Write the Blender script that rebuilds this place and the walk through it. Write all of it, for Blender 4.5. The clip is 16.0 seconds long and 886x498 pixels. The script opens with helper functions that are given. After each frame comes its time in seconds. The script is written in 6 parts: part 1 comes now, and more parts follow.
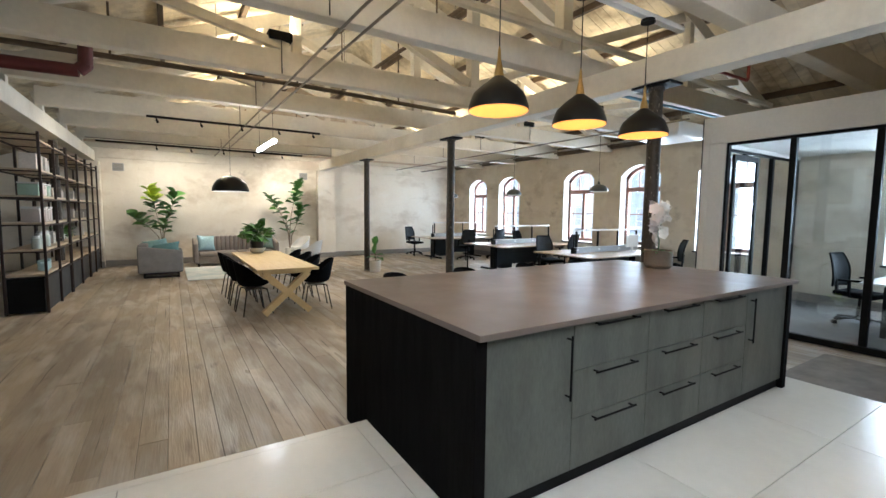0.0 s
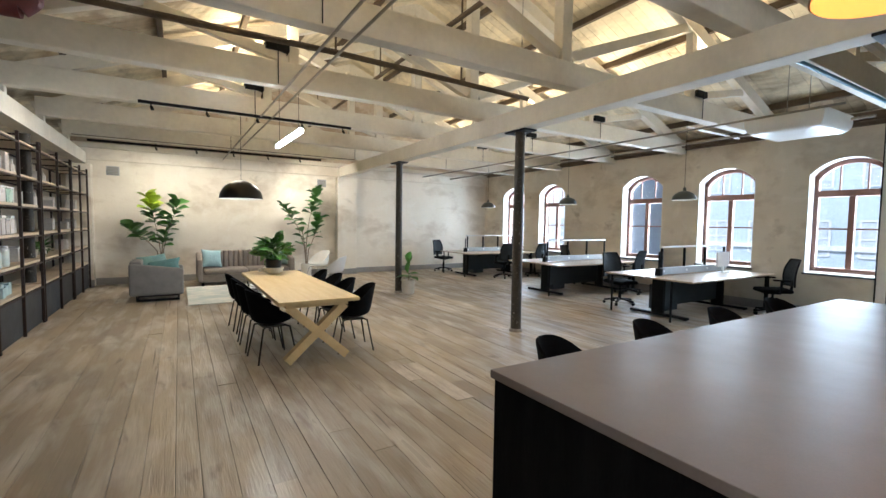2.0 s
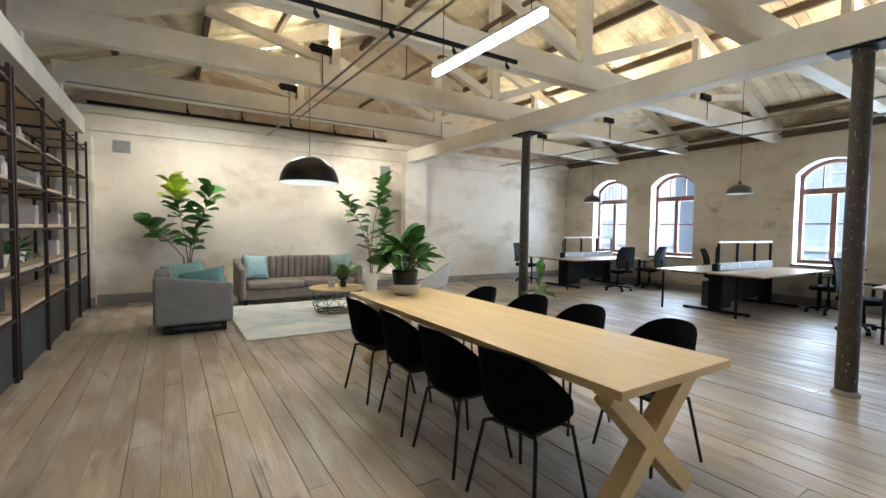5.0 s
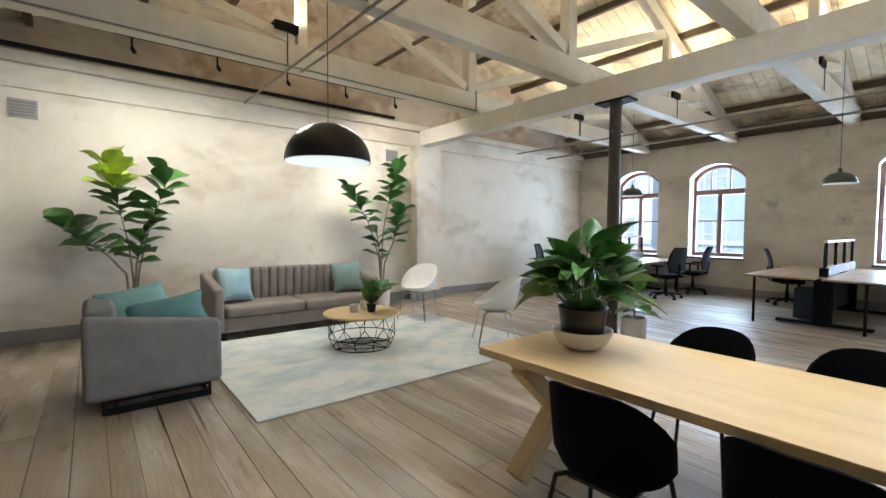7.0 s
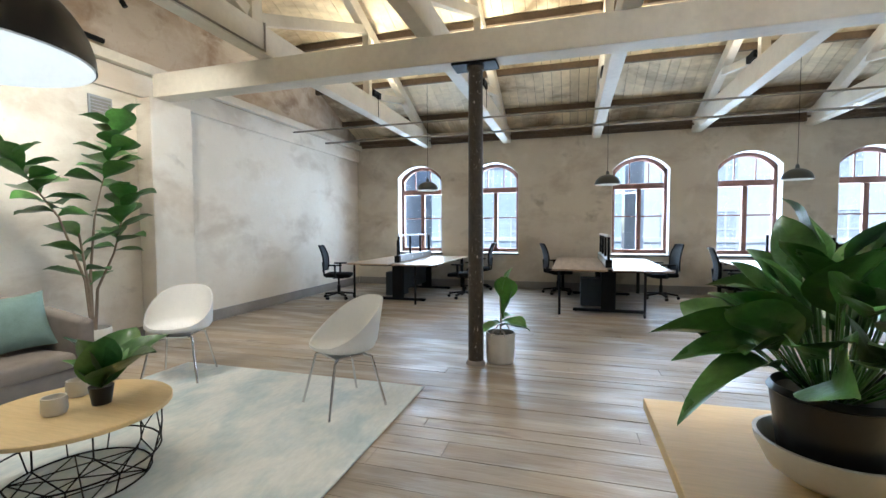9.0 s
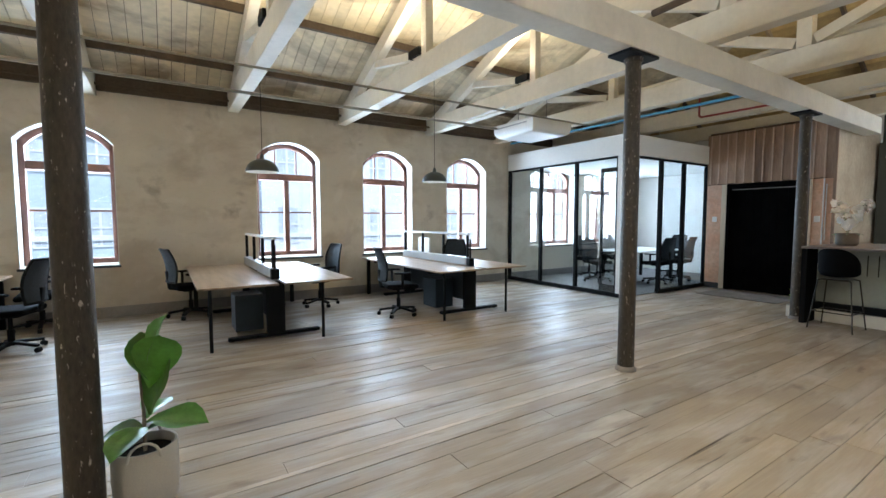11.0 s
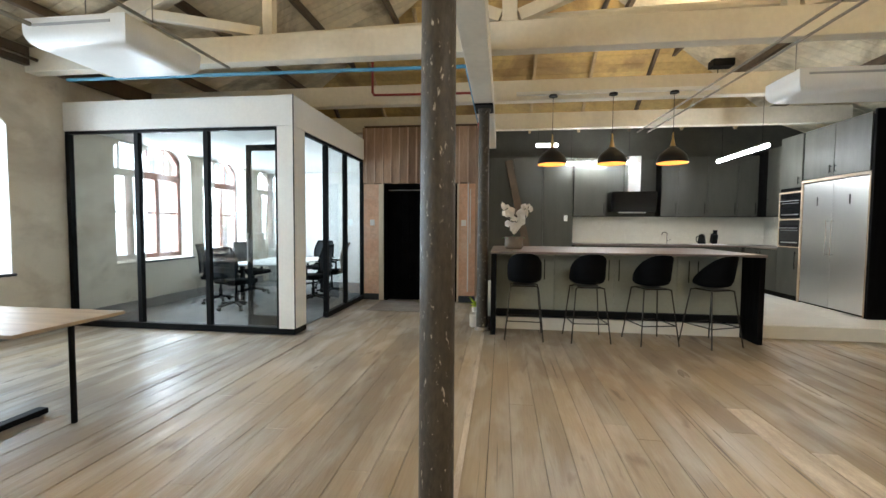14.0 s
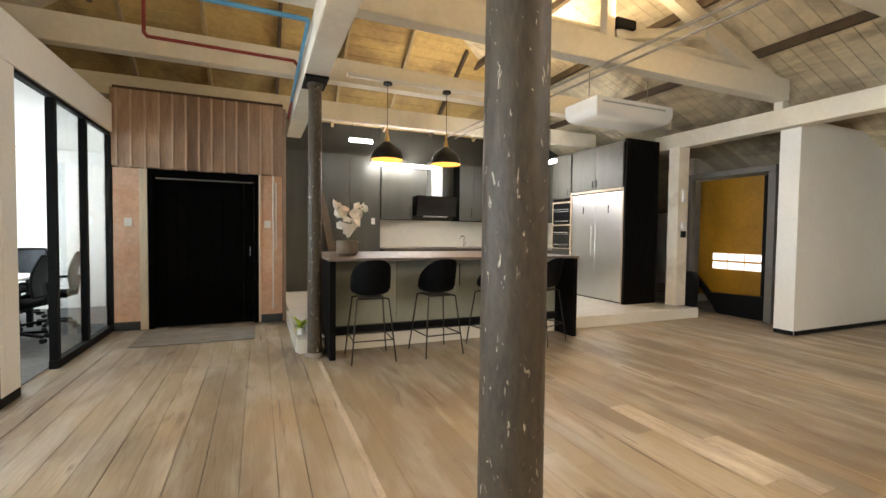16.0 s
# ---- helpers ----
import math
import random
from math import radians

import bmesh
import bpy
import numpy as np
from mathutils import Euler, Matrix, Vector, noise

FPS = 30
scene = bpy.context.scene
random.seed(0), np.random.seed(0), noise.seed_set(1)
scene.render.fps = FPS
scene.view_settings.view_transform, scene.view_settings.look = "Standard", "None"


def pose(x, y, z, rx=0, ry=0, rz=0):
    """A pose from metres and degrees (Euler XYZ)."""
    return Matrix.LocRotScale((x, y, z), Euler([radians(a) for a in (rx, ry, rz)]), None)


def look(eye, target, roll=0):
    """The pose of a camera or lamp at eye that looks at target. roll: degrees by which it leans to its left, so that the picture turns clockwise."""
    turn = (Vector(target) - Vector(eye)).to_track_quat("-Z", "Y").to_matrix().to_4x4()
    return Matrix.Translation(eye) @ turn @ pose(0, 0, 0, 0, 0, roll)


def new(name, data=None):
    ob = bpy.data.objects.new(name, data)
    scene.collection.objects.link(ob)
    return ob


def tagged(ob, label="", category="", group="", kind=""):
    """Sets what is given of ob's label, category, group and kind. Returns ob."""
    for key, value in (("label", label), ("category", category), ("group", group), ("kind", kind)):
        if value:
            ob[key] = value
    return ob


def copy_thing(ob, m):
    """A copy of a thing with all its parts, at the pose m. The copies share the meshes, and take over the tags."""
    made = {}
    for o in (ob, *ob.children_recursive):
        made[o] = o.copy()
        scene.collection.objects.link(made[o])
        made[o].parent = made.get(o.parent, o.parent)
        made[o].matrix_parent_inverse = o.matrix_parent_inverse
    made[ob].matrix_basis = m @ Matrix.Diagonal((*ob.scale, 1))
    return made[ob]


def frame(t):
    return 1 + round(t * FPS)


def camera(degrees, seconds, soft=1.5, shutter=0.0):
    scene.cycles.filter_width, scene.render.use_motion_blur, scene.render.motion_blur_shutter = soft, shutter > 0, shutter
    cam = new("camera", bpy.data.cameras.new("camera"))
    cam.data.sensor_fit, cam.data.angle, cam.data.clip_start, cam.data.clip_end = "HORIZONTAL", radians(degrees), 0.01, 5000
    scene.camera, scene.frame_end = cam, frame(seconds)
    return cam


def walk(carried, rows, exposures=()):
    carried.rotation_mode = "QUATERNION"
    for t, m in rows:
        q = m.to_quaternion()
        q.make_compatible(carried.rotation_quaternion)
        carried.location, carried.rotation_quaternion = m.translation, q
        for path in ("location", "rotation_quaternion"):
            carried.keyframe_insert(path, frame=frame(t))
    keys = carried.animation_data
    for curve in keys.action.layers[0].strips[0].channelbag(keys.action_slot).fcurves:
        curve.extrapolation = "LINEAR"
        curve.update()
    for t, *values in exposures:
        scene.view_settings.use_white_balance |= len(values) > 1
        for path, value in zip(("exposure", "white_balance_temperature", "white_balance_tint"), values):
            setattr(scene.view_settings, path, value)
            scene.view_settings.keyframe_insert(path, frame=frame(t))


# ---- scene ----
cam = camera(91.1, 16.0)
PATH = [
    (0, (0.853, 1.114, 1.615), (1.91, 2.803, 1.447), 0.6),
    (0.5, (0.924, 1.493, 1.631), (1.979, 3.185, 1.47), 0.6),
    (1, (0.977, 1.956, 1.622), (2.028, 3.651, 1.477), 0.7),
    (1.5, (1.005, 2.489, 1.621), (2.05, 4.189, 1.491), 0.7),
    (2, (1.004, 3.062, 1.611), (2.041, 4.768, 1.495), 0.8),
    (2.5, (0.935, 3.653, 1.59), (1.972, 5.359, 1.483), 0.9),
    (3, (0.905, 4.21, 1.557), (1.932, 5.923, 1.45), 0.9),
    (3.5, (0.819, 4.789, 1.435), (1.848, 6.501, 1.339), 0.7),
    (4, (0.679, 5.452, 1.41), (1.717, 7.159, 1.311), 0.8),
    (4.5, (0.504, 6.117, 1.4), (1.555, 7.816, 1.308), 0.9),
    (5, (0.344, 6.773, 1.398), (1.409, 8.463, 1.309), 0.8),
    (7.5, (0.236, 9.832, 1.401), (1.629, 11.265, 1.31), -0.1),
    (8, (0.49, 10.365, 1.371), (2.061, 11.599, 1.287), -0.6),
    (8.5, (0.75, 10.863, 1.374), (2.515, 11.8, 1.286), -0.4),
    (11, (2.80, 11.826, 1.465), (4.479, 10.749, 1.333), -0.1),
    (11.5, (3.256, 11.677, 1.429), (4.699, 10.298, 1.306), 0.4),
    (12, (3.613, 11.372, 1.425), (4.816, 9.779, 1.299), 0.9),
    (12.5, (4.017, 10.978, 1.428), (4.958, 9.217, 1.307), 0.6),
    (13, (4.388, 10.6, 1.407), (5.077, 8.725, 1.293), 0.6),
    (13.5, (4.755, 10.25, 1.368), (5.218, 8.307, 1.271), 0.4),
    (14, (5.085, 9.894, 1.403), (5.351, 7.915, 1.301), 0.4),
    (14.5, (5.365, 9.55, 1.399), (5.441, 7.553, 1.299), 0.4),
    (15, (5.578, 9.269, 1.393), (5.441, 7.276, 1.296), 0.8),
    (15.5, (5.738, 9.034, 1.374), (5.318, 7.08, 1.296), 0.6),
    (16, (5.899, 8.922, 1.369), (5.119, 7.081, 1.298), 0.7),
]
walk(cam, [(t, look(eye, target, roll)) for t, eye, target, roll in PATH],
     [(0.0, 0.66, 5850, 9), (3.5, 0.63, 5700, 8), (5.0, 0.59, 5650, 8), (8.5, 0.60, 5400, 8), (11.0, 0.60, 5600, 7), (13.0, 0.77, 6100, 7), (14.5, 0.88, 6450, 8), (16.0, 1.13, 7050, 12)])

# ---- world and light ----
world = bpy.data.worlds.new("sky")
scene.world = world
world.use_nodes = True
wn = world.node_tree
sky = wn.nodes.new("ShaderNodeTexSky")
sky.sky_type = "NISHITA"
sky.sun_disc = False
sky.sun_elevation, sky.sun_rotation = radians(48), radians(262)
wn.links.new(sky.outputs[0], wn.nodes["Background"].inputs[0])
wn.nodes["Background"].inputs[1].default_value = 0.15


def lamp(name, kind, m, energy, color=(1, 1, 1), size=0.3, size_y=None, spread=None):
    data = bpy.data.lights.new(name, kind)
    data.energy, data.color = energy, color
    if kind == "AREA":
        data.size = size
        if size_y:
            data.shape, data.size_y = "RECTANGLE", size_y
        if spread:
            data.spread = radians(spread)
    elif kind in ("POINT", "SPOT"):
        data.shadow_soft_size = size
        if kind == "SPOT":
            data.spot_size, data.spot_blend = radians(spread or 120), 0.6
    else:
        data.angle = radians(size)
    ob = new(name, data)
    ob.matrix_world = m
    return ob


lamp("sun", "SUN", look((-30, 6, 34), (0, 2, 0)), 3.2, (1, 0.95, 0.87), 0.6)
WINDOWS = (14.78, 12.97, 9.88, 7.91, 5.92, 2.80, 1.02)
for wy in WINDOWS:
    lamp("window_light", "AREA", look((11.36, wy, 1.8), (0, wy, 1.0)), 88 if wy > 4 else 112, (0.74, 0.88, 1.0), 1.0, 1.9)
TIES = (14.55, 12.67, 10.77, 8.87, 6.95, 5.05, 3.15, 1.25)
UPLIGHTS = [(2.08, y, 3.78) for y in TIES[:6]] + [(2.08, 3.25, 3.72)] + [(8.0, y, 3.70) for y in TIES[:5]]
for ux, uy, uz in UPLIGHTS:
    lamp("uplight_glow", "AREA", look((ux, uy, uz + 0.04), (ux + (5.03 - ux) * 0.15, uy, 6)), 30, (1, 0.80, 0.50), 0.26, 0.16)
# spotlights of the black tracks: (track x, y) and what each is turned to
SPOTS = [((0.66, 14.75), (-0.3, 16.4, 1.3), 0.72), ((1.45, 14.75), (1.2, 16.4, 1.3), 0.95), ((2.85, 14.75), (3.0, 16.4, 1.1), 0.78), ((3.63, 14.75), (5.2, 16.4, 1.5), 1.6),
         ((0.7, 10.45), (-0.9, 11.4, 1.2), 0.9), ((1.6, 10.45), (0.9, 8.6, 0.0), 0.2), ((2.5, 10.45), (2.3, 9.2, 0.7), 0.7), ((3.4, 10.45), (3.6, 8.4, 0.0), 0.6),
         ((2.1, 14.75), (0.9, 13.4, 0.5), 0.7), ((3.2, 14.75), (3.0, 13.4, 0.0), 0.7)]
for (sx, sy), aim, part_of in SPOTS:
    lamp("track_spot_glow", "SPOT", look((sx, sy, 3.10), aim), 65 * part_of, (1, 0.87, 0.68), 0.22, spread=120)

# ---- materials ----


def mat(name, color, rough=0.6, metal=0.0, var=0.12, scale=3.0, fine=40.0, bump=0.1, bump_scale=None, emit=None, strength=0.0,
        second=None, stretch=(1, 1, 1), island=False, perobject=0.0, contrast=(0.35, 0.65), coords="Object", spec=0.5, fine_stretch=None, distort=0.0):
    """A surface with two scales of colour noise, a fine relief and, if asked, a change from piece to piece."""
    m = bpy.data.materials.new(name)
    m.use_nodes = True
    nt = m.node_tree
    n, l = nt.nodes, nt.links
    bs = n["Principled BSDF"]
    bs.inputs["Roughness"].default_value, bs.inputs["Metallic"].default_value = rough, metal
    bs.inputs["Specular IOR Level"].default_value = spec
    tc = n.new("ShaderNodeTexCoord")
    mp = n.new("ShaderNodeMapping")
    mp.inputs["Scale"].default_value = stretch
    source = n.new("ShaderNodeNewGeometry").outputs["Position"] if coords == "World" else tc.outputs[coords]
    l.new(source, mp.inputs["Vector"])
    mq = n.new("ShaderNodeMapping")
    mq.inputs["Scale"].default_value = fine_stretch or stretch
    l.new(source, mq.inputs["Vector"])
    big, small = n.new("ShaderNodeTexNoise"), n.new("ShaderNodeTexNoise")
    for tex, sc, det in ((big, scale, 6), (small, fine, 4)):
        tex.inputs["Scale"].default_value, tex.inputs["Detail"].default_value = sc, det
        tex.inputs["Roughness"].default_value = 0.6
        l.new((mp if tex == big else mq).outputs[0], tex.inputs["Vector"])
    big.inputs["Distortion"].default_value = distort
    ramp = n.new("ShaderNodeMapRange")
    ramp.inputs[1].default_value, ramp.inputs[2].default_value = contrast
    l.new(big.outputs[0], ramp.inputs[0])
    mix = n.new("ShaderNodeMix")
    mix.data_type = "RGBA"
    c2 = second or tuple(min(1, c * (1 - 2.2 * var)) for c in color)
    mix.inputs["A"].default_value, mix.inputs["B"].default_value = (*color, 1), (*c2, 1)
    l.new(ramp.outputs[0], mix.inputs["Factor"])
    hsv = n.new("ShaderNodeHueSaturation")
    l.new(mix.outputs["Result"], hsv.inputs["Color"])
    val = n.new("ShaderNodeMapRange")
    val.inputs[1].default_value, val.inputs[2].default_value = 0.3, 0.7
    val.inputs[3].default_value, val.inputs[4].default_value = 1 - var, 1 + var
    l.new(small.outputs[0], val.inputs[0])
    last = val.outputs[0]
    if perobject or island:
        if island:
            src = n.new("ShaderNodeNewGeometry").outputs["Random Per Island"]
        else:
            src = n.new("ShaderNodeObjectInfo").outputs["Random"]
        r = n.new("ShaderNodeMapRange")
        r.inputs[3].default_value, r.inputs[4].default_value = 1 - (perobject or 0.2), 1 + (perobject or 0.2)
        l.new(src, r.inputs[0])
        mul = n.new("ShaderNodeMath")
        mul.operation = "MULTIPLY"
        l.new(last, mul.inputs[0]), l.new(r.outputs[0], mul.inputs[1])
        last = mul.outputs[0]
    l.new(last, hsv.inputs["Value"])
    l.new(hsv.outputs[0], bs.inputs["Base Color"])
    rr = n.new("ShaderNodeMapRange")
    rr.inputs[3].default_value, rr.inputs[4].default_value = max(0.02, rough - 0.12), min(1, rough + 0.12)
    l.new(big.outputs[0], rr.inputs[0])
    l.new(rr.outputs[0], bs.inputs["Roughness"])
    if bump:
        bp = n.new("ShaderNodeBump")
        bp.inputs["Strength"].default_value, bp.inputs["Distance"].default_value = bump, 0.01
        l.new(small.outputs[0], bp.inputs["Height"])
        l.new(bp.outputs[0], bs.inputs["Normal"])
    if emit:
        bs.inputs["Emission Color"].default_value = (*emit, 1)
        bs.inputs["Emission Strength"].default_value = strength
    return m


def glass(name, color=(1, 1, 1), rough=0.0, mirror=0.045):
    """Thin clear glass: lets light straight through, with a Fresnel reflection."""
    m = bpy.data.materials.new(name)
    m.use_nodes = True
    n, l = m.node_tree.nodes, m.node_tree.links
    n.remove(n["Principled BSDF"])
    tr, gl, mx, lw, pw, ad = (n.new("ShaderNode" + k) for k in ("BsdfTransparent", "BsdfGlossy", "MixShader", "LayerWeight", "Math", "Math"))
    tr.inputs[0].default_value = (*color, 1)
    gl.inputs["Roughness"].default_value = rough
    lw.inputs[0].default_value = 0.5
    pw.operation, ad.operation = "POWER", "MULTIPLY_ADD"
    pw.inputs[1].default_value = 4.0
    ad.inputs[1].default_value, ad.inputs[2].default_value = 0.5, mirror
    l.new(lw.outputs["Facing"], pw.inputs[0]), l.new(pw.outputs[0], ad.inputs[0])
    l.new(ad.outputs[0], mx.inputs[0]), l.new(tr.outputs[0], mx.inputs[1]), l.new(gl.outputs[0], mx.inputs[2])
    l.new(mx.outputs[0], n["Material Output"].inputs[0])
    return m


def floor_mat(name, island):
    """Old boards: brown and tan patches, pale worn streaks, dark stains, grain along the board and an uneven, partly polished surface."""
    m = bpy.data.materials.new(name)
    m.use_nodes = True
    n, l = m.node_tree.nodes, m.node_tree.links
    bs = n["Principled BSDF"]
    geo = n.new("ShaderNodeNewGeometry")

    def tex(stretch, scale, detail=5, distort=0.0, lo=0.35, hi=0.65):
        mp, t, r = n.new("ShaderNodeMapping"), n.new("ShaderNodeTexNoise"), n.new("ShaderNodeMapRange")
        mp.inputs["Scale"].default_value = stretch
        l.new(geo.outputs["Position"], mp.inputs["Vector"]), l.new(mp.outputs[0], t.inputs["Vector"])
        t.inputs["Scale"].default_value, t.inputs["Detail"].default_value, t.inputs["Distortion"].default_value = scale, detail, distort
        r.inputs[1].default_value, r.inputs[2].default_value = lo, hi
        l.new(t.outputs[0], r.inputs[0])
        return r.outputs[0]

    def mixed(fac, a, b):
        x = n.new("ShaderNodeMix")
        x.data_type = "RGBA"
        l.new(fac, x.inputs["Factor"])
        for sock, v in (("A", a), ("B", b)):
            if isinstance(v, tuple):
                x.inputs[sock].default_value = (*v, 1)
            else:
                l.new(v, x.inputs[sock])
        return x.outputs["Result"]

    col = mixed(tex((1.4, 0.8, 1), 0.55, 6, 0.5, 0.40, 0.60), (0.385, 0.308, 0.212), (0.285, 0.232, 0.172))
    wear = tex((2.6, 0.6, 1), 1.9, 10, 0.3, 0.46, 0.72)
    col = mixed(wear, col, (0.47, 0.425, 0.365))
    col = mixed(tex((1, 0.8, 1), 0.9, 6, 0.4, 0.58, 0.80), col, (0.345, 0.25, 0.165))
    col = mixed(tex((2.4, 0.6, 1), 2.6, 9, 0.4, 0.62, 0.76), col, (0.15, 0.108, 0.078))
    grain = tex((3.4, 0.16, 1), 22, 5, 0.3, 0.2, 0.8)
    crack = tex((9.0, 0.22, 1), 2.2, 6, 0.5, 0.66, 0.72)
    col = mixed(crack, col, (0.10, 0.075, 0.055))
    r = n.new("ShaderNodeMapRange")
    r.inputs[3].default_value, r.inputs[4].default_value = 0.90, 1.08
    l.new(grain, r.inputs[0])
    own = n.new("ShaderNodeMapRange")
    own.inputs[3].default_value, own.inputs[4].default_value = 0.84, 1.14
    l.new(geo.outputs["Random Per Island"] if island else n.new("ShaderNodeObjectInfo").outputs["Random"], own.inputs[0])
    mul, hsv = n.new("ShaderNodeMath"), n.new("ShaderNodeHueSaturation")
    mul.operation = "MULTIPLY"
    l.new(r.outputs[0], mul.inputs[0]), l.new(own.outputs[0], mul.inputs[1]), l.new(mul.outputs[0], hsv.inputs["Value"])
    l.new(col, hsv.inputs["Color"]), l.new(hsv.outputs[0], bs.inputs["Base Color"])
    gloss = n.new("ShaderNodeMapRange")
    gloss.inputs[3].default_value, gloss.inputs[4].default_value = 0.48, 0.27
    l.new(wear, gloss.inputs[0]), l.new(gloss.outputs[0], bs.inputs["Roughness"])
    wave = tex((2.2, 0.28, 1), 7.0, 5, 0.6, 0.0, 1.0)
    b_1, b_2 = n.new("ShaderNodeBump"), n.new("ShaderNodeBump")
    b_1.inputs["Strength"].default_value, b_1.inputs["Distance"].default_value = 0.45, 0.012
    b_2.inputs["Strength"].default_value, b_2.inputs["Distance"].default_value = 0.30, 0.004
    l.new(wave, b_1.inputs["Height"]), l.new(grain, b_2.inputs["Height"])
    l.new(b_1.outputs[0], b_2.inputs["Normal"]), l.new(b_2.outputs[0], bs.inputs["Normal"])
    return m


def plaster_mat(name, coat, bare, stain, skim, bare_at=0.575, stain_at=0.66):
    """Old limewash: drifting tone, bare patches with ragged edges, dark stains, pale skim and a fine trowelled relief."""
    m = bpy.data.materials.new(name)
    m.use_nodes = True
    n, l = m.node_tree.nodes, m.node_tree.links
    bs = n["Principled BSDF"]
    bs.inputs["Roughness"].default_value = 0.8
    bs.inputs["Specular IOR Level"].default_value = 0.3
    geo = n.new("ShaderNodeNewGeometry")

    def tex(stretch, scale, lo, hi, detail=8, rough=0.62, distort=0.3, shift=0.0):
        mp, t, r = n.new("ShaderNodeMapping"), n.new("ShaderNodeTexNoise"), n.new("ShaderNodeMapRange")
        mp.inputs["Scale"].default_value, mp.inputs["Location"].default_value = stretch, (shift, shift * 0.7, shift * 1.3)
        l.new(geo.outputs["Position"], mp.inputs["Vector"]), l.new(mp.outputs[0], t.inputs["Vector"])
        for k, v in (("Scale", scale), ("Detail", detail), ("Roughness", rough), ("Distortion", distort)):
            t.inputs[k].default_value = v
        r.inputs[1].default_value, r.inputs[2].default_value = lo, hi
        l.new(t.outputs[0], r.inputs[0])
        return r.outputs[0]

    def mixed(fac, a, b, share=1.0):
        x = n.new("ShaderNodeMix")
        x.data_type = "RGBA"
        if share < 1:
            k = n.new("ShaderNodeMath")
            k.operation = "MULTIPLY"
            k.inputs[1].default_value = share
            l.new(fac, k.inputs[0])
            fac = k.outputs[0]
        l.new(fac, x.inputs["Factor"])
        x.inputs["B"].default_value = (*b, 1)
        if isinstance(a, tuple):
            x.inputs["A"].default_value = (*a, 1)
        else:
            l.new(a, x.inputs["A"])
        return x.outputs["Result"]

    col = mixed(tex((1, 1, 1.3), 0.45, 0.38, 0.66, 5), coat, tuple(0.55 * a + 0.45 * b for a, b in zip(coat, bare)))
    patch = tex((1, 1, 1.7), 0.85, bare_at - 0.05, bare_at + 0.09, 9, 0.58, 0.35, 3.1)
    col = mixed(patch, col, bare, 0.95)
    col = mixed(tex((1, 1, 1.4), 1.9, bare_at, bare_at + 0.12, 8, 0.58, 0.3, 11.0), col, bare, 0.4)
    col = mixed(tex((1, 1, 1.2), 1.15, stain_at - 0.03, stain_at + 0.08, 9, 0.6, 0.5, 7.7), col, stain, 0.7)
    col = mixed(tex((1, 1, 1), 2.4, 0.55, 0.72, 7, 0.6, 0.4, 19.0), col, skim, 0.6)
    col = mixed(tex((1, 1, 1), 34, 0.62, 0.74, 3, 0.5, 0.0), col, bare, 0.35)
    l.new(col, bs.inputs["Base Color"])
    b_1, b_2 = n.new("ShaderNodeBump"), n.new("ShaderNodeBump")
    b_1.inputs["Strength"].default_value, b_1.inputs["Distance"].default_value, b_1.invert = 0.2, 0.004, True
    b_2.inputs["Strength"].default_value, b_2.inputs["Distance"].default_value = 0.3, 0.01
    l.new(patch, b_1.inputs["Height"]), l.new(tex((1, 1, 1), 7, 0.2, 0.8, 6), b_2.inputs["Height"])
    l.new(b_1.outputs[0], b_2.inputs["Normal"]), l.new(b_2.outputs[0], bs.inputs["Normal"])
    return m


M_PLANK = floor_mat("old_floorboards", False)
M_PLANK_FAR = floor_mat("old_floorboards_joined", True)
M_GAP = mat("floor_gaps", (0.035, 0.026, 0.02), 0.9, bump=0)
M_TILE = mat("cream_tile", (0.80, 0.77, 0.70), 0.22, 0, 0.03, 1.2, 9, 0.02, second=(0.74, 0.71, 0.63), perobject=0.03)
M_GROUT = mat("grout", (0.35, 0.33, 0.30), 0.9, bump=0)
M_PLASTER = plaster_mat("patchy_plaster", (0.84, 0.78, 0.68), (0.62, 0.54, 0.44), (0.43, 0.37, 0.30), (0.86, 0.82, 0.75), 0.565, 0.67)
M_PLASTER2 = plaster_mat("grey_patchy_plaster", (0.68, 0.62, 0.52), (0.50, 0.43, 0.34), (0.30, 0.25, 0.19), (0.76, 0.71, 0.62), 0.56, 0.64)
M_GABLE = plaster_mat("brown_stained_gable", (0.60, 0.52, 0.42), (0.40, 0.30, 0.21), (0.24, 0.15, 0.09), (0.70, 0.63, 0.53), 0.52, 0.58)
M_WHITE = mat("white_wall", (0.80, 0.79, 0.76), 0.75, 0, 0.03, 0.8, 30, 0.05)
M_BASE = mat("grey_baseboard", (0.30, 0.28, 0.26), 0.6, 0, 0.08, 3, 30, 0.05)
M_BEAM = mat("painted_white_timber", (0.71, 0.66, 0.56), 0.62, 0, 0.045, 1.1, 16, 0.18, second=(0.57, 0.515, 0.425), contrast=(0.45, 0.75))
M_ROOF = mat("roof_boards", (0.72, 0.63, 0.46), 0.8, 0, 0.10, 0.8, 12, 0.3, second=(0.30, 0.235, 0.155), contrast=(0.47, 0.62), stretch=(1, 0.6, 1), island=True, perobject=0.12, distort=0.8)
# yellower than the roof boards: warm lamp light over the kitchen put into the colour
M_HIPROOF = mat("warm_lit_hip_boards", (0.50, 0.36, 0.15), 0.8, 0, 0.12, 0.8, 12, 0.3, second=(0.30, 0.20, 0.09), contrast=(0.47, 0.62), island=True, distort=0.6)
M_HIPWOOD = mat("tan_rafter", (0.50, 0.38, 0.22), 0.8, 0, 0.12, 2, 20, 0.3)
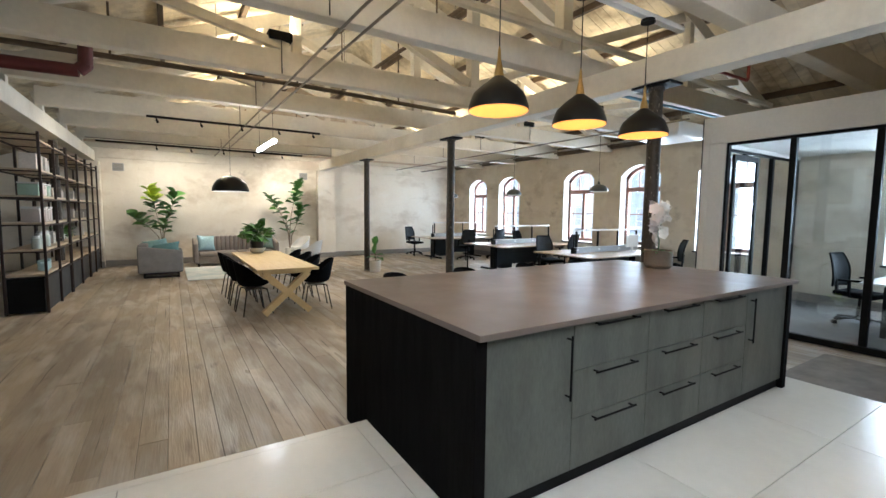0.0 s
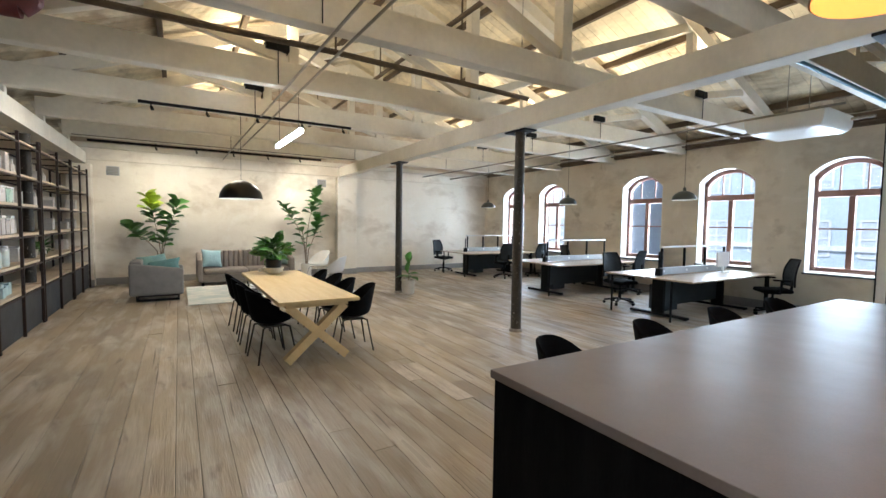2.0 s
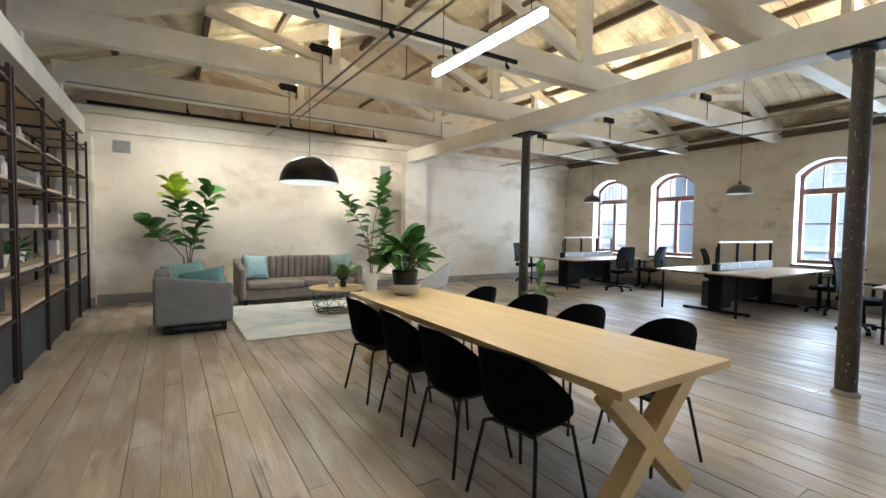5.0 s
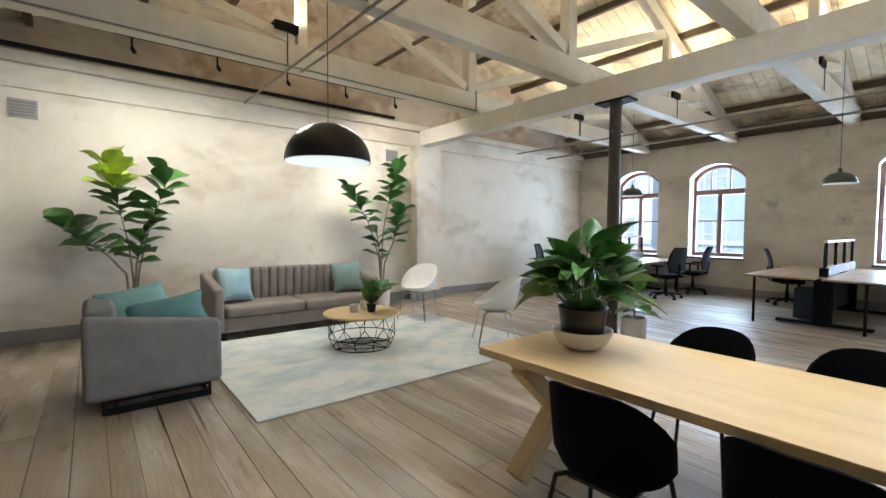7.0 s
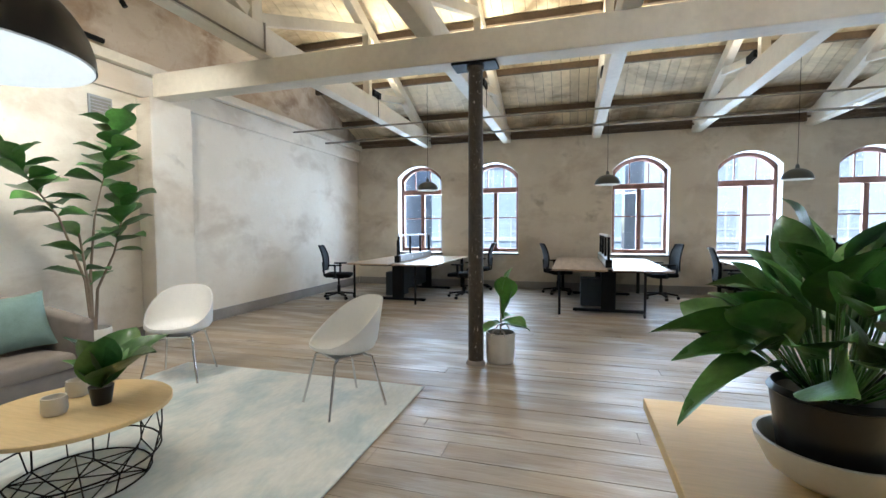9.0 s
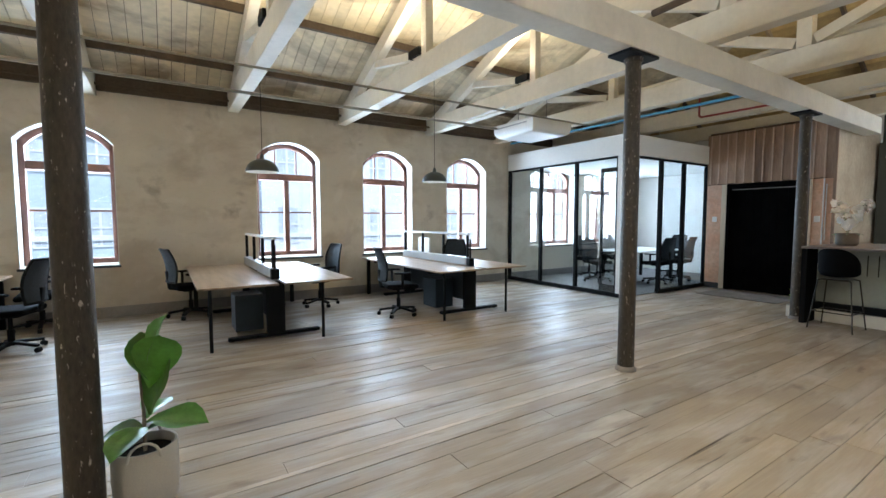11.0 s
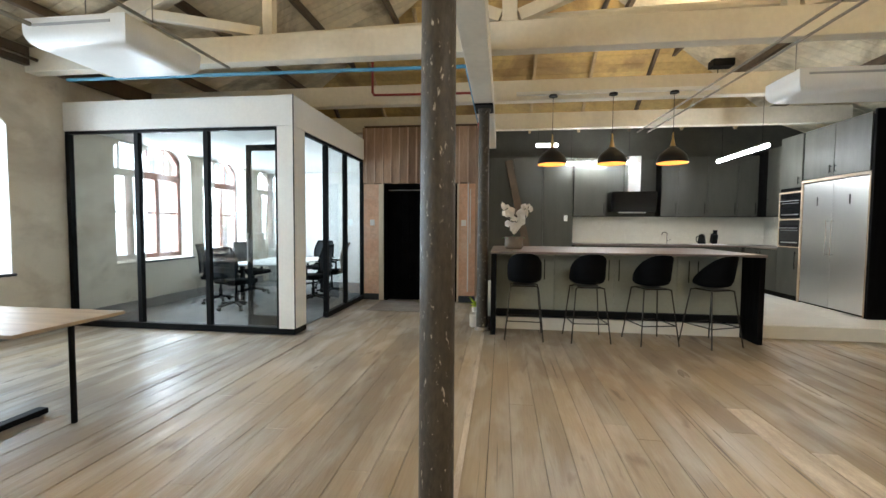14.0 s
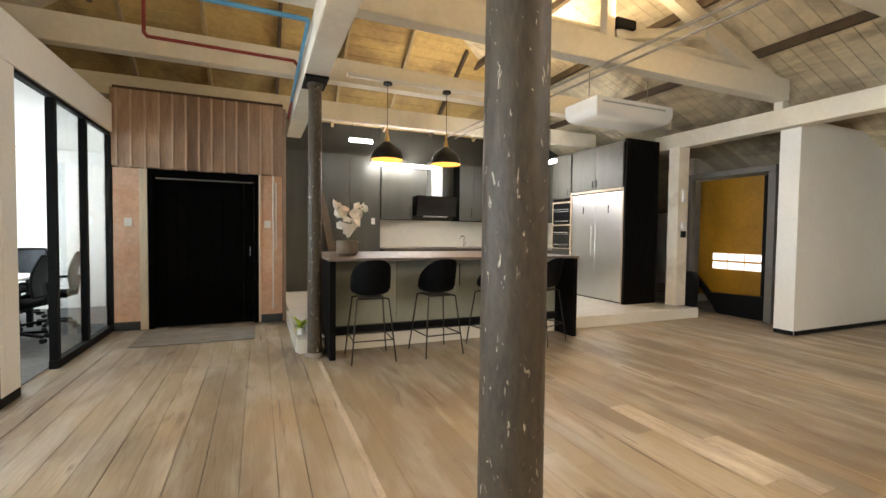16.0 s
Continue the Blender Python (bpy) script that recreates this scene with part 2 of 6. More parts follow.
M_ISLAND = mat("grey_green_island_front", (0.125, 0.132, 0.115), 0.5, 0, 0.10, 1.6, 26, 0.04, stretch=(3, 3, 0.9), spec=0.3, second=(0.085, 0.09, 0.08), contrast=(0.4, 0.7))
M_PURLIN = mat("dark_purlin", (0.115, 0.08, 0.05), 0.8, 0, 0.15, 2, 20, 0.3)
M_IRON = mat("worn_iron_column", (0.052, 0.04, 0.028), 0.5, 0.0, 0.3, 58, 60, 0.3, second=(0.42, 0.37, 0.29), contrast=(0.63, 0.68), stretch=(1, 1, 0.34), coords="World", distort=0.5, spec=0.35)
M_BLACK = mat("black_metal", (0.006, 0.006, 0.0065), 0.6, 0.0, 0.1, 4, 60, 0.05, spec=0.15)
M_FRAME = mat("red_brown_window_paint", (0.26, 0.125, 0.09), 0.5, 0, 0.12, 4, 50, 0.1)
M_REVEAL = mat("white_reveal", (0.82, 0.81, 0.79), 0.7, 0, 0.03, 2, 30, 0.05)
M_GLASS = glass("window_glass")
M_GLASS2 = glass("partition_glass", (0.96, 0.98, 0.98), 0.0, 0.10)
M_CAB = mat("green_grey_cabinet", (0.058, 0.057, 0.046), 0.48, 0, 0.08, 2, 30, 0.04, stretch=(3, 3, 0.6), spec=0.35)
M_CABBLACK = mat("black_stained_panel", (0.005, 0.0042, 0.004), 0.78, 0, 0.25, 4, 50, 0.12, stretch=(4, 4, 0.5), spec=0.08)
M_BACKWALL = mat("dark_olive_wall", (0.045, 0.043, 0.033), 0.8, 0, 0.12, 2, 30, 0.1)
M_TOP = mat("brown_stone_top", (0.16, 0.125, 0.105), 0.40, 0, 0.05, 3, 160, 0.015, second=(0.15, 0.118, 0.10))
M_OAK = mat("pale_oak", (0.70, 0.52, 0.26), 0.52, 0, 0.07, 2.0, 18, 0.08, second=(0.64, 0.46, 0.22), stretch=(6, 0.6, 6))
M_STEEL = mat("brushed_steel", (0.74, 0.74, 0.73), 0.36, 1.0, 0.01, 0.8, 90, 0.0, second=(0.70, 0.70, 0.69), stretch=(1, 1, 0.3), fine_stretch=(1, 1, 0.05))
M_CLAD = mat("weathered_timber_cladding", (0.44, 0.30, 0.215), 0.75, 0, 0.14, 1.5, 16, 0.25, second=(0.27, 0.17, 0.12), stretch=(3, 3, 0.4), perobject=0.2)
M_BRICK = mat("pink_plaster", (0.62, 0.36, 0.24), 0.85, 0, 0.12, 3, 20, 0.3, second=(0.66, 0.46, 0.34))
M_DOORBLACK = mat("black_door", (0.0035, 0.0035, 0.0035), 0.9, 0, 0.2, 4, 40, 0.1, spec=0.03)
M_CARPET = mat("grey_carpet", (0.17, 0.165, 0.16), 0.95, 0, 0.10, 6, 200, 0.3)


# ---- builders ----
def bx(bm, x0, x1, y0, y1, z0, z1, bevel=0.0, m=None):
    """A box between two corners, with its edges rounded."""
    r = bmesh.ops.create_cube(bm, size=1, matrix=Matrix.Translation(((x0 + x1) / 2, (y0 + y1) / 2, (z0 + z1) / 2)) @ Matrix.Diagonal((abs(x1 - x0), abs(y1 - y0), abs(z1 - z0), 1)))
    vs = r["verts"]
    if bevel:
        es = list({e for v in vs for e in v.link_edges})
        g = bmesh.ops.bevel(bm, geom=es, offset=bevel, segments=2, profile=0.6, affect="EDGES")
        vs = list(set(g["verts"]) | {v for v in vs if v.is_valid})
    if m is not None:
        bmesh.ops.transform(bm, matrix=m, verts=vs)
    return vs


def rod(bm, a, b, r, r2=None, seg=12):
    """A round bar from a to b."""
    a, b = Vector(a), Vector(b)
    d = b - a
    m = Matrix.Translation((a + b) / 2) @ d.to_track_quat("Z", "Y").to_matrix().to_4x4()
    return bmesh.ops.create_cone(bm, cap_ends=True, segments=seg, radius1=r, radius2=r if r2 is None else r2, depth=d.length, matrix=m)["verts"]


def beam(bm, a, b, w, h, bevel=0.006):
    """A squared timber from a to b: w wide across, h high."""
    a, b = Vector(a), Vector(b)
    d = b - a
    q = d.to_track_quat("X", "Z").to_matrix().to_4x4()
    return bx(bm, -d.length / 2, d.length / 2, -w / 2, w / 2, -h / 2, h / 2, bevel, Matrix.Translation((a + b) / 2) @ q)


def pipe(bm, pts, r, seg=8):
    for a, b in zip(pts, pts[1:]):
        rod(bm, a, b, r, seg=seg)
    for p in pts[1:-1]:
        bmesh.ops.create_uvsphere(bm, u_segments=8, v_segments=5, radius=r * 1.04, matrix=Matrix.Translation(p))


def lathe(bm, profile, seg=24, m=None, caps=False):
    """A turned shape from (radius, height) pairs."""
    rings = [[bm.verts.new((r * math.cos(2 * math.pi * i / seg), r * math.sin(2 * math.pi * i / seg), z)) for i in range(seg)] for r, z in profile]
    for a, b in zip(rings, rings[1:]):
        for i in range(seg):
            bm.faces.new((a[i], a[(i + 1) % seg], b[(i + 1) % seg], b[i]))
    if caps:
        bm.faces.new(rings[0][::-1]), bm.faces.new(rings[-1])
    vs = [v for r in rings for v in r]
    if m is not None:
        bmesh.ops.transform(bm, matrix=m, verts=vs)
    return vs


def part(name, bm, material, parent=None, label="", smooth=False, angle=35):
    me = bpy.data.meshes.new(name)
    bmesh.ops.recalc_face_normals(bm, faces=bm.faces)
    bm.to_mesh(me)
    bm.free()
    me.materials.append(material)
    if smooth:
        for p in me.polygons:
            p.use_smooth = True
        me.set_sharp_from_angle(angle=radians(angle))
    ob = new(name, me)
    if parent is not None:
        ob.parent = parent
        ob.matrix_parent_inverse = parent.matrix_basis.inverted()
    if label:
        ob["label"] = label
    return ob


def boxes(name, material, parent, *rows, bevel=0.004, label="", smooth=False):
    bm = bmesh.new()
    for r in rows:
        bx(bm, *r, bevel)
    return part(name, bm, material, parent, label, smooth)


def setting(name, material, *rows, bevel=0.0, label="", category=""):
    return tagged(boxes(name, material, None, *rows, bevel=bevel), label, category or name.split("_")[0], kind="structure")


def thing(name, m, label, category, group=""):
    e = new(name)
    e.matrix_basis = m
    e.empty_display_size = 0.1
    return tagged(e, label, category, group)


# ---- setting ----
setting("ground", mat("street", (0.30, 0.29, 0.27), 0.9, 0, 0.1, 0.3, 6), (-400, 400, -400, 400, -4.2, -4.0), label="pale street ground far below the windows", category="ground")
setting("subfloor", M_GAP, (-5.2, 11.5, -1.0, 16.9, -0.20, -0.03), label="dark underside below the boards", category="floor")
floor_ob = tagged(boxes("floor", M_GAP, None, (-5.2, 11.0, -1.0, 16.5, -0.028, -0.02), bevel=0), "old worn brown floorboards running the length of the room", "floor", kind="structure")
tile_ob = tagged(boxes("kitchen_floor", M_GROUT, None, (-0.95, 5.48, -0.5, 3.80, 0.0, 0.160), bevel=0), "raised kitchen floor of large cream tiles", "floor", kind="structure")
setting("step_edge", M_TILE, (-0.95, 5.50, 3.802, 3.87, 0.001, 0.168), bevel=0.003, label="cream tiled step at the kitchen edge", category="step")
setting("step_side", M_TILE, (5.482, 5.52, 1.95, 3.80, 0.001, 0.168), bevel=0.003, label="cream tiled side of the raised kitchen", category="step")

# window wall, built round seven arched openings
HALF, SILL, SPRING, CROWN = 0.56, 0.80, 2.60, 2.88
WX0, WX1 = 10.98, 11.46


def arch_z(dy, half=HALF, spring=SPRING, crown=CROWN):
    rise = crown - spring
    rad = (half * half + rise * rise) / (2 * rise)
    return crown - rad + math.sqrt(max(0, rad * rad - dy * dy))


bm = bmesh.new()
edges = sorted(WINDOWS)
prev = -1.0
for wy in edges:
    bx(bm, WX0, WX1, prev, wy - HALF, -0.1, 3.62)
    bx(bm, WX0, WX1, wy - HALF, wy + HALF, -0.1, SILL)
    N = 14
    for i in range(N):
        a, b = -HALF + 2 * HALF * i / N, -HALF + 2 * HALF * (i + 1) / N
        za, zb = arch_z(a), arch_z(b)
        vs = [bm.verts.new((x, wy + d, z)) for x in (WX0, WX1) for d, z in ((a, za), (b, zb), (b, 3.62), (a, 3.62))]
        for f in ((0, 1, 2, 3), (7, 6, 5, 4), (0, 4, 5, 1), (3, 2, 6, 7)):
            bm.faces.new([vs[k] for k in f])
    prev = wy + HALF
bx(bm, WX0, WX1, prev, 16.9, -0.1, 3.62)
wall_e = tagged(part("wall_east", bm, M_PLASTER2), "patchy grey and cream plaster wall with arched windows", "wall", kind="structure")

setting("wall_north", M_PLASTER, (-5.2, 11.46, 16.42, 16.9, -0.1, 3.30), label="cream wall with bare and stained plaster patches", category="wall")
setting("wall_north_band", M_PLASTER, (-5.2, 10.97, 16.36, 16.418, 3.02, 3.30), bevel=0.01, label="projecting plaster band along the wall top", category="wall")
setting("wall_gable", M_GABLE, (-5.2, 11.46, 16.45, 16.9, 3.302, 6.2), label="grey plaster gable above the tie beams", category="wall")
setting("pier_middle", M_PLASTER, (5.18, 5.78, 16.18, 16.418, 0, 3.0), bevel=0.015, label="cream plastered pier under the main beam", category="pier")
setting("pier_corner", M_PLASTER, (-1.2, -0.74, 16.12, 16.418, 0, 2.9), bevel=0.015, label="cream plastered pier in the corner", category="pier")
setting("baseboard_north", M_BASE, (-0.738, 5.178, 16.395, 16.418, 0.002, 0.17), (5.782, 10.95, 16.395, 16.418, 0.002, 0.17), bevel=0.004, label="grey painted baseboard", category="baseboard")
setting("baseboard_pier", M_BASE, (5.17, 5.79, 16.15, 16.178, 0.002, 0.17), (-1.2, -0.73, 16.09, 16.118, 0.002, 0.17), bevel=0.004, label="grey painted baseboard round the piers", category="baseboard")
setting("baseboard_east", M_BASE, (10.955, 10.978, 4.75, 16.39, 0.002, 0.17), (10.955, 10.978, -0.2, 4.55, 0.002, 0.17), bevel=0.004, label="grey painted baseboard below the windows", category="baseboard")
setting("wall_west", M_WHITE, (-5.2, -5.0, -1.0, 16.42, -0.1, 3.3), label="plain white side wall", category="wall")
setting("wall_south", M_BACKWALL, (-5.2, 5.50, -0.75, -0.5, 0, 6.2), label="dark kitchen back wall", category="wall")
setting("wall_south_office", M_WHITE, (5.502, 11.46, -0.75, -0.5, 0, 6.2), label="plain white back wall of the meeting room", category="wall")
setting("wall_partition", M_WHITE, (-5.0, -0.98, 5.02, 5.28, 0, 3.0), bevel=0.004, label="white partition wall end", category="wall")
setting("wall_partition_skirting", M_BLACK, (-4.9, -0.99, 5.282, 5.30, 0.002, 0.06), (-0.978, -0.965, 5.03, 5.28, 0.002, 0.06), label="black recessed skirting of the partition", category="baseboard")

# roof: boards on both slopes, purlins, trusses
RX, RZ, EZ, SLOPE = 5.03, 5.93, 3.56, 0.39
bm = bmesh.new()
for side, far in ((1, 11.5), (-1, -5.2)):
    y = -1.0
    while y < 16.9:
        w = 0.155 + 0.02 * noise.random()
        dz = 0.004 * noise.random()
        span = abs(far - RX)
        vs = []
        for yy in (y, min(16.9, y + w - 0.008)):
            for d in (0, span):
                for t in (0, 0.03):
                    vs.append(bm.verts.new((RX + side * d, yy, RZ + 0.02 + dz - SLOPE * d + t)))
        for f in ((0, 2, 6, 4), (1, 5, 7, 3), (0, 1, 3, 2), (4, 6, 7, 5), (0, 4, 5, 1), (2, 3, 7, 6)):
            bm.faces.new([vs[k] for k in f])
        y += w
tagged(part("ceiling", bm, M_ROOF), "weathered boarded roof underside lit warm by uplights", "ceiling", kind="structure")
# hipped end sloping down to the kitchen wall
HIP, HIPZ, HIPY = 0.62, 3.66, -0.49
bm = bmesh.new()
y = HIPY
while True:
    w = 0.155 + 0.02 * noise.random()
    za, zb = HIPZ + HIP * (y - HIPY), HIPZ + HIP * (y + w - 0.008 - HIPY)
    if zb > RZ - 0.05:
        break
    vs = []
    for yy, zz in ((y, za), (y + w - 0.008, zb)):
        reach = min(6.4, (RZ + 0.02 - zz) / SLOPE)
        for sx in (-1, 1):
            for t in (0, 0.03):
                vs.append(bm.verts.new((RX + sx * reach, yy, zz + t)))
    for f in ((0, 2, 6, 4), (1, 5, 7, 3), (0, 1, 3, 2), (4, 6, 7, 5), (0, 4, 5, 1), (2, 3, 7, 6)):
        bm.faces.new([vs[k] for k in f])
    y += w
tagged(part("hip_ceiling", bm, M_HIPROOF), "weathered boarded hip of the roof above the kitchen", "ceiling", kind="structure")
for k in range(-5, 5):
    x = RX + 0.55 + k * 1.1
    top_z = min(RZ - 0.12, RZ - SLOPE * abs(x - RX)) - 0.05
    bm = bmesh.new()
    beam(bm, (x, HIPY + 0.02, HIPZ - 0.05), (x, HIPY + (top_z - HIPZ + 0.05) / HIP, top_z), 0.055, 0.10)
    tagged(part("hip_rafter", bm, M_PURLIN if k % 3 == 0 else M_HIPWOOD), "timber rafter under the hip boards", "rafter", "hip rafters", "structure")
bm = bmesh.new()
for side, far in ((1, 11.6), (-1, -5.3)):
    span = abs(far - RX)
    vs = [bm.verts.new((RX + side * d, y, RZ + 0.09 - SLOPE * d)) for y in (-1.2, 17.0) for d in (-0.02, span)]
    bm.faces.new((vs[0], vs[1], vs[3], vs[2]))
r = bmesh.ops.extrude_face_region(bm, geom=bm.faces[:])
bmesh.ops.translate(bm, vec=(0, 0, 0.15), verts=[v for v in r["geom"] if isinstance(v, bmesh.types.BMVert)])
tagged(part("roof_shell", bm, M_PURLIN), "dark outer roof covering", "roof", kind="structure")
for d in (0.9, 2.0, 3.1, 4.2, 5.3):
    for side in (1, -1):
        bm = bmesh.new()
        beam(bm, (RX + side * d, -0.5, RZ - SLOPE * d - 0.04), (RX + side * d, 16.45, RZ - SLOPE * d - 0.04), 0.07, 0.11)
        tagged(part("purlin", bm, M_PURLIN), "dark timber purlin under the roof boards", "purlin", "roof purlins", "structure")


def truss(y):
    t = thing("roof_truss", pose(RX, y, 3.28), "white painted timber roof truss with king post and struts", "truss", "roof trusses")
    bm = bmesh.new()
    bx(bm, -0.95, 10.99, y - 0.085, y + 0.085, 3.285, 3.585, 0.012)
    part("tie_beam", bm, M_BEAM, t)
    for side in (1, -1):
        bm = bmesh.new()
        beam(bm, (RX, y, RZ - 0.20), (RX + side * 6.0, y, RZ - 0.20 - SLOPE * 6.0), 0.13, 0.2)
        part("rafter", bm, M_BEAM, t)
        bm = bmesh.new()
        beam(bm, (RX + side * 0.10, y, 3.66), (RX + side * 2.55, y, RZ - 0.33 - SLOPE * 2.55), 0.11, 0.13)
        part("strut", bm, M_BEAM, t)
        bm = bmesh.new()
        bx(bm, RX + side * 2.75 - 0.06, RX + side * 2.75 + 0.06, y - 0.055, y + 0.055, 3.587, RZ - 0.26 - SLOPE * 2.75, 0.008)
        part("queen_post", bm, M_BEAM, t)
        bm = bmesh.new()
        beam(bm, (RX + side * 2.85, y, 3.64), (RX + side * 4.3, y, RZ - 0.32 - SLOPE * 4.3), 0.09, 0.11)
        part("brace", bm, M_BEAM, t)
    bm = bmesh.new()
    bx(bm, RX - 0.08, RX + 0.08, y - 0.075, y + 0.075, 3.587, RZ - 0.12, 0.01)
    part("king_post", bm, M_BEAM, t)
    bm = bmesh.new()
    bx(bm, -0.99, -0.85, y - 0.06, y + 0.06, 3.17, 3.284, 0.008)
    part("packing_post", bm, M_BEAM, t)
    return t


for ty in TIES:
    if ty > 4:
        truss(ty)
    else:
        setting("tie_beam", M_BEAM, (-0.95, 10.99, ty - 0.085, ty + 0.085, 3.285, 3.585), bevel=0.012, label="white painted timber tie beam above the kitchen", category="beam")
setting("main_beam", M_BEAM, (5.22, 5.46, 0.9, 16.18, 3.0, 3.283), bevel=0.012, label="long white painted main beam on iron columns", category="beam")
setting("side_beam", M_BEAM, (-1.06, -0.82, 3.0, 16.12, 2.9, 3.168), bevel=0.012, label="long white painted side beam", category="beam")
setting("wall_plate", M_BEAM, (-1.2, 10.95, 16.26, 16.36, 3.302, 3.42), bevel=0.01, label="white timber wall plate at the gable", category="beam")


# iron columns
def column(x, y, z0=0.0):
    t = thing("iron_column", pose(x, y, z0), "dark worn cast iron column with flaking paint", "column", "iron columns")
    bm = bmesh.new()
    lathe(bm, [(0.078, z0 + 0.02), (0.075, 1.5), (0.07, 2.93), (0.083, 2.94), (0.085, 2.97)], 28, Matrix.Translation((x, y, 0)), True)
    part("shaft", bm, M_IRON, t, smooth=True)
    bm = bmesh.new()
    lathe(bm, [(0.10, z0), (0.10, z0 + 0.012), (0.09, z0 + 0.03), (0.079, z0 + 0.045)], 24, Matrix.Translation((x, y, 0)), True)
    part("base_ring", bm, mat_plinth, t, smooth=True)
    bm = bmesh.new()
    bx(bm, x - 0.12, x + 0.12, y - 0.22, y + 0.22, 2.972, 2.998, 0.004)
    part("cap_plate", bm, M_BLACK, t)


mat_plinth = mat("grey_base_ring", (0.30, 0.26, 0.22), 0.8)
for cx, cy in ((5.335, 3.98), (5.355, 8.06), (5.345, 12.18)):
    column(cx, cy)
for cy in (8.05, 12.19):
    column(-1.0, cy)


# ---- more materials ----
# paler than the island fronts, to paint in light under the bar overhang
M_BARPANEL = mat("lit_grey_bar_panel", (0.30, 0.305, 0.25), 0.5, 0, 0.05, 2, 30, 0.04)
M_CHARCOAL = mat("black_chair_shell", (0.004, 0.004, 0.0045), 0.8, 0, 0.1, 5, 90, 0.06, spec=0.06)
M_LEGMETAL = mat("dark_bronze_leg", (0.045, 0.04, 0.034), 0.35, 0.8, 0.1)
M_CHROME = mat("chrome", (0.62, 0.62, 0.62), 0.15, 1.0, 0.03, bump=0)
M_GREYCLOTH = mat("grey_upholstery", (0.215, 0.205, 0.20), 0.9, 0, 0.08, 6, 260, 0.35)
M_TAUPE = mat("taupe_velvet", (0.235, 0.20, 0.175), 0.8, 0, 0.08, 5, 200, 0.25)
M_TEAL = mat("teal_cushion", (0.10, 0.23, 0.25), 0.85, 0, 0.1, 5, 150, 0.3)
M_MIDTEAL = mat("soft_teal_cushion", (0.20, 0.36, 0.37), 0.8, 0, 0.1, 5, 150, 0.3)
M_PALETEAL = mat("pale_blue_cushion", (0.31, 0.46, 0.50), 0.85, 0, 0.1, 5, 150, 0.3)
M_RUG = mat("pale_blue_grey_rug", (0.74, 0.745, 0.71), 0.95, 0, 0.07, 2.4, 22, 0.4, second=(0.51, 0.585, 0.59), stretch=(1.0, 1.3, 1), contrast=(0.43, 0.64), distort=0.3, fine_stretch=(0.6, 1.8, 1))
M_LEAF = mat("fig_leaf", (0.05, 0.135, 0.028), 0.36, 0, 0.15, 6, 40, 0.15, second=(0.09, 0.22, 0.045), perobject=0.4)
M_LEAFLIGHT = mat("young_fig_leaf", (0.52, 0.66, 0.055), 0.4, 0, 0.12, 6, 40, 0.15, perobject=0.2)
M_LILY = mat("peace_lily_leaf", (0.045, 0.125, 0.028), 0.3, 0, 0.15, 6, 50, 0.15, second=(0.085, 0.20, 0.04), perobject=0.55)
M_BARK = mat("pale_stem", (0.30, 0.23, 0.16), 0.8)
M_SOIL = mat("dark_soil", (0.02, 0.014, 0.010), 0.95, 0, 0.3, 20, 90, 0.6)
M_CREAMPOT = mat("cream_ceramic", (0.70, 0.66, 0.58), 0.35, 0, 0.03)
M_BLACKPOT = mat("black_plastic_pot", (0.008, 0.008, 0.008), 0.35)
M_CANVAS = mat("cream_canvas", (0.62, 0.57, 0.49), 0.9, 0, 0.06, 4, 150, 0.3)
M_STONEPOT = mat("brown_stone_pot", (0.20, 0.155, 0.11), 0.7, 0, 0.12, 6, 60, 0.2)
M_PETAL = mat("white_petal", (0.88, 0.85, 0.80), 0.5, 0, 0.04, bump=0.02)
M_WHITEPL = mat("white_plastic", (0.78, 0.77, 0.75), 0.35, 0, 0.02)
M_WHITEMET = mat("white_metal", (0.72, 0.72, 0.71), 0.4, 0.0, 0.03)
M_GALV = mat("galvanised_pipe", (0.30, 0.27, 0.225), 0.5, 0.5, 0.12)
M_DARKRED = mat("dark_red_pipe", (0.11, 0.018, 0.016), 0.5, 0, 0.12)
M_RED = mat("red_sprinkler_pipe", (0.28, 0.03, 0.022), 0.45, 0, 0.12)
M_BLUE = mat("blue_pipe", (0.09, 0.30, 0.47), 0.45)
M_SHELFWOOD = mat("shelf_oak", (0.62, 0.50, 0.36), 0.5, 0, 0.1, 2, 20, 0.1, stretch=(6, 0.6, 6))
M_SHELFSTEEL = mat("brown_black_steel", (0.026, 0.013, 0.010), 0.6, 0.1, 0.1)
M_SLATE = mat("blue_grey_panel", (0.042, 0.046, 0.052), 0.6, 0, 0.08)
M_SCREEN = mat("desk_panel", (0.022, 0.033, 0.042), 0.5, 0, 0.08)
M_GREYMET = mat("grey_tray", (0.40, 0.41, 0.42), 0.45, 0.2, 0.05)
M_DESKTOP = mat("pale_ash_desktop", (0.44, 0.32, 0.21), 0.34, 0, 0.10, 2, 20, 0.05, stretch=(0.6, 6, 6))
M_MESH = mat("grey_blue_mesh", (0.024, 0.030, 0.036), 0.8, 0, 0.1, 8, 220, 0.4)
M_OVEN = mat("black_oven_glass", (0.008, 0.008, 0.009), 0.08, 0, 0.05, bump=0)
M_SPLASH = mat("cream_splashback", (0.72, 0.69, 0.60), 0.25, 0, 0.03)
M_TRIMWOOD = mat("light_edge_trim", (0.52, 0.40, 0.28), 0.5)
M_AMBER = mat("amber_lift_panel", (0.38, 0.185, 0.015), 0.35, 0, 0.12, 1.2, 20, 0.05)
M_GREYSTEEL = mat("grey_painted_steel", (0.20, 0.19, 0.175), 0.5, 0.2, 0.08)
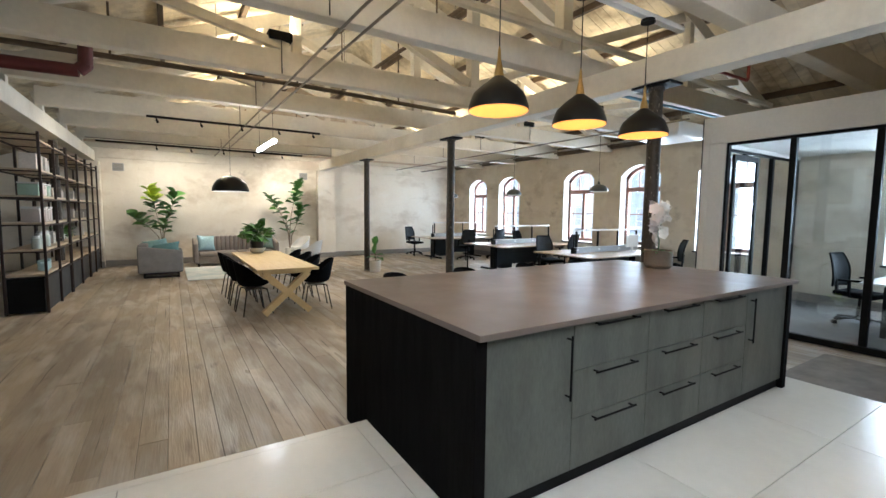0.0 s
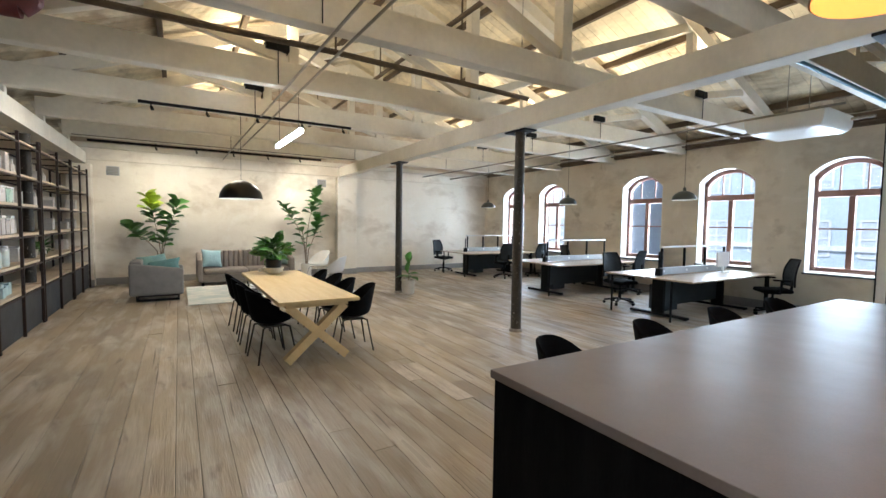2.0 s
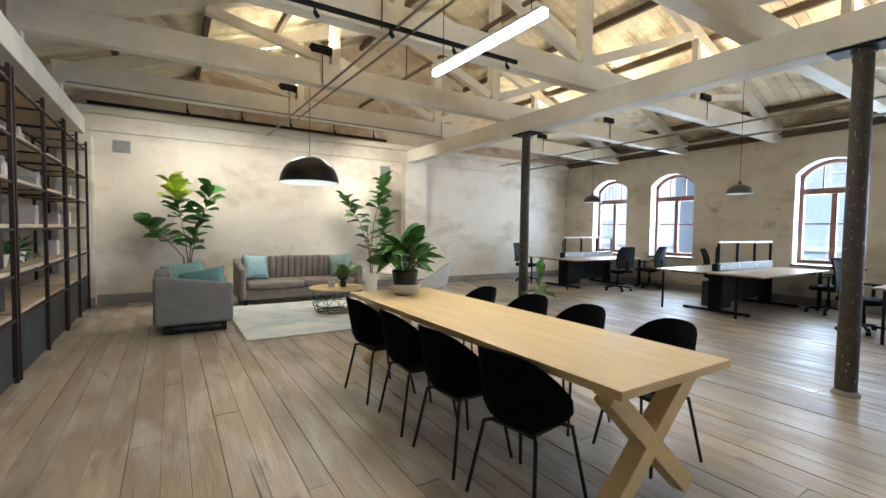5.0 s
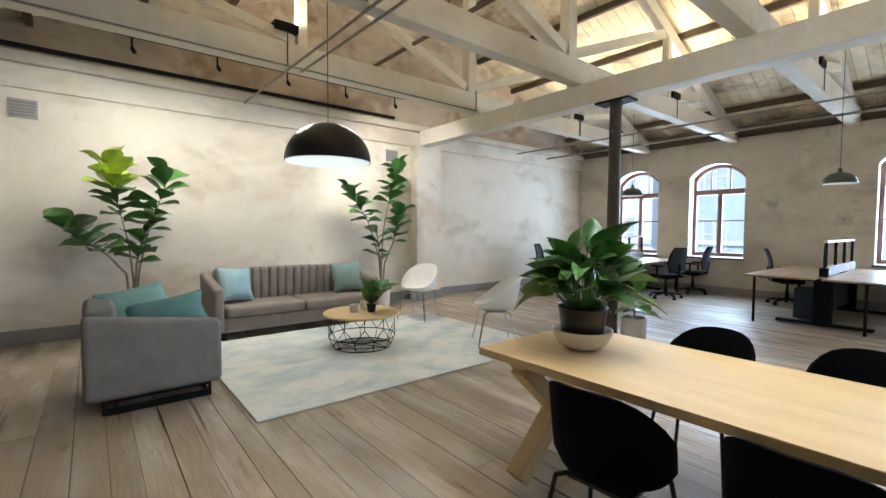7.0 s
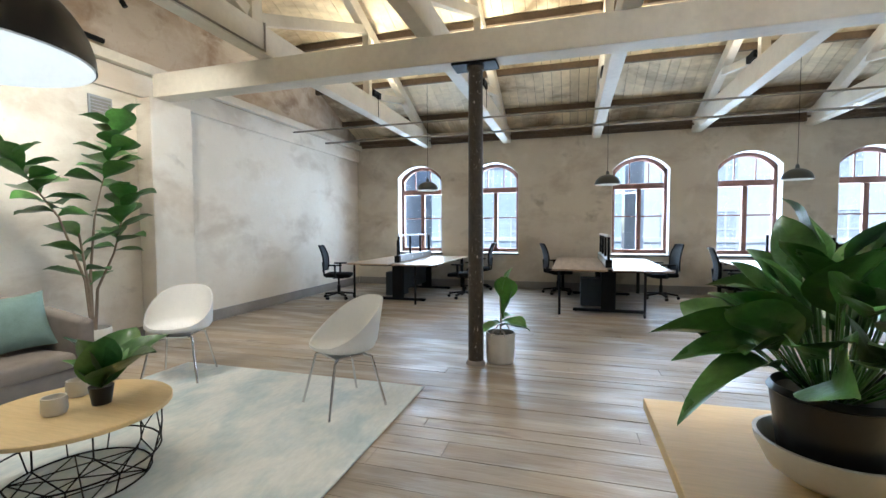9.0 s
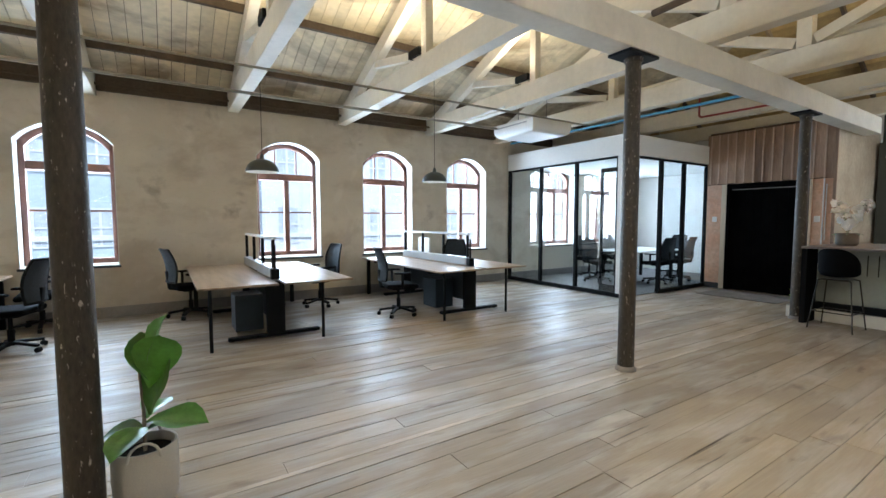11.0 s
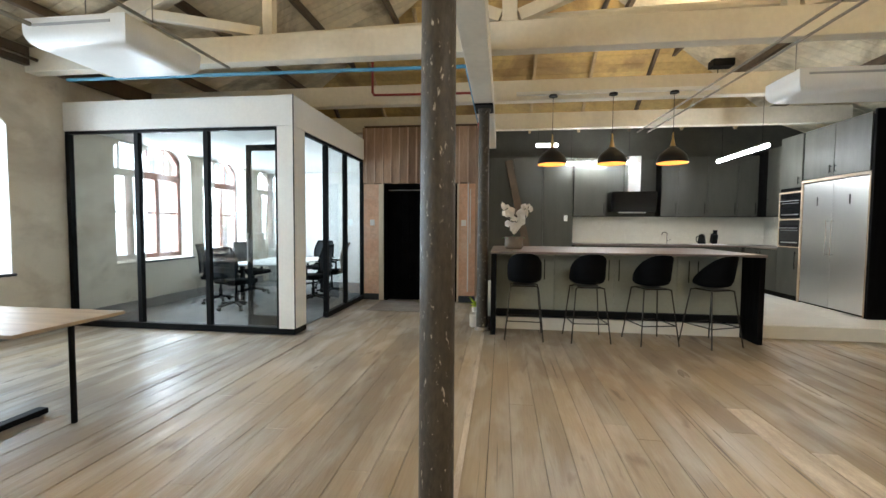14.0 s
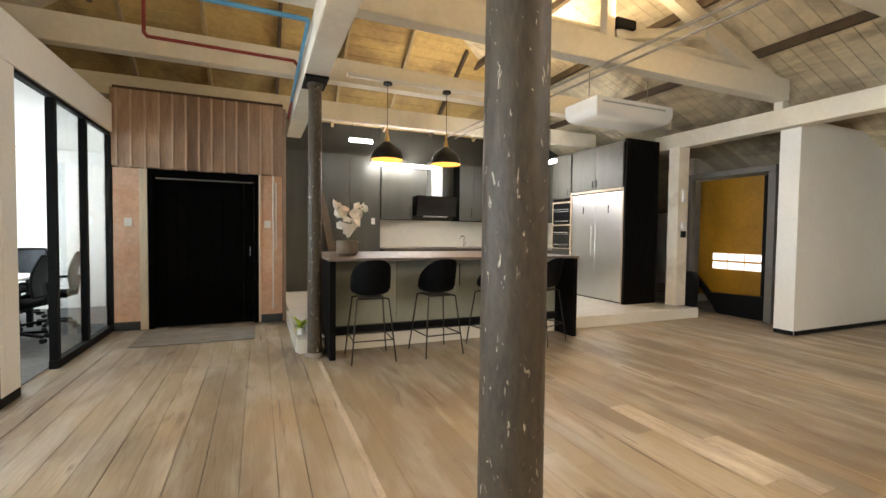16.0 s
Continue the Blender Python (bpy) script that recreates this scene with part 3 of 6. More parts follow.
M_TUBE = mat("lit_tube", (0.9, 0.9, 0.9), 0.4, 0, 0, bump=0, emit=(0.93, 0.97, 1.0), strength=62)
M_BULB = mat("warm_shade_inside", (0.75, 0.42, 0.15), 0.6, 0, 0.03, bump=0, emit=(1.0, 0.42, 0.11), strength=0.4)
M_DOMEIN = mat("white_shade_inside", (0.85, 0.85, 0.82), 0.6, 0, 0.02, bump=0, emit=(0.95, 1.0, 0.93), strength=0.10)
M_BRASS = mat("brass", (0.55, 0.36, 0.13), 0.35, 0.9, 0.08)
M_GLOSSBLACK = mat("glossy_black_shade", (0.010, 0.009, 0.008), 0.36, 0.2, 0.08, bump=0.02, spec=0.35)
M_FACADE = mat("pale_facade", (0.66, 0.70, 0.74), 0.8, 0, 0.06, 0.3, 5, 0.2)
M_FACADE2 = mat("grey_blue_facade", (0.46, 0.56, 0.64), 0.8, 0, 0.06, 0.3, 5, 0.2)
M_FARPANE = mat("far_pane", (0.50, 0.57, 0.64), 0.15, 0, 0.1)


def piece(name, mesh, m, parent):
    ob = new(name, mesh)
    ob.matrix_basis = m
    ob.parent = parent
    return ob


def mesh_of(name, bm, material, smooth=True, angle=50):
    me = bpy.data.meshes.new(name)
    bmesh.ops.recalc_face_normals(bm, faces=bm.faces)
    bm.to_mesh(me)
    bm.free()
    me.materials.append(material)
    if smooth:
        for p in me.polygons:
            p.use_smooth = True
        me.set_sharp_from_angle(angle=radians(angle))
    return me


def solid(bm, t):
    """Give an open sheet a thickness t."""
    bmesh.ops.recalc_face_normals(bm, faces=bm.faces)
    bmesh.ops.solidify(bm, geom=bm.faces[:], thickness=t)


# ---- windows ----
FX = 11.22


def window(k, wy):
    w = tagged(new("window_%d" % k), "arched red-brown timber window with a transom and small panes", "window", "arched windows", "structure")
    h = HALF - 0.004
    bm = bmesh.new()
    for s in (-1, 1):
        bx(bm, FX, FX + 0.09, wy + s * h, wy + s * (h - 0.075), SILL + 0.02, SPRING, 0.005)
    bx(bm, FX, FX + 0.09, wy - h + 0.076, wy + h - 0.076, SILL + 0.02, SILL + 0.10, 0.005)
    N = 16
    for i in range(N):
        a, b = -h + 2 * h * i / N, -h + 2 * h * (i + 1) / N
        q = (h - 0.07) / h
        pts = [(a, arch_z(a) - 0.003), (b, arch_z(b) - 0.003), (b * q, arch_z(b) - 0.085), (a * q, arch_z(a) - 0.085)]
        vs = [bm.verts.new((x, wy + d, z)) for x in (FX, FX + 0.09) for d, z in pts]
        for f in ((0, 1, 2, 3), (7, 6, 5, 4), (0, 4, 5, 1), (3, 2, 6, 7)):
            bm.faces.new([vs[j] for j in f])
    part("window_frame", bm, M_FRAME, w)
    boxes("transom", M_FRAME, w, (FX - 0.012, FX + 0.088, wy - h + 0.077, wy + h - 0.077, 2.20, 2.32), bevel=0.008)
    boxes("mullion", M_FRAME, w, (FX + 0.004, FX + 0.084, wy - 0.045, wy + 0.045, SILL + 0.101, 2.199), bevel=0.006)
    for s in (-1, 1):
        boxes("glazing_bar", M_FRAME, w, (FX + 0.03, FX + 0.06, wy + s * 0.046, wy + s * (h - 0.077), 1.60, 1.63), bevel=0.003)
        boxes("glazing_bar", M_FRAME, w, (FX + 0.03, FX + 0.06, wy + s * 0.19 - 0.012, wy + s * 0.19 + 0.012, 2.321, arch_z(0.19) - 0.09), bevel=0.003)
        for z0, z1 in ((SILL + 0.10, 1.60), (1.63, 2.20)):
            p = boxes("pane", M_GLASS, w, (FX + 0.044, FX + 0.048, wy + s * 0.047, wy + s * (h - 0.078), z0 + 0.001, z1 - 0.001), bevel=0)
            p.visible_shadow = False
    bm = bmesh.new()
    for x in (FX + 0.044, FX + 0.048):
        ring = [bm.verts.new((x, wy + d, z)) for d, z in [(-h + 0.08, 2.33), (h - 0.08, 2.33)] + [(h * (1 - 2 * i / 12) * 0.86, arch_z(h * (1 - 2 * i / 12) * 0.86) - 0.07) for i in range(13)]]
        bm.faces.new(ring)
    p = part("pane", bm, M_GLASS, w)
    p.visible_shadow = False
    boxes("window_sill", M_SLATE, w, (10.95, FX - 0.002, wy - HALF - 0.02, wy + HALF + 0.02, SILL - 0.035, SILL - 0.002), bevel=0.006)
    bm = bmesh.new()
    for s in (-1, 1):
        bx(bm, 10.985, FX - 0.003, wy + s * (HALF - 0.001), wy + s * (HALF - 0.012), SILL, SPRING, 0.0)
    N = 14
    for i in range(N):
        a, b = -HALF + 2 * HALF * i / N, -HALF + 2 * HALF * (i + 1) / N
        vs = [bm.verts.new((x, wy + d * (0.985 if z < 0 else 1), arch_z(d) - 0.001 + (z if z < 0 else 0))) for x in (10.985, FX - 0.003) for d, z in ((a, 1), (b, 1), (b, -0.012), (a, -0.012))]
        for f in ((0, 1, 2, 3), (7, 6, 5, 4), (0, 4, 5, 1), (3, 2, 6, 7)):
            bm.faces.new([vs[j] for j in f])
    part("reveal", bm, M_REVEAL, w, "white painted reveal")


for k, wy in enumerate(WINDOWS, 1):
    window(k, wy)


# ---- buildings across the street ----
def far_building(x, y0, y1, top, material, label, rows, cols, ww, wh):
    b = thing("building", pose(x, (y0 + y1) / 2, -4.0), label, "building", "buildings across the street")
    boxes("wall", material, b, (x, x + 9, y0, y1, -4.0, top), bevel=0.05)
    boxes("roof", M_SLATE, b, (x - 0.25, x + 9, y0 - 0.2, y1 + 0.2, top + 0.003, top + 0.3), bevel=0.04)
    boxes("string_course", M_FACADE, b, (x - 0.12, x - 0.003, y0, y1, 0.55, 0.8), bevel=0.02)
    for r in range(rows):
        for c in range(cols):
            wy = y0 + (c + 0.5) * (y1 - y0) / cols
            wz = -3.0 + r * 3.3
            win = boxes("window", M_FARPANE, b, (x - 0.02, x - 0.004, wy - ww, wy + ww, wz, wz + wh), bevel=0)
            part("frame", _bars(x - 0.05, wy, wz, ww, wh), M_FACADE, win)


def _bars(x, wy, wz, ww, wh):
    bm = bmesh.new()
    for s in (-1, 0, 1):
        bx(bm, x, x + 0.02, wy + s * ww - 0.05, wy + s * ww + 0.05, wz, wz + wh)
    for s in (0, 0.5, 1):
        bx(bm, x - 0.012, x - 0.002, wy - ww, wy + ww, wz + s * wh - 0.04, wz + s * wh + 0.04)
    return bm


far_building(27, -16, 7.5, 8.5, M_FACADE, "pale multi-storey building with tall windows across the street", 4, 9, 0.55, 1.9)
far_building(28, 8.5, 20, 5.2, M_FACADE2, "grey blue building with a flat roof across the street", 3, 5, 0.6, 1.7)
far_building(26, 21.5, 50, 9.0, M_FACADE, "pale far building with rows of windows", 4, 9, 0.6, 1.9)


# ---- kitchen island ----
isl = thing("kitchen_island", pose(3.6, 3.4, 0.17), "dark green-grey kitchen island with a brown stone top", "kitchen island")
bm = bmesh.new()
bx(bm, 1.95, 5.22, 2.56, 4.28, 1.062, 1.092, 0.003)
part("worktop", bm, M_TOP, isl, "thin brown stone worktop")
boxes("end_panel", M_CABBLACK, isl, (1.957, 2.02, 2.60, 4.262, 0.172, 1.060), (1.957, 2.02, 3.872, 4.262, 0.004, 0.1715), bevel=0.002, label="black stained end panel")
boxes("end_panel", M_CABBLACK, isl, (5.15, 5.213, 2.60, 4.262, 0.172, 1.060), (5.15, 5.213, 3.872, 4.262, 0.004, 0.1715), bevel=0.002, label="black stained end panel")
boxes("carcass", M_BLACK, isl, (2.022, 5.148, 2.64, 3.86, 0.175, 1.058), bevel=0.002)
boxes("plinth", M_BLACK, isl, (2.022, 5.148, 2.66, 2.70, 0.172, 0.25), bevel=0.002)
boxes("bar_rail", M_BLACK, isl, (2.022, 5.148, 3.88, 3.93, 0.20, 0.285), bevel=0.003, label="black bar along the foot")
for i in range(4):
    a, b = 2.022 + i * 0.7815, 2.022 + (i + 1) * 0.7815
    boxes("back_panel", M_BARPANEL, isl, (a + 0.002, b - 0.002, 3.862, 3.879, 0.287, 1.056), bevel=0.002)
for hx in (2.55, 2.66, 3.53, 3.66, 4.50, 4.61):
    bm = bmesh.new()
    rod(bm, (hx, 3.884, 0.70), (hx, 3.884, 0.98), 0.006, seg=8)
    part("handle", bm, M_BLACK, isl, "thin black bar handle", True)
rows3 = [(0.255, 0.535), (0.539, 0.795), (0.799, 1.055)]
fronts = [(2.025, 2.60, [(0.255, 1.055)], "v"), (2.604, 3.25, rows3, "h"), (3.254, 3.865, rows3, "h"), (3.869, 4.475, rows3, "h"), (4.479, 5.146, [(0.255, 1.055)], "v2")]


def bar_handle(bm, a, b, out):
    a, b, out = Vector(a), Vector(b), Vector(out)
    rod(bm, a + out, b + out, 0.006, seg=8)
    d = (b - a).normalized() * 0.02
    rod(bm, a + d, a + d + out, 0.005, seg=8)
    rod(bm, b - d, b - d + out, 0.005, seg=8)


for x0, x1, zs, kind in fronts:
    for z0, z1 in zs:
        dr = boxes("drawer" if kind == "h" else "door", M_ISLAND, isl, (x0, x1, 2.618, 2.638, z0, z1), bevel=0.002)
        bm = bmesh.new()
        if kind == "h":
            bar_handle(bm, ((x0 + x1) / 2 - 0.18, 2.618, z1 - 0.022), ((x0 + x1) / 2 + 0.18, 2.618, z1 - 0.022), (0, -0.035, 0))
        else:
            hx = x1 - 0.05 if kind == "v" else x0 + 0.05
            bar_handle(bm, (hx, 2.618, 0.66), (hx, 2.618, 1.0), (0, -0.035, 0))
        part("handle", bm, M_BLACK, dr, "black bar handle", True)


# ---- bar stools and dining chairs ----
def bucket(bm, w=0.25, d=0.23, seat=0.0, back=0.34, thick=0.012):
    """A moulded seat shell: round seat, sides rising into a low rounded back. Faces +x."""
    NU, NV = 28, 9
    grid = []
    for j in range(NV + 1):
        row = []
        v = j / NV
        for i in range(NU):
            a = 2 * math.pi * i / NU
            c, s = math.cos(a), math.sin(a)
            up = 0.5 - 0.5 * c
            h = back * (1 - (1 - up ** 1.7) ** 1.6)
            r = min(1, v / 0.62)
            lift = max(0, (v - 0.62) / 0.38)
            rr = (r ** 0.85) * (1 + 0.10 * lift * up)
            z = seat + 0.035 * r ** 4 + lift * (0.02 + h) - 0.015 * (1 - r)
            row.append(bm.verts.new((d * c * rr + (-0.05 * lift * up), w * s * rr * (1 - 0.10 * lift * up), z)))
        grid.append(row)
    for j in range(1, NV):
        for i in range(NU):
            bm.faces.new((grid[j][i], grid[j][(i + 1) % NU], grid[j + 1][(i + 1) % NU], grid[j + 1][i]))
    mid = bm.verts.new((0, 0, seat - 0.015))
    for i in range(NU):
        bm.faces.new((mid, grid[1][(i + 1) % NU], grid[1][i]))
    for v in grid[0]:
        bm.verts.remove(v)
    solid(bm, thick)


def shell_chair(name, label, category, group, seat, shell, metal, foot, leg_r=0.010, ring=None, legs_label="", wide=0.25, deep=0.235, back=0.36):
    c = thing(name, pose(0, 0, 0), label, category, group)
    bm = bmesh.new()
    bucket(bm, wide, deep, seat, back)
    part("seat_shell", bm, shell, c, smooth=True, angle=70)
    boxes("under_frame", metal, c, (-0.13, 0.13, -0.13, 0.13, seat - 0.05, seat - 0.03), bevel=0.006)
    for sx in (1, -1):
        for sy in (1, -1):
            bm = bmesh.new()
            pipe(bm, [(sx * 0.10, sy * 0.12, seat - 0.035), (sx * 0.15, sy * 0.17, seat - 0.05), (sx * foot, sy * foot, 0.004)], leg_r)
            part("leg", bm, metal, c, legs_label, True)
    if ring:
        k = foot - (foot - 0.15) * ring / seat
        for a, b in (((k, -k), (k, k)), ((k, k), (-k, k)), ((-k, k), (-k, -k)), ((-k, -k), (k, -k))):
            bm = bmesh.new()
            rod(bm, (*a, ring), (*b, ring), 0.007, seg=8)
            part("foot_rest", bm, metal, c, smooth=True)
    return c


stool = shell_chair("bar_stool", "black moulded bar stool with thin bronze metal legs", "bar stool", "bar stools at the island", 0.71, M_CHARCOAL, M_LEGMETAL, 0.235, 0.008, 0.24, wide=0.215, deep=0.21, back=0.32)
stool.matrix_basis = pose(4.79, 4.30, 0.002, 0, 0, -92)
for x, a in ((4.02, -85), (3.26, -78), (2.56, -66)):
    copy_thing(stool, pose(x, 4.30, 0.002, 0, 0, a))
chair = shell_chair("dining_chair", "black shell dining chair with slim dark metal legs", "chair", "chairs round the dining table", 0.44, M_CHARCOAL, M_LEGMETAL, 0.22, wide=0.235, deep=0.225, back=0.335)
ch = [(1.86, 10.17, 3), (1.88, 9.53, -4), (1.88, 8.96, 2), (1.92, 8.42, 8), (2.80, 10.2, 178), (2.84, 9.55, 184), (2.84, 8.98, 180), (2.88, 8.36, 173)]
chair.matrix_basis = pose(ch[0][0], ch[0][1], 0.002, 0, 0, ch[0][2])
for x, y, a in ch[1:]:
    copy_thing(chair, pose(x, y, 0.002, 0, 0, a))
wch = shell_chair("lounge_chair", "white moulded tub chair with chrome legs on the rug", "chair", "white chairs on the rug", 0.44, M_WHITEPL, M_CHROME, 0.235, wide=0.28, deep=0.25, back=0.33)
wch.matrix_basis = pose(4.03, 12.95, 0.016, 0, 0, 146)
copy_thing(wch, pose(4.18, 14.74, 0.016, 0, 0, 205))

# ---- dining table ----
tb = thing("dining_table", pose(2.34, 9.42, 0), "long pale oak dining table on crossed timber legs", "table")
boxes("tabletop", M_OAK, tb, (1.89, 2.79, 7.85, 10.99, 0.708, 0.75), bevel=0.004)
for y in (8.02, 10.80):
    bm = bmesh.new()
    beam(bm, (2.0, y, 0.05), (2.66, y, 0.66), 0.10, 0.095, 0.004)
    bmesh.ops.bisect_plane(bm, geom=bm.verts[:] + bm.edges[:] + bm.faces[:], plane_co=(0, 0, 0.004), plane_no=(0, 0, -1), clear_outer=True)
    part("leg", bm, M_OAK, tb)
    bm = bmesh.new()
    beam(bm, (2.68, y, 0.05), (2.02, y, 0.66), 0.094, 0.095, 0.004)
    bmesh.ops.bisect_plane(bm, geom=bm.verts[:] + bm.edges[:] + bm.faces[:], plane_co=(0, 0, 0.004), plane_no=(0, 0, -1), clear_outer=True)
    part("leg", bm, M_OAK, tb)
    boxes("cross_rail", M_OAK, tb, (1.99, 2.69, y - 0.05, y + 0.05, 0.655, 0.706), bevel=0.003)
boxes("stretcher", M_OAK, tb, (2.31, 2.37, 8.08, 10.74, 0.64, 0.70), bevel=0.003)


# ---- leaves and plants ----
def leaf_mesh(name, length, width, material, bend=0.25, cup=0.15, tip=0.55, n=7):
    """A leaf along +x from its stalk, broadest at tip of its length, folded and drooping."""
    bm = bmesh.new()
    rows = []
    for i in range(n + 1):
        t = i / n
        w = width * (math.sin(math.pi * min(1, t ** (math.log(0.5) / math.log(tip)))) ** 0.75) * 0.5 + 0.002
        x, z = length * t, -bend * length * t * t
        rows.append([bm.verts.new((x, s * w, z + cup * w * abs(s) * 2 + 0.006 * math.sin(9 * t + s))) for s in (-1, -0.5, 0, 0.5, 1)])
    for a, b in zip(rows, rows[1:]):
        for i in range(4):
            bm.faces.new((a[i], a[i + 1], b[i + 1], b[i]))
    return mesh_of(name, bm, material, True, 180)


def put_leaf(mesh, parent, base, yaw, lift, size, roll=0, stalk=None):
    m = Matrix.Translation(base) @ pose(0, 0, 0, 0, 0, yaw) @ pose(0, 0, 0, 0, -lift, 0) @ pose(0, 0, 0, roll, 0, 0) @ Matrix.Diagonal((size, size, size, 1))
    return piece("leaf", mesh, m, parent)


FIG = leaf_mesh("leaf", 0.31, 0.245, M_LEAF, 0.22, 0.2, 0.62)
FIGY = leaf_mesh("leaf", 0.33, 0.26, M_LEAFLIGHT, 0.18, 0.2, 0.62)
M_LEAFFRESH = mat("fresh_fig_leaf", (0.11, 0.29, 0.04), 0.36, 0, 0.12, 6, 40, 0.15, perobject=0.3)
FIGB = leaf_mesh("leaf", 0.29, 0.19, M_LEAFFRESH, 0.16, 0.2, 0.6)
FIGS = leaf_mesh("leaf", 0.27, 0.165, M_LEAF, 0.25, 0.2, 0.6)
LILY = leaf_mesh("leaf", 0.25, 0.165, M_LILY, 0.30, 0.22, 0.44, 9)
LILYD = leaf_mesh("leaf", 0.27, 0.165, M_LILY, 0.85, 0.30, 0.44, 9)
SMALL = leaf_mesh("leaf", 0.16, 0.05, M_LEAF, 0.4, 0.2, 0.45)
rng = random.Random(7)


def ribbed_pot(x, y, r, h, material, name="pot", parent=None, ribs=6, wall=0.012):
    bm = bmesh.new()
    prof = [(r * 0.80, 0.0)]
    for i in range(ribs * 2 + 1):
        t = i / (ribs * 2)
        prof.append((r * (0.86 + 0.14 * t) + (0.006 if i % 2 else 0), h * (0.02 + 0.96 * t)))
    prof += [(r, h), (r - wall, h), (r * 0.88, h * 0.3), (0.001, h * 0.3)]
    lathe(bm, [(0.001, 0.0)] + prof, 26, Matrix.Translation((x, y, 0.003)))
    return part(name, bm, material, parent, smooth=True)


def fig_tree(x, y, branches, pot, pot_r, pot_h, label, yellow=False):
    t = thing("fiddle_leaf_fig", pose(x, y, 0), label, "plant", "tall potted figs")
    ribbed_pot(x, y, pot_r, pot_h, pot, "pot", t)
    bm = bmesh.new()
    lathe(bm, [(0.001, pot_h - 0.04), (pot_r * 0.9, pot_h - 0.05)], 20, Matrix.Translation((x, y, 0)))
    part("soil", bm, M_SOIL, t)
    inv = t.matrix_basis.inverted()
    for bi, (pts, leaves) in enumerate(branches):
        bm = bmesh.new()
        P = [Vector((x + a, y + b, c)) for a, b, c in pts]
        for i, (a, b) in enumerate(zip(P, P[1:])):
            rod(bm, a, b, 0.016 * (1 - 0.22 * i), 0.016 * (1 - 0.22 * (i + 1)), 8)
        part("stem", bm, M_BARK, t, smooth=True)
        top0, top1 = P[-2], P[-1]
        for i in range(leaves):
            f = (i + 0.5) / leaves
            base = top0.lerp(top1, f)
            yaw = i * 137.5 + rng.uniform(-25, 25)
            lift = rng.uniform(0, 35) + 30 * f
            msh = FIGY if (yellow and bi == 0 and f > 0.45) else FIG
            put_leaf(msh, t, inv @ base, yaw, lift, rng.uniform(0.75, 1.15), rng.uniform(-25, 25))
    return t


fig_tree(0.60, 15.62, [([(0, 0, 0.3), (0.02, 0, 0.75), (-0.02, -0.03, 1.20), (-0.08, -0.05, 1.50), (-0.20, -0.06, 2.12)], 26),
                       ([(0.02, 0, 0.3), (0.08, 0, 0.9), (0.18, 0.02, 1.35), (0.40, 0.02, 2.02)], 18),
                       ([(0, 0, 0.3), (-0.05, 0, 0.85), (-0.22, -0.05, 1.08), (-0.62, -0.08, 1.40)], 16),
                       ([(0.02, 0, 0.4), (0.05, -0.02, 0.95), (0.12, -0.04, 1.30)], 9)],
         M_CREAMPOT, 0.19, 0.36, "tall leafy fiddle leaf fig with yellow-green top leaves in a pot", True)
fig_tree(4.12, 15.75, [([(0, 0, 0.3), (0.0, 0, 0.95), (0.06, 0, 1.5), (0.12, -0.02, 1.8), (0.34, -0.02, 2.50)], 20),
                       ([(0, 0, 0.3), (-0.05, 0, 0.9), (-0.25, 0, 1.5), (-0.62, 0.0, 2.05)], 18),
                       ([(0.02, 0, 0.35), (0.06, 0, 0.8), (0.20, -0.05, 1.15), (0.36, -0.06, 1.75)], 15),
                       ([(0, 0, 0.4), (-0.03, -0.02, 0.8), (-0.12, -0.05, 1.35)], 7)],
         M_CREAMPOT, 0.15, 0.42, "tall leafy fiddle leaf fig in a ribbed cream pot")

# fig in a canvas bag beside a column
px, py = 5.48, 11.95
t = thing("bag_plant", pose(px, py, 0), "small fig in a cream canvas bag planter beside a column", "plant")
bm = bmesh.new()
lathe(bm, [(0.001, 0.0), (0.13, 0.0), (0.142, 0.02), (0.15, 0.15), (0.147, 0.31), (0.135, 0.31), (0.137, 0.2), (0.001, 0.2)], 26, Matrix.Translation((px, py, 0.003)))
part("bag", bm, M_CANVAS, t, smooth=True)
for s in (-1, 1):
    bm = bmesh.new()
    pipe(bm, [(px + s * 0.145, py + 0.07 * math.cos(a), 0.29 + 0.08 * math.sin(a)) for a in [math.pi * i / 8 for i in range(9)]], 0.007)
    part("strap", bm, M_CANVAS, t, smooth=True)
bm = bmesh.new()
lathe(bm, [(0.001, 0.27), (0.13, 0.265)], 18, Matrix.Translation((px, py, 0)))
part("soil", bm, M_SOIL, t)
bm = bmesh.new()
rod(bm, (px, py, 0.2), (px + 0.02, py, 0.50), 0.010, 0.008)
rod(bm, (px + 0.02, py, 0.49), (px + 0.05, py + 0.02, 0.76), 0.008, 0.004)
part("stem", bm, M_BARK, t, smooth=True)
inv = t.matrix_basis.inverted()
for yaw, lift, z, sz, rl in ((240, 78, 0.46, 1.15, 60), (215, 70, 0.60, 1.15, -40), (260, 80, 0.70, 1.0, 20), (20, 72, 0.64, 0.9, -10)):
    put_leaf(FIGB, t, inv @ Vector((px - 0.01, py - 0.03, z)), yaw, lift, sz, rl)
for yaw, lift, z, sz, rl in ((-20, 15, 0.44, 0.9, 5), (150, 5, 0.40, 1.0, 0), (235, 12, 0.42, 1.15, 15), (60, 0, 0.38, 0.9, -15), (290, 2, 0.38, 1.1, 0)):
    put_leaf(FIGS, t, inv @ Vector((px, py - 0.01, z)), yaw, lift, sz, rl)

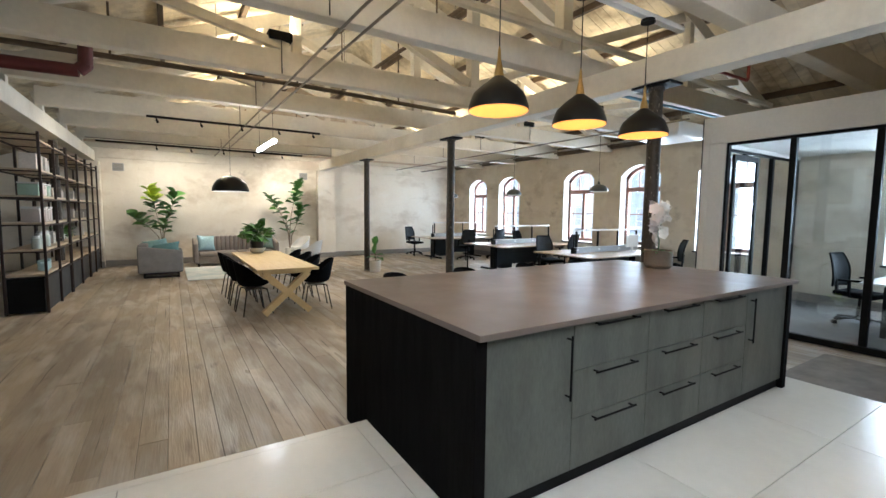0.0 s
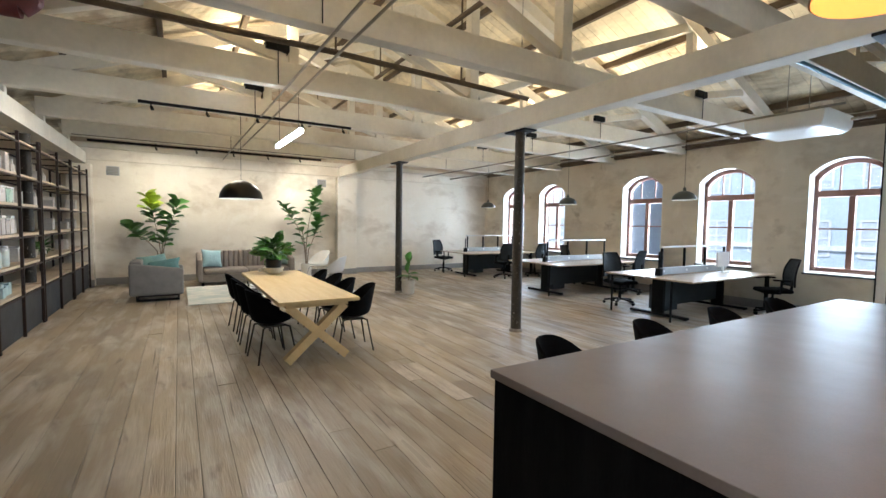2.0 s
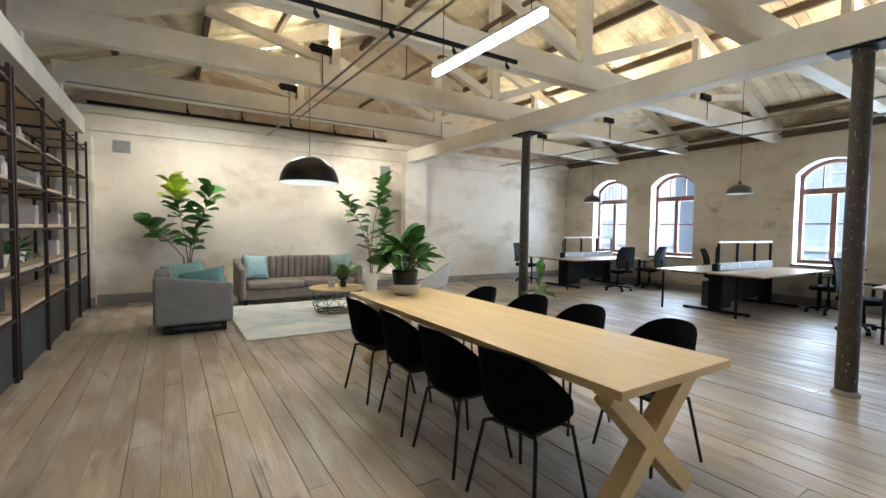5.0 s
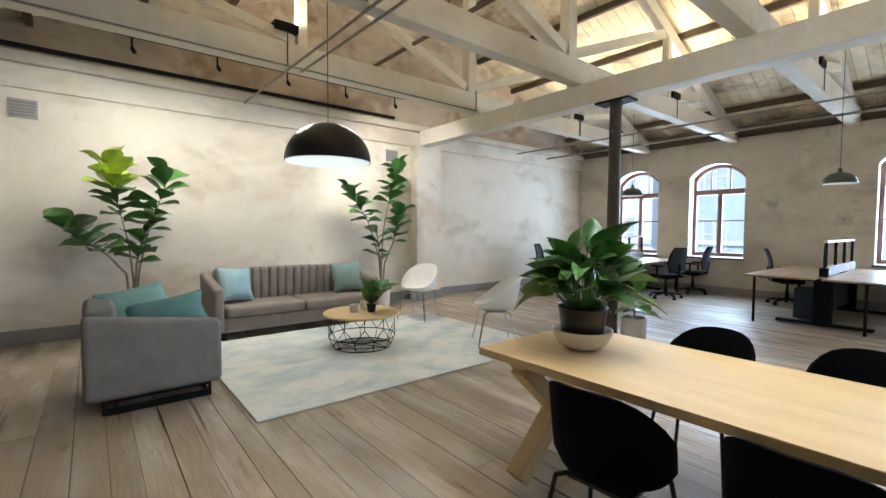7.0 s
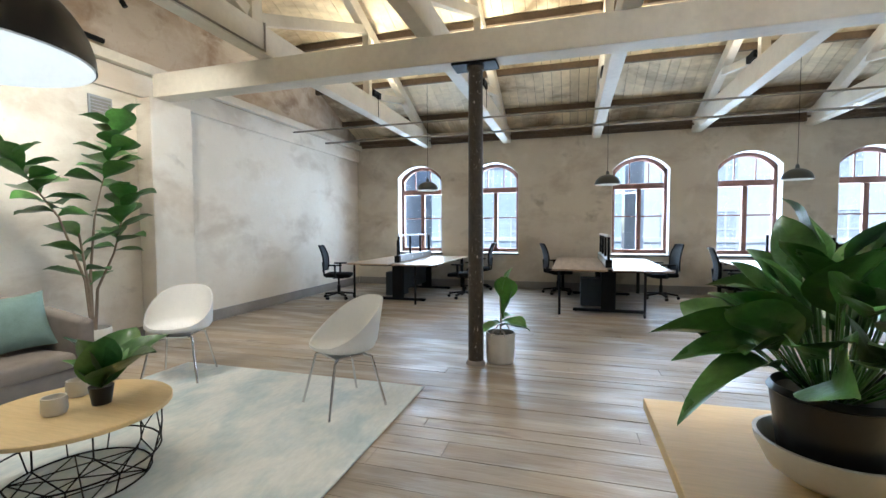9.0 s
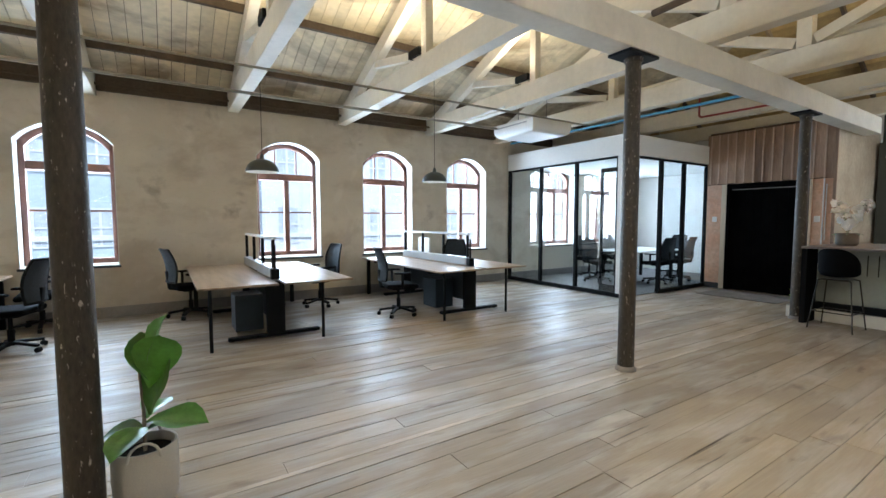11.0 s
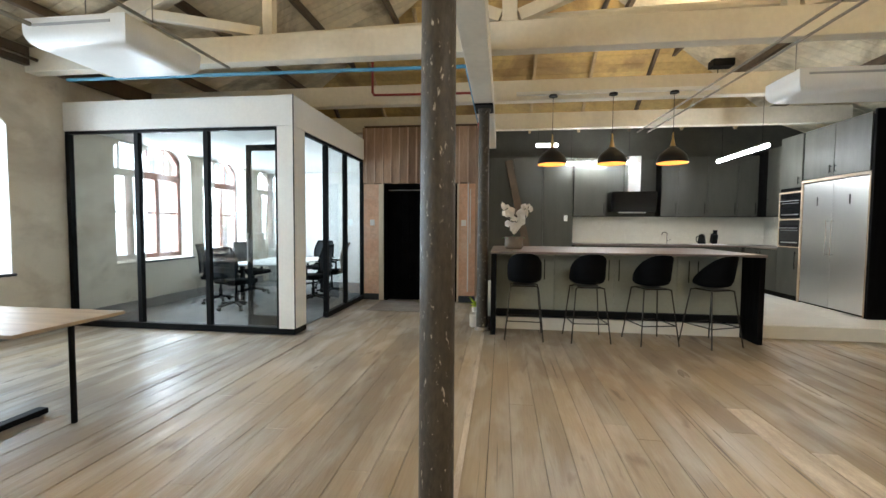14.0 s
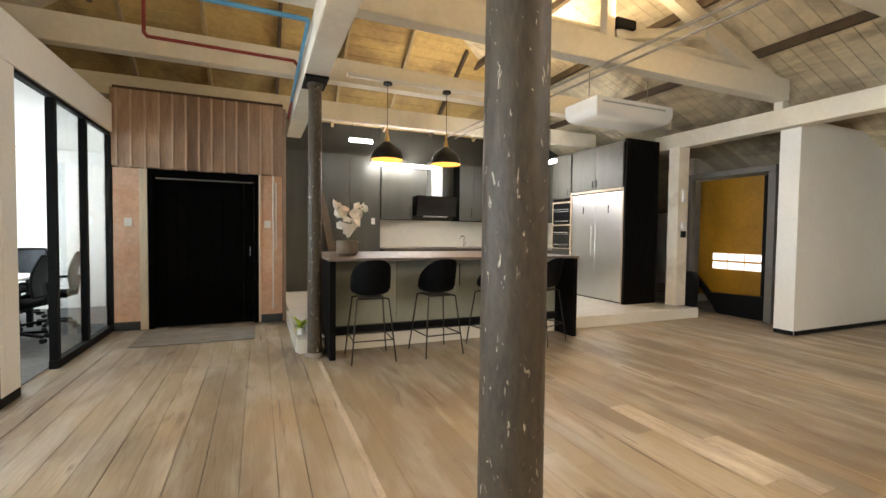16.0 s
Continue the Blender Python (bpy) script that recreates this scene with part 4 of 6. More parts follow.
# peace lily in a cream bowl on the table
px, py, pz = 2.33, 10.63, 0.752
t = thing("peace_lily", pose(px, py, pz), "lush dark green peace lily in a cream bowl on the table", "plant")
bm = bmesh.new()
lathe(bm, [(0.001, 0.0), (0.085, 0.0), (0.13, 0.03), (0.158, 0.085), (0.162, 0.105), (0.152, 0.105), (0.12, 0.04), (0.001, 0.03)], 32, Matrix.Translation((px, py, pz)))
part("bowl", bm, M_CREAMPOT, t, smooth=True)
bm = bmesh.new()
lathe(bm, [(0.001, 0.035), (0.105, 0.036), (0.13, 0.22), (0.136, 0.225), (0.126, 0.24), (0.118, 0.22), (0.001, 0.215)], 26, Matrix.Translation((px, py, pz)))
part("nursery_pot", bm, M_BLACKPOT, t, smooth=True)
inv = t.matrix_basis.inverted()
for i in range(66):
    f = i / 66
    yaw = i * 137.5 + rng.uniform(-15, 15)
    lean = 5 + 52 * f
    ln = rng.uniform(0.20, 0.32) * (1.1 - 0.45 * f)
    a, l2 = radians(yaw), radians(lean)
    base = Vector((px + 0.03 * math.cos(a), py + 0.03 * math.sin(a), pz + 0.20))
    end = base + Vector((math.sin(l2) * math.cos(a), math.sin(l2) * math.sin(a), math.cos(l2))) * ln
    bm = bmesh.new()
    rod(bm, base, end, 0.004, 0.003, 5)
    part("stalk", bm, M_LILY, t, smooth=True)
    put_leaf(LILYD if i % 4 == 1 else LILY, t, inv @ end, yaw + rng.uniform(-20, 20), 74 - lean * 0.95 + rng.uniform(-18, 16), rng.uniform(0.48, 0.88), rng.uniform(-60, 60))

# orchid on the island
px, py, pz = 4.91, 3.60, 1.094
t = thing("orchid", pose(px, py, pz), "white orchid in a brown stone pot on the island", "plant")
bm = bmesh.new()
lathe(bm, [(0.001, 0.0), (0.105, 0.0), (0.13, 0.03), (0.128, 0.16), (0.132, 0.175), (0.118, 0.175), (0.11, 0.13), (0.001, 0.13)], 28, Matrix.Translation((px, py, pz)))
part("pot", bm, M_STONEPOT, t, smooth=True)
inv = t.matrix_basis.inverted()
for i in range(7):
    put_leaf(SMALL, t, inv @ Vector((px, py, pz + 0.14)), i * 51, 25, 1.0, 0)
PETAL = leaf_mesh("petal", 0.056, 0.054, M_PETAL, 0.15, 0.1, 0.5, 4)
for sx, sy in ((0.075, 0.02), (-0.115, -0.03)):
    bm = bmesh.new()
    P = [Vector((px, py, pz + 0.12)), Vector((px + sx * 0.25, py + sy * 0.3, pz + 0.32)), Vector((px + sx * 0.8, py + sy, pz + 0.52)), Vector((px + sx * 1.35, py + sy * 1.8, pz + 0.58)), Vector((px + sx * 2.0, py + sy * 2.8, pz + 0.52))]
    pipe(bm, P, 0.004, 6)
    part("flower_stem", bm, M_LILY, t, smooth=True)
    for i in range(24):
        f = i / 23 * 2.6
        k = min(2, int(f)) + 1
        c = P[k].lerp(P[min(4, k + 1)], f - int(f)) + Vector((rng.uniform(-0.05, 0.05), rng.uniform(-0.05, 0.05), rng.uniform(-0.08, 0.05)))
        facing = pose(0, 0, 0, rng.uniform(40, 100), 0, rng.uniform(0, 360))
        for j in range(5):
            piece("petal", PETAL, inv @ Matrix.Translation(c) @ facing @ pose(0, 0, 0, 0, -10, j * 72), t)

# ---- sitting corner ----
rug = tagged(boxes("rug", M_RUG, None, (1.13, 4.56, 12.47, 15.05, 0.003, 0.015), bevel=0.003), "pale blue-grey worn woven rug on the boards", "rug")


def pillow(bm, w, h, d, m):
    vs = bx(bm, -w / 2, w / 2, -d / 2, d / 2, -h / 2, h / 2)
    bmesh.ops.subdivide_edges(bm, edges=list({e for v in vs for e in v.link_edges}), cuts=7, use_grid_fill=True)
    for v in bm.verts:
        u, q = v.co.x / (w / 2), v.co.z / (h / 2)
        k = max(0.06, (1 - abs(u) ** 2.4) * (1 - abs(q) ** 2.4)) ** 0.6
        v.co.y *= k
        v.co.x *= 1 - 0.10 * (1 - q * q)
        v.co.z *= 1 - 0.10 * (1 - u * u)
    bmesh.ops.transform(bm, matrix=m, verts=bm.verts[:])


def cushion(m, material, label, w=0.46, h=0.46, d=0.17):
    bm = bmesh.new()
    pillow(bm, w, h, d, Matrix())
    ob = part("cushion", bm, material, None, "", True, 80)
    ob.matrix_basis = m
    return tagged(ob, label, "cushion", "scatter cushions")


def soft_box(name, mat_, parent, row, r=0.05, puff=0.0, label=""):
    x0, x1, y0, y1, z0, z1 = row
    bm = bmesh.new()
    bx(bm, *row)
    bmesh.ops.bevel(bm, geom=bm.edges[:], offset=r, segments=4, profile=0.5, affect="EDGES")
    return part(name, bm, mat_, parent, label, True, 60)


sofa = thing("sofa", pose(2.42, 15.6, 0), "taupe velvet sofa with a channel-tufted back against the wall", "sofa")
soft_box("base", M_TAUPE, sofa, (1.32, 3.56, 15.19, 16.02, 0.10, 0.29), 0.03)
soft_box("seat_cushion", M_TAUPE, sofa, (1.44, 2.435, 15.15, 15.80, 0.288, 0.42), 0.05)
soft_box("seat_cushion", M_TAUPE, sofa, (2.445, 3.44, 15.15, 15.80, 0.288, 0.42), 0.05)
for i in range(17):
    a = 1.44 + i * (2.0 / 17)
    soft_box("back_channel", M_TAUPE, sofa, (a + 0.001, a + 2.0 / 17 - 0.001, 15.78, 16.0, 0.36, 0.83 + 0.02 * math.sin(math.pi * i / 16)), 0.045)
for s, x in ((-1, 1.30), (1, 3.46)):
    bm = bmesh.new()
    bx(bm, x, x + 0.12, 15.15, 16.02, 0.12, 0.80)
    for v in bm.verts:
        if v.co.y < 15.5 and v.co.z > 0.5:
            v.co.z = 0.66
    bmesh.ops.bevel(bm, geom=bm.edges[:], offset=0.04, segments=4, profile=0.5, affect="EDGES")
    part("arm", bm, M_TAUPE, sofa, smooth=True, angle=60)
for x in (1.42, 3.44):
    for y in (15.25, 15.93):
        boxes("foot", M_BLACK, sofa, (x - 0.03, x + 0.03, y - 0.03, y + 0.03, 0.003, 0.112), bevel=0.004)
sofa.matrix_basis = pose(2.48, 15.46, 0)
cushion(pose(1.70, 15.44, 0.655, -20, 4, 16), M_PALETEAL, "pale blue velvet cushion on the sofa")
cushion(pose(3.31, 15.43, 0.655, -22, -4, -14), mat("grey_green_cushion", (0.20, 0.29, 0.27), 0.85, 0, 0.1, 5, 150, 0.3), "grey-green cushion on the sofa")

arm = thing("armchair", pose(0.6, 13.75, 0), "grey upholstered armchair with a channel-tufted inside back", "armchair")
soft_box("base", M_GREYCLOTH, arm, (0.20, 1.05, 13.36, 14.20, 0.13, 0.34), 0.03)
soft_box("seat_cushion", M_GREYCLOTH, arm, (0.34, 1.06, 13.47, 14.09, 0.34, 0.46), 0.05)
for y in (13.34, 14.10):
    bm = bmesh.new()
    bx(bm, 0.16, 1.07, y, y + 0.12, 0.12, 0.76)
    for v in bm.verts:
        if v.co.x > 0.6 and v.co.z > 0.5:
            v.co.z = 0.64
    bmesh.ops.bevel(bm, geom=bm.edges[:], offset=0.045, segments=4, profile=0.5, affect="EDGES")
    part("arm", bm, M_GREYCLOTH, arm, smooth=True, angle=60)
for i in range(7):
    a = 13.455 + i * (0.65 / 7)
    soft_box("back_channel", M_GREYCLOTH, arm, (0.17, 0.37, a + 0.001, a + 0.65 / 7 - 0.001, 0.20, 0.80), 0.04)
for x in (0.28, 0.98):
    bm = bmesh.new()
    for a, b in (((x, 13.40, 0.012), (x, 14.16, 0.012)), ((x, 13.40, 0.012), (x, 13.40, 0.13)), ((x, 14.16, 0.012), (x, 14.16, 0.13))):
        beam(bm, a, b, 0.024, 0.02, 0.003)
    part("sled_leg", bm, M_BLACK, arm)
for y in (13.40, 14.16):
    boxes("sled_rail", M_BLACK, arm, (0.293, 0.967, y - 0.016, y + 0.016, 0.004, 0.05), (0.293, 0.967, y - 0.012, y + 0.012, 0.095, 0.128), bevel=0.003)
arm.matrix_basis = pose(0.6, 13.64, 0)
cushion(pose(0.55, 13.86, 0.70, -52, -8, 14), M_MIDTEAL, "soft teal velvet cushion on the armchair", 0.52, 0.50, 0.18)
cushion(pose(0.72, 13.60, 0.665, -58, -10, -6), M_TEAL, "dark teal velvet cushion on the armchair", 0.60, 0.42, 0.17)

ct = thing("coffee_table", pose(2.71, 13.84, 0.015), "round oak coffee table on a black wire basket base", "coffee table")
bm = bmesh.new()
lathe(bm, [(0.001, 0.394), (0.445, 0.394), (0.45, 0.399), (0.45, 0.416), (0.445, 0.42), (0.001, 0.42)], 48, Matrix.Translation((2.71, 13.84, 0)))
part("tabletop", bm, M_OAK, ct, smooth=True)
for z, r in ((0.022, 0.335), (0.14, 0.385), (0.389, 0.395)):
    bm = bmesh.new()
    pipe(bm, [(2.71 + r * math.cos(2 * math.pi * i / 32), 13.84 + r * math.sin(2 * math.pi * i / 32), z) for i in range(33)], 0.0055, 6)
    part("wire_ring", bm, M_BLACK, ct, smooth=True)
for i in range(11):
    bm = bmesh.new()
    a0, a1, a2 = (2 * math.pi * (i + k) / 11 for k in (0, 0.5, 1))
    c = lambda a, r, z: (2.71 + r * math.cos(a), 13.84 + r * math.sin(a), z)
    rod(bm, c(a0, 0.335, 0.022), c(a0, 0.385, 0.14), 0.004, seg=6)
    rod(bm, c(a0, 0.385, 0.14), c(a1, 0.395, 0.27), 0.004, seg=6)
    rod(bm, c(a2, 0.385, 0.14), c(a1, 0.395, 0.27), 0.004, seg=6)
    rod(bm, c(a1, 0.395, 0.27), c(a1, 0.395, 0.389), 0.004, seg=6)
    part("wire", bm, M_BLACK, ct, smooth=True)
for i in range(6):
    bm = bmesh.new()
    a0, a1 = 2 * math.pi * i / 6, 2 * math.pi * (i + 2) / 6
    rod(bm, c(a0, 0.335, 0.022), c(a1, 0.335, 0.022), 0.004, seg=6)
    rod(bm, c(a0, 0.335, 0.024), c(a0 + math.pi, 0.335, 0.024), 0.004, seg=6)
    part("wire", bm, M_BLACK, ct, smooth=True)
px, py, pz = 2.79, 13.76, 0.421
t = thing("small_plant", pose(px, py, pz), "small upright plant in a dark pot on the coffee table", "plant")
bm = bmesh.new()
lathe(bm, [(0.001, 0), (0.045, 0), (0.06, 0.10), (0.055, 0.10), (0.001, 0.08)], 20, Matrix.Translation((px, py, pz)))
part("pot", bm, M_BLACKPOT, t, smooth=True)
inv = t.matrix_basis.inverted()
for i in range(9):
    yaw = i * 137
    put_leaf(LILY, t, inv @ Vector((px, py, pz + 0.09)), yaw, 62 + 20 * math.sin(i * 2.0), 1.0 + 0.6 * (i % 3) / 2, 10)
for x, y in ((2.62, 13.86), (2.84, 14.02)):
    bm = bmesh.new()
    lathe(bm, [(0.001, 0), (0.05, 0), (0.058, 0.02), (0.055, 0.09), (0.048, 0.09), (0.05, 0.02), (0.001, 0.015)], 20, Matrix.Translation((x, y, 0.421)))
    tagged(part("candle_glass", bm, M_CREAMPOT, None, smooth=True), "small frosted white candle glass on the coffee table", "candle", "candle glasses")

# ---- lamps ----
dome = thing("dome_pendant", pose(2.19, 13.6, 2.095), "large black dome pendant lamp with a white inside", "lamp")
R = 0.44
prof = [(R * math.cos(a), 0.40 * math.sin(a) / 1.0) for a in [math.pi / 2 * i / 14 for i in range(14)]] + [(0.02, 0.40)]
bm = bmesh.new()
lathe(bm, prof, 48, Matrix.Translation((2.19, 13.6, 2.095)))
part("shade", bm, M_GLOSSBLACK, dome, smooth=True)
bm = bmesh.new()
lathe(bm, [(r - 0.008 if r > 0.03 else r, z - 0.004) for r, z in prof], 48, Matrix.Translation((2.19, 13.6, 2.094)))
part("shade_inside", bm, M_DOMEIN, dome, "white glowing inside of the shade", True)
bm = bmesh.new()
rod(bm, (2.19, 13.6, 2.485), (2.19, 13.6, 3.93), 0.004)
part("cord", bm, M_BLACK, dome)
lamp("dome_glow", "POINT", pose(2.19, 13.6, 2.165), 2, (1, 0.97, 0.9), 0.08)


def small_dome(x, y, z, top):
    t = thing("window_pendant", pose(x, y, z), "grey metal dome pendant over the desks", "lamp", "pendants over the desks")
    pr = [(0.215 * math.cos(a), 0.175 * math.sin(a)) for a in [math.pi / 2 * i / 10 for i in range(10)]] + [(0.03, 0.18), (0.025, 0.225), (0.005, 0.25)]
    bm = bmesh.new()
    lathe(bm, pr, 32, Matrix.Translation((x, y, z)))
    solid(bm, 0.006)
    part("shade", bm, mat_dome, t, smooth=True)
    bm = bmesh.new()
    lathe(bm, [(max(0.002, r - 0.012), q - 0.008) for r, q in pr[:11]], 32, Matrix.Translation((x, y, z + 0.004)))
    part("shade_inside", bm, M_DOMEIN, t, "white glowing inside of the shade", True)
    bm = bmesh.new()
    rod(bm, (x, y, z + 0.25), (x, y, top), 0.004)
    part("cord", bm, M_BLACK, t)


mat_dome = mat("grey_green_enamel", (0.055, 0.06, 0.055), 0.4, 0.1, 0.05)
for x, y in ((9.28, 14.0), (9.2, 10.66), (9.30, 7.83)):
    small_dome(x, y, 2.13, RZ - SLOPE * (x - RX) - 0.02)


def bell(x, y, z, top):
    t = thing("bell_pendant", pose(x, y, z), "black bell pendant with a brass neck and warm inside", "lamp", "pendants over the island")
    pr = [(0.205, 0.0), (0.203, 0.025), (0.184, 0.085), (0.172, 0.112), (0.115, 0.165), (0.062, 0.205), (0.036, 0.225)]
    bm = bmesh.new()
    lathe(bm, pr, 36, Matrix.Translation((x, y, z)))
    part("shade", bm, M_GLOSSBLACK, t, smooth=True, angle=40)
    bm = bmesh.new()
    lathe(bm, [(max(0.002, r - 0.006), q - 0.003) for r, q in pr] + [(0.002, 0.221)], 36, Matrix.Translation((x, y, z - 0.001)))
    part("shade_inside", bm, M_BULB, t, "warm glowing inside of the shade", True)
    bm = bmesh.new()
    lathe(bm, [(0.034, 0.227), (0.028, 0.27), (0.014, 0.33), (0.010, 0.40), (0.003, 0.425)], 20, Matrix.Translation((x, y, z)))
    part("neck", bm, M_BRASS, t, "brass neck", True)
    bm = bmesh.new()
    rod(bm, (x, y, z + 0.42), (x, y, top), 0.004)
    part("cord", bm, M_BLACK, t)
    bm = bmesh.new()
    lathe(bm, [(0.001, 0.03), (0.055, 0.03), (0.06, 0.0), (0.001, 0.0)], 20, Matrix.Translation((x, y, top - 0.032)))
    part("ceiling_rose", bm, M_BLACK, t, smooth=True)
    lamp("bell_glow", "POINT", pose(x, y, z + 0.09), 1.6, (1, 0.55, 0.20), 0.05)


tagged(boxes("lamp_rail", M_WHITEMET, None, (2.2, 4.9, 3.45, 3.51, 3.283, 3.33), bevel=0.004), "white timber batten carrying the island pendants", "batten", kind="structure")
for x in (2.765, 3.567, 4.385):
    bell(x, 3.48, 2.305, 3.283)


def tube(name, a, b, hang=None, w=0.05, h=0.06):
    a, b = Vector(a), Vector(b)
    t = thing(name, pose(*((a + b) / 2)), "lit white linear tube lamp", "lamp", "linear tube lamps")
    bm = bmesh.new()
    up = Vector((0, 0, h * 0.62))
    beam(bm, a + up, b + up, w * 1.05, h * 0.35, 0.004)
    part("housing", bm, M_WHITEMET, t)
    bm = bmesh.new()
    beam(bm, a, b, w, h * 0.8, 0.012)
    part("diffuser", bm, M_TUBE, t, "glowing white diffuser")
    if hang:
        for p in (a.lerp(b, 0.1), a.lerp(b, 0.9)):
            bm = bmesh.new()
            rod(bm, p + up, (p.x, p.y, hang), 0.003)
            part("wire", bm, M_BLACK, t)


tube("tube_lamp", (2.36, 8.80, 2.77), (2.30, 10.05, 2.74), 3.60)
tube("tube_lamp", (0.95, 0.75, 2.70), (1.03, 2.52, 2.69), 3.6)
tube("tube_lamp", (2.25, 0.05, 2.80), (3.75, 0.05, 2.80), 3.6)
tube("tube_lamp", (4.05, 1.3, 2.97), (4.45, 1.3, 2.97), 3.4)
M_TANWALL = mat("tan_plaster", (0.52, 0.43, 0.30), 0.85, 0, 0.1, 1.2, 14, 0.25, second=(0.40, 0.31, 0.21))
M_CREAMWOOD = mat("cream_painted_wood", (0.68, 0.58, 0.44), 0.6, 0, 0.08, 2, 24, 0.1, stretch=(3, 3, 0.5))
M_CLADPALE = mat("pale_cladding_bead", (0.62, 0.45, 0.34), 0.75, 0, 0.12, 2, 20, 0.2, stretch=(3, 3, 0.4))
M_PALEPLANK = mat("pale_worn_plank", (0.62, 0.55, 0.46), 0.6, 0, 0.14, 3, 40, 0.2, second=(0.40, 0.33, 0.26), stretch=(3, 0.5, 1), coords="World")
M_MATGREY = mat("worn_grey_mat", (0.25, 0.225, 0.20), 0.95, 0, 0.12, 5, 160, 0.3)


# ---- kitchen run along the back and side ----
KB = -0.498
base_run = thing("base_cabinets", pose(1.8, -0.1, 0.17), "dark grey base cabinets along the kitchen back wall", "cabinet")
boxes("carcass", M_CABBLACK, base_run, (0.12, 3.50, KB, 0.12, 0.172, 1.02), bevel=0.003)
for i in range(6):
    a = 0.14 + i * 0.56
    d = boxes("door", M_CAB, base_run, (a + 0.002, a + 0.556, 0.122, 0.14, 0.27, 1.015), bevel=0.002)
    bm = bmesh.new()
    bar_handle(bm, (a + 0.50, 0.14, 0.70), (a + 0.50, 0.14, 0.95), (0, 0.03, 0))
    part("handle", bm, M_BLACK, d, smooth=True)
tagged(boxes("back_worktop", M_TOP, None, (-0.62, 3.50, KB, 0.16, 1.022, 1.055), (-0.62, 0.10, 0.161, 1.22, 1.022, 1.055), bevel=0.003), "brown stone worktop along the back wall", "worktop")
tagged(boxes("splashback", M_SPLASH, None, (-0.62, 3.50, KB, KB + 0.012, 1.057, 1.66), (-0.62, -0.608, KB + 0.013, 1.22, 1.057, 1.66), bevel=0.002), "cream glossy splashback behind the worktop", "splashback")
uppers = [(-0.28, 0.12), (0.122, 0.72), (0.722, 1.30), (1.302, 1.66), (2.80, 3.50)]
for a, b in uppers:
    u = thing("wall_cabinet", pose((a + b) / 2, -0.3, 1.66), "dark grey wall cabinet above the splashback", "cabinet", "kitchen wall cabinets")
    boxes("carcass", M_CABBLACK, u, (a + 0.001, b - 0.001, KB, -0.16, 1.662, 2.95), bevel=0.002)
    d = boxes("door", M_CAB, u, (a + 0.003, b - 0.003, -0.158, -0.14, 1.664, 2.945), bevel=0.002)
    bm = bmesh.new()
    bar_handle(bm, (a + 0.06, -0.14, 1.72), (a + 0.06, -0.14, 1.95), (0, 0.03, 0))
    part("handle", bm, M_BLACK, d, smooth=True)
hood = thing("cooker_hood", pose(2.2, -0.2, 1.72), "black slanted cooker hood with a steel chimney", "cooker hood")
bm = bmesh.new()
bx(bm, 1.75, 2.70, KB, -0.05, 1.76, 2.20, 0.006)
for v in bm.verts:
    if v.co.z < 1.9 and v.co.y > -0.2:
        v.co.y -= 0.10
part("body", bm, M_OVEN, hood)
boxes("lip", M_STEEL, hood, (1.95, 2.50, -0.30, -0.16, 1.735, 1.757), bevel=0.003, label="steel lamp strip")
boxes("chimney", M_STEEL, hood, (2.08, 2.34, KB, -0.18, 2.202, 2.98), bevel=0.004, label="brushed steel chimney")
boxes("backing", M_CAB, hood, (1.664, 2.796, KB, KB + 0.02, 2.205, 2.94), bevel=0.002)
tagged(boxes("hob", M_OVEN, None, (1.85, 2.65, -0.38, 0.10, 1.057, 1.065), bevel=0.002), "black glass hob in the worktop", "hob")
tap = thing("kitchen_tap", pose(1.45, -0.32, 1.055), "curved steel kitchen tap at the back worktop", "tap")
bm = bmesh.new()
pipe(bm, [(1.45, -0.32, 1.057), (1.45, -0.32, 1.25)] + [(1.45 + 0.07 * (1 - math.cos(a)), -0.30 + 0.02 * a, 1.25 + 0.07 * math.sin(a)) for a in [math.pi * i / 8 for i in range(1, 9)]], 0.010)
part("spout", bm, M_CHROME, tap, smooth=True)
bm = bmesh.new()
rod(bm, (1.45, -0.32, 1.12), (1.38, -0.30, 1.16), 0.007)
part("lever", bm, M_CHROME, tap, smooth=True)
kettle = thing("kettle", pose(0.78, -0.2, 1.073), "black kettle on the back worktop", "kettle")
bm = bmesh.new()
lathe(bm, [(0.001, 0), (0.075, 0), (0.08, 0.02), (0.06, 0.18), (0.045, 0.20), (0.01, 0.215), (0.001, 0.225)], 22, Matrix.Translation((0.78, -0.2, 1.0735)))
part("body", bm, M_BLACK, kettle, smooth=True)
bm = bmesh.new()
pipe(bm, [(0.85, -0.2, 1.10), (0.89, -0.2, 1.14), (0.89, -0.2, 1.22), (0.83, -0.2, 1.25)], 0.009)
part("handle", bm, M_BLACK, kettle, smooth=True)
tagged(boxes("tray", M_WHITEPL, None, (0.36, 0.98, -0.40, 0.02, 1.0565, 1.072), bevel=0.004), "white flat tray on the back worktop", "tray")
kb = thing("knife_block", pose(0.52, -0.25, 1.073), "black knife block with knives on the worktop", "knife block")
bm = bmesh.new()
bx(bm, -0.05, 0.05, -0.06, 0.06, 0, 0.20, 0.006, pose(0.52, -0.25, 1.088, -14, 0, 0))
part("block", bm, M_BLACK, kb)
for i in range(5):
    bm = bmesh.new()
    bx(bm, -0.008, 0.008, -0.012, 0.012, 0.202, 0.29, 0.003, pose(0.485 + i * 0.017, -0.25, 1.088, -14, 0, 0))
    part("knife", bm, M_BLACK, kb)
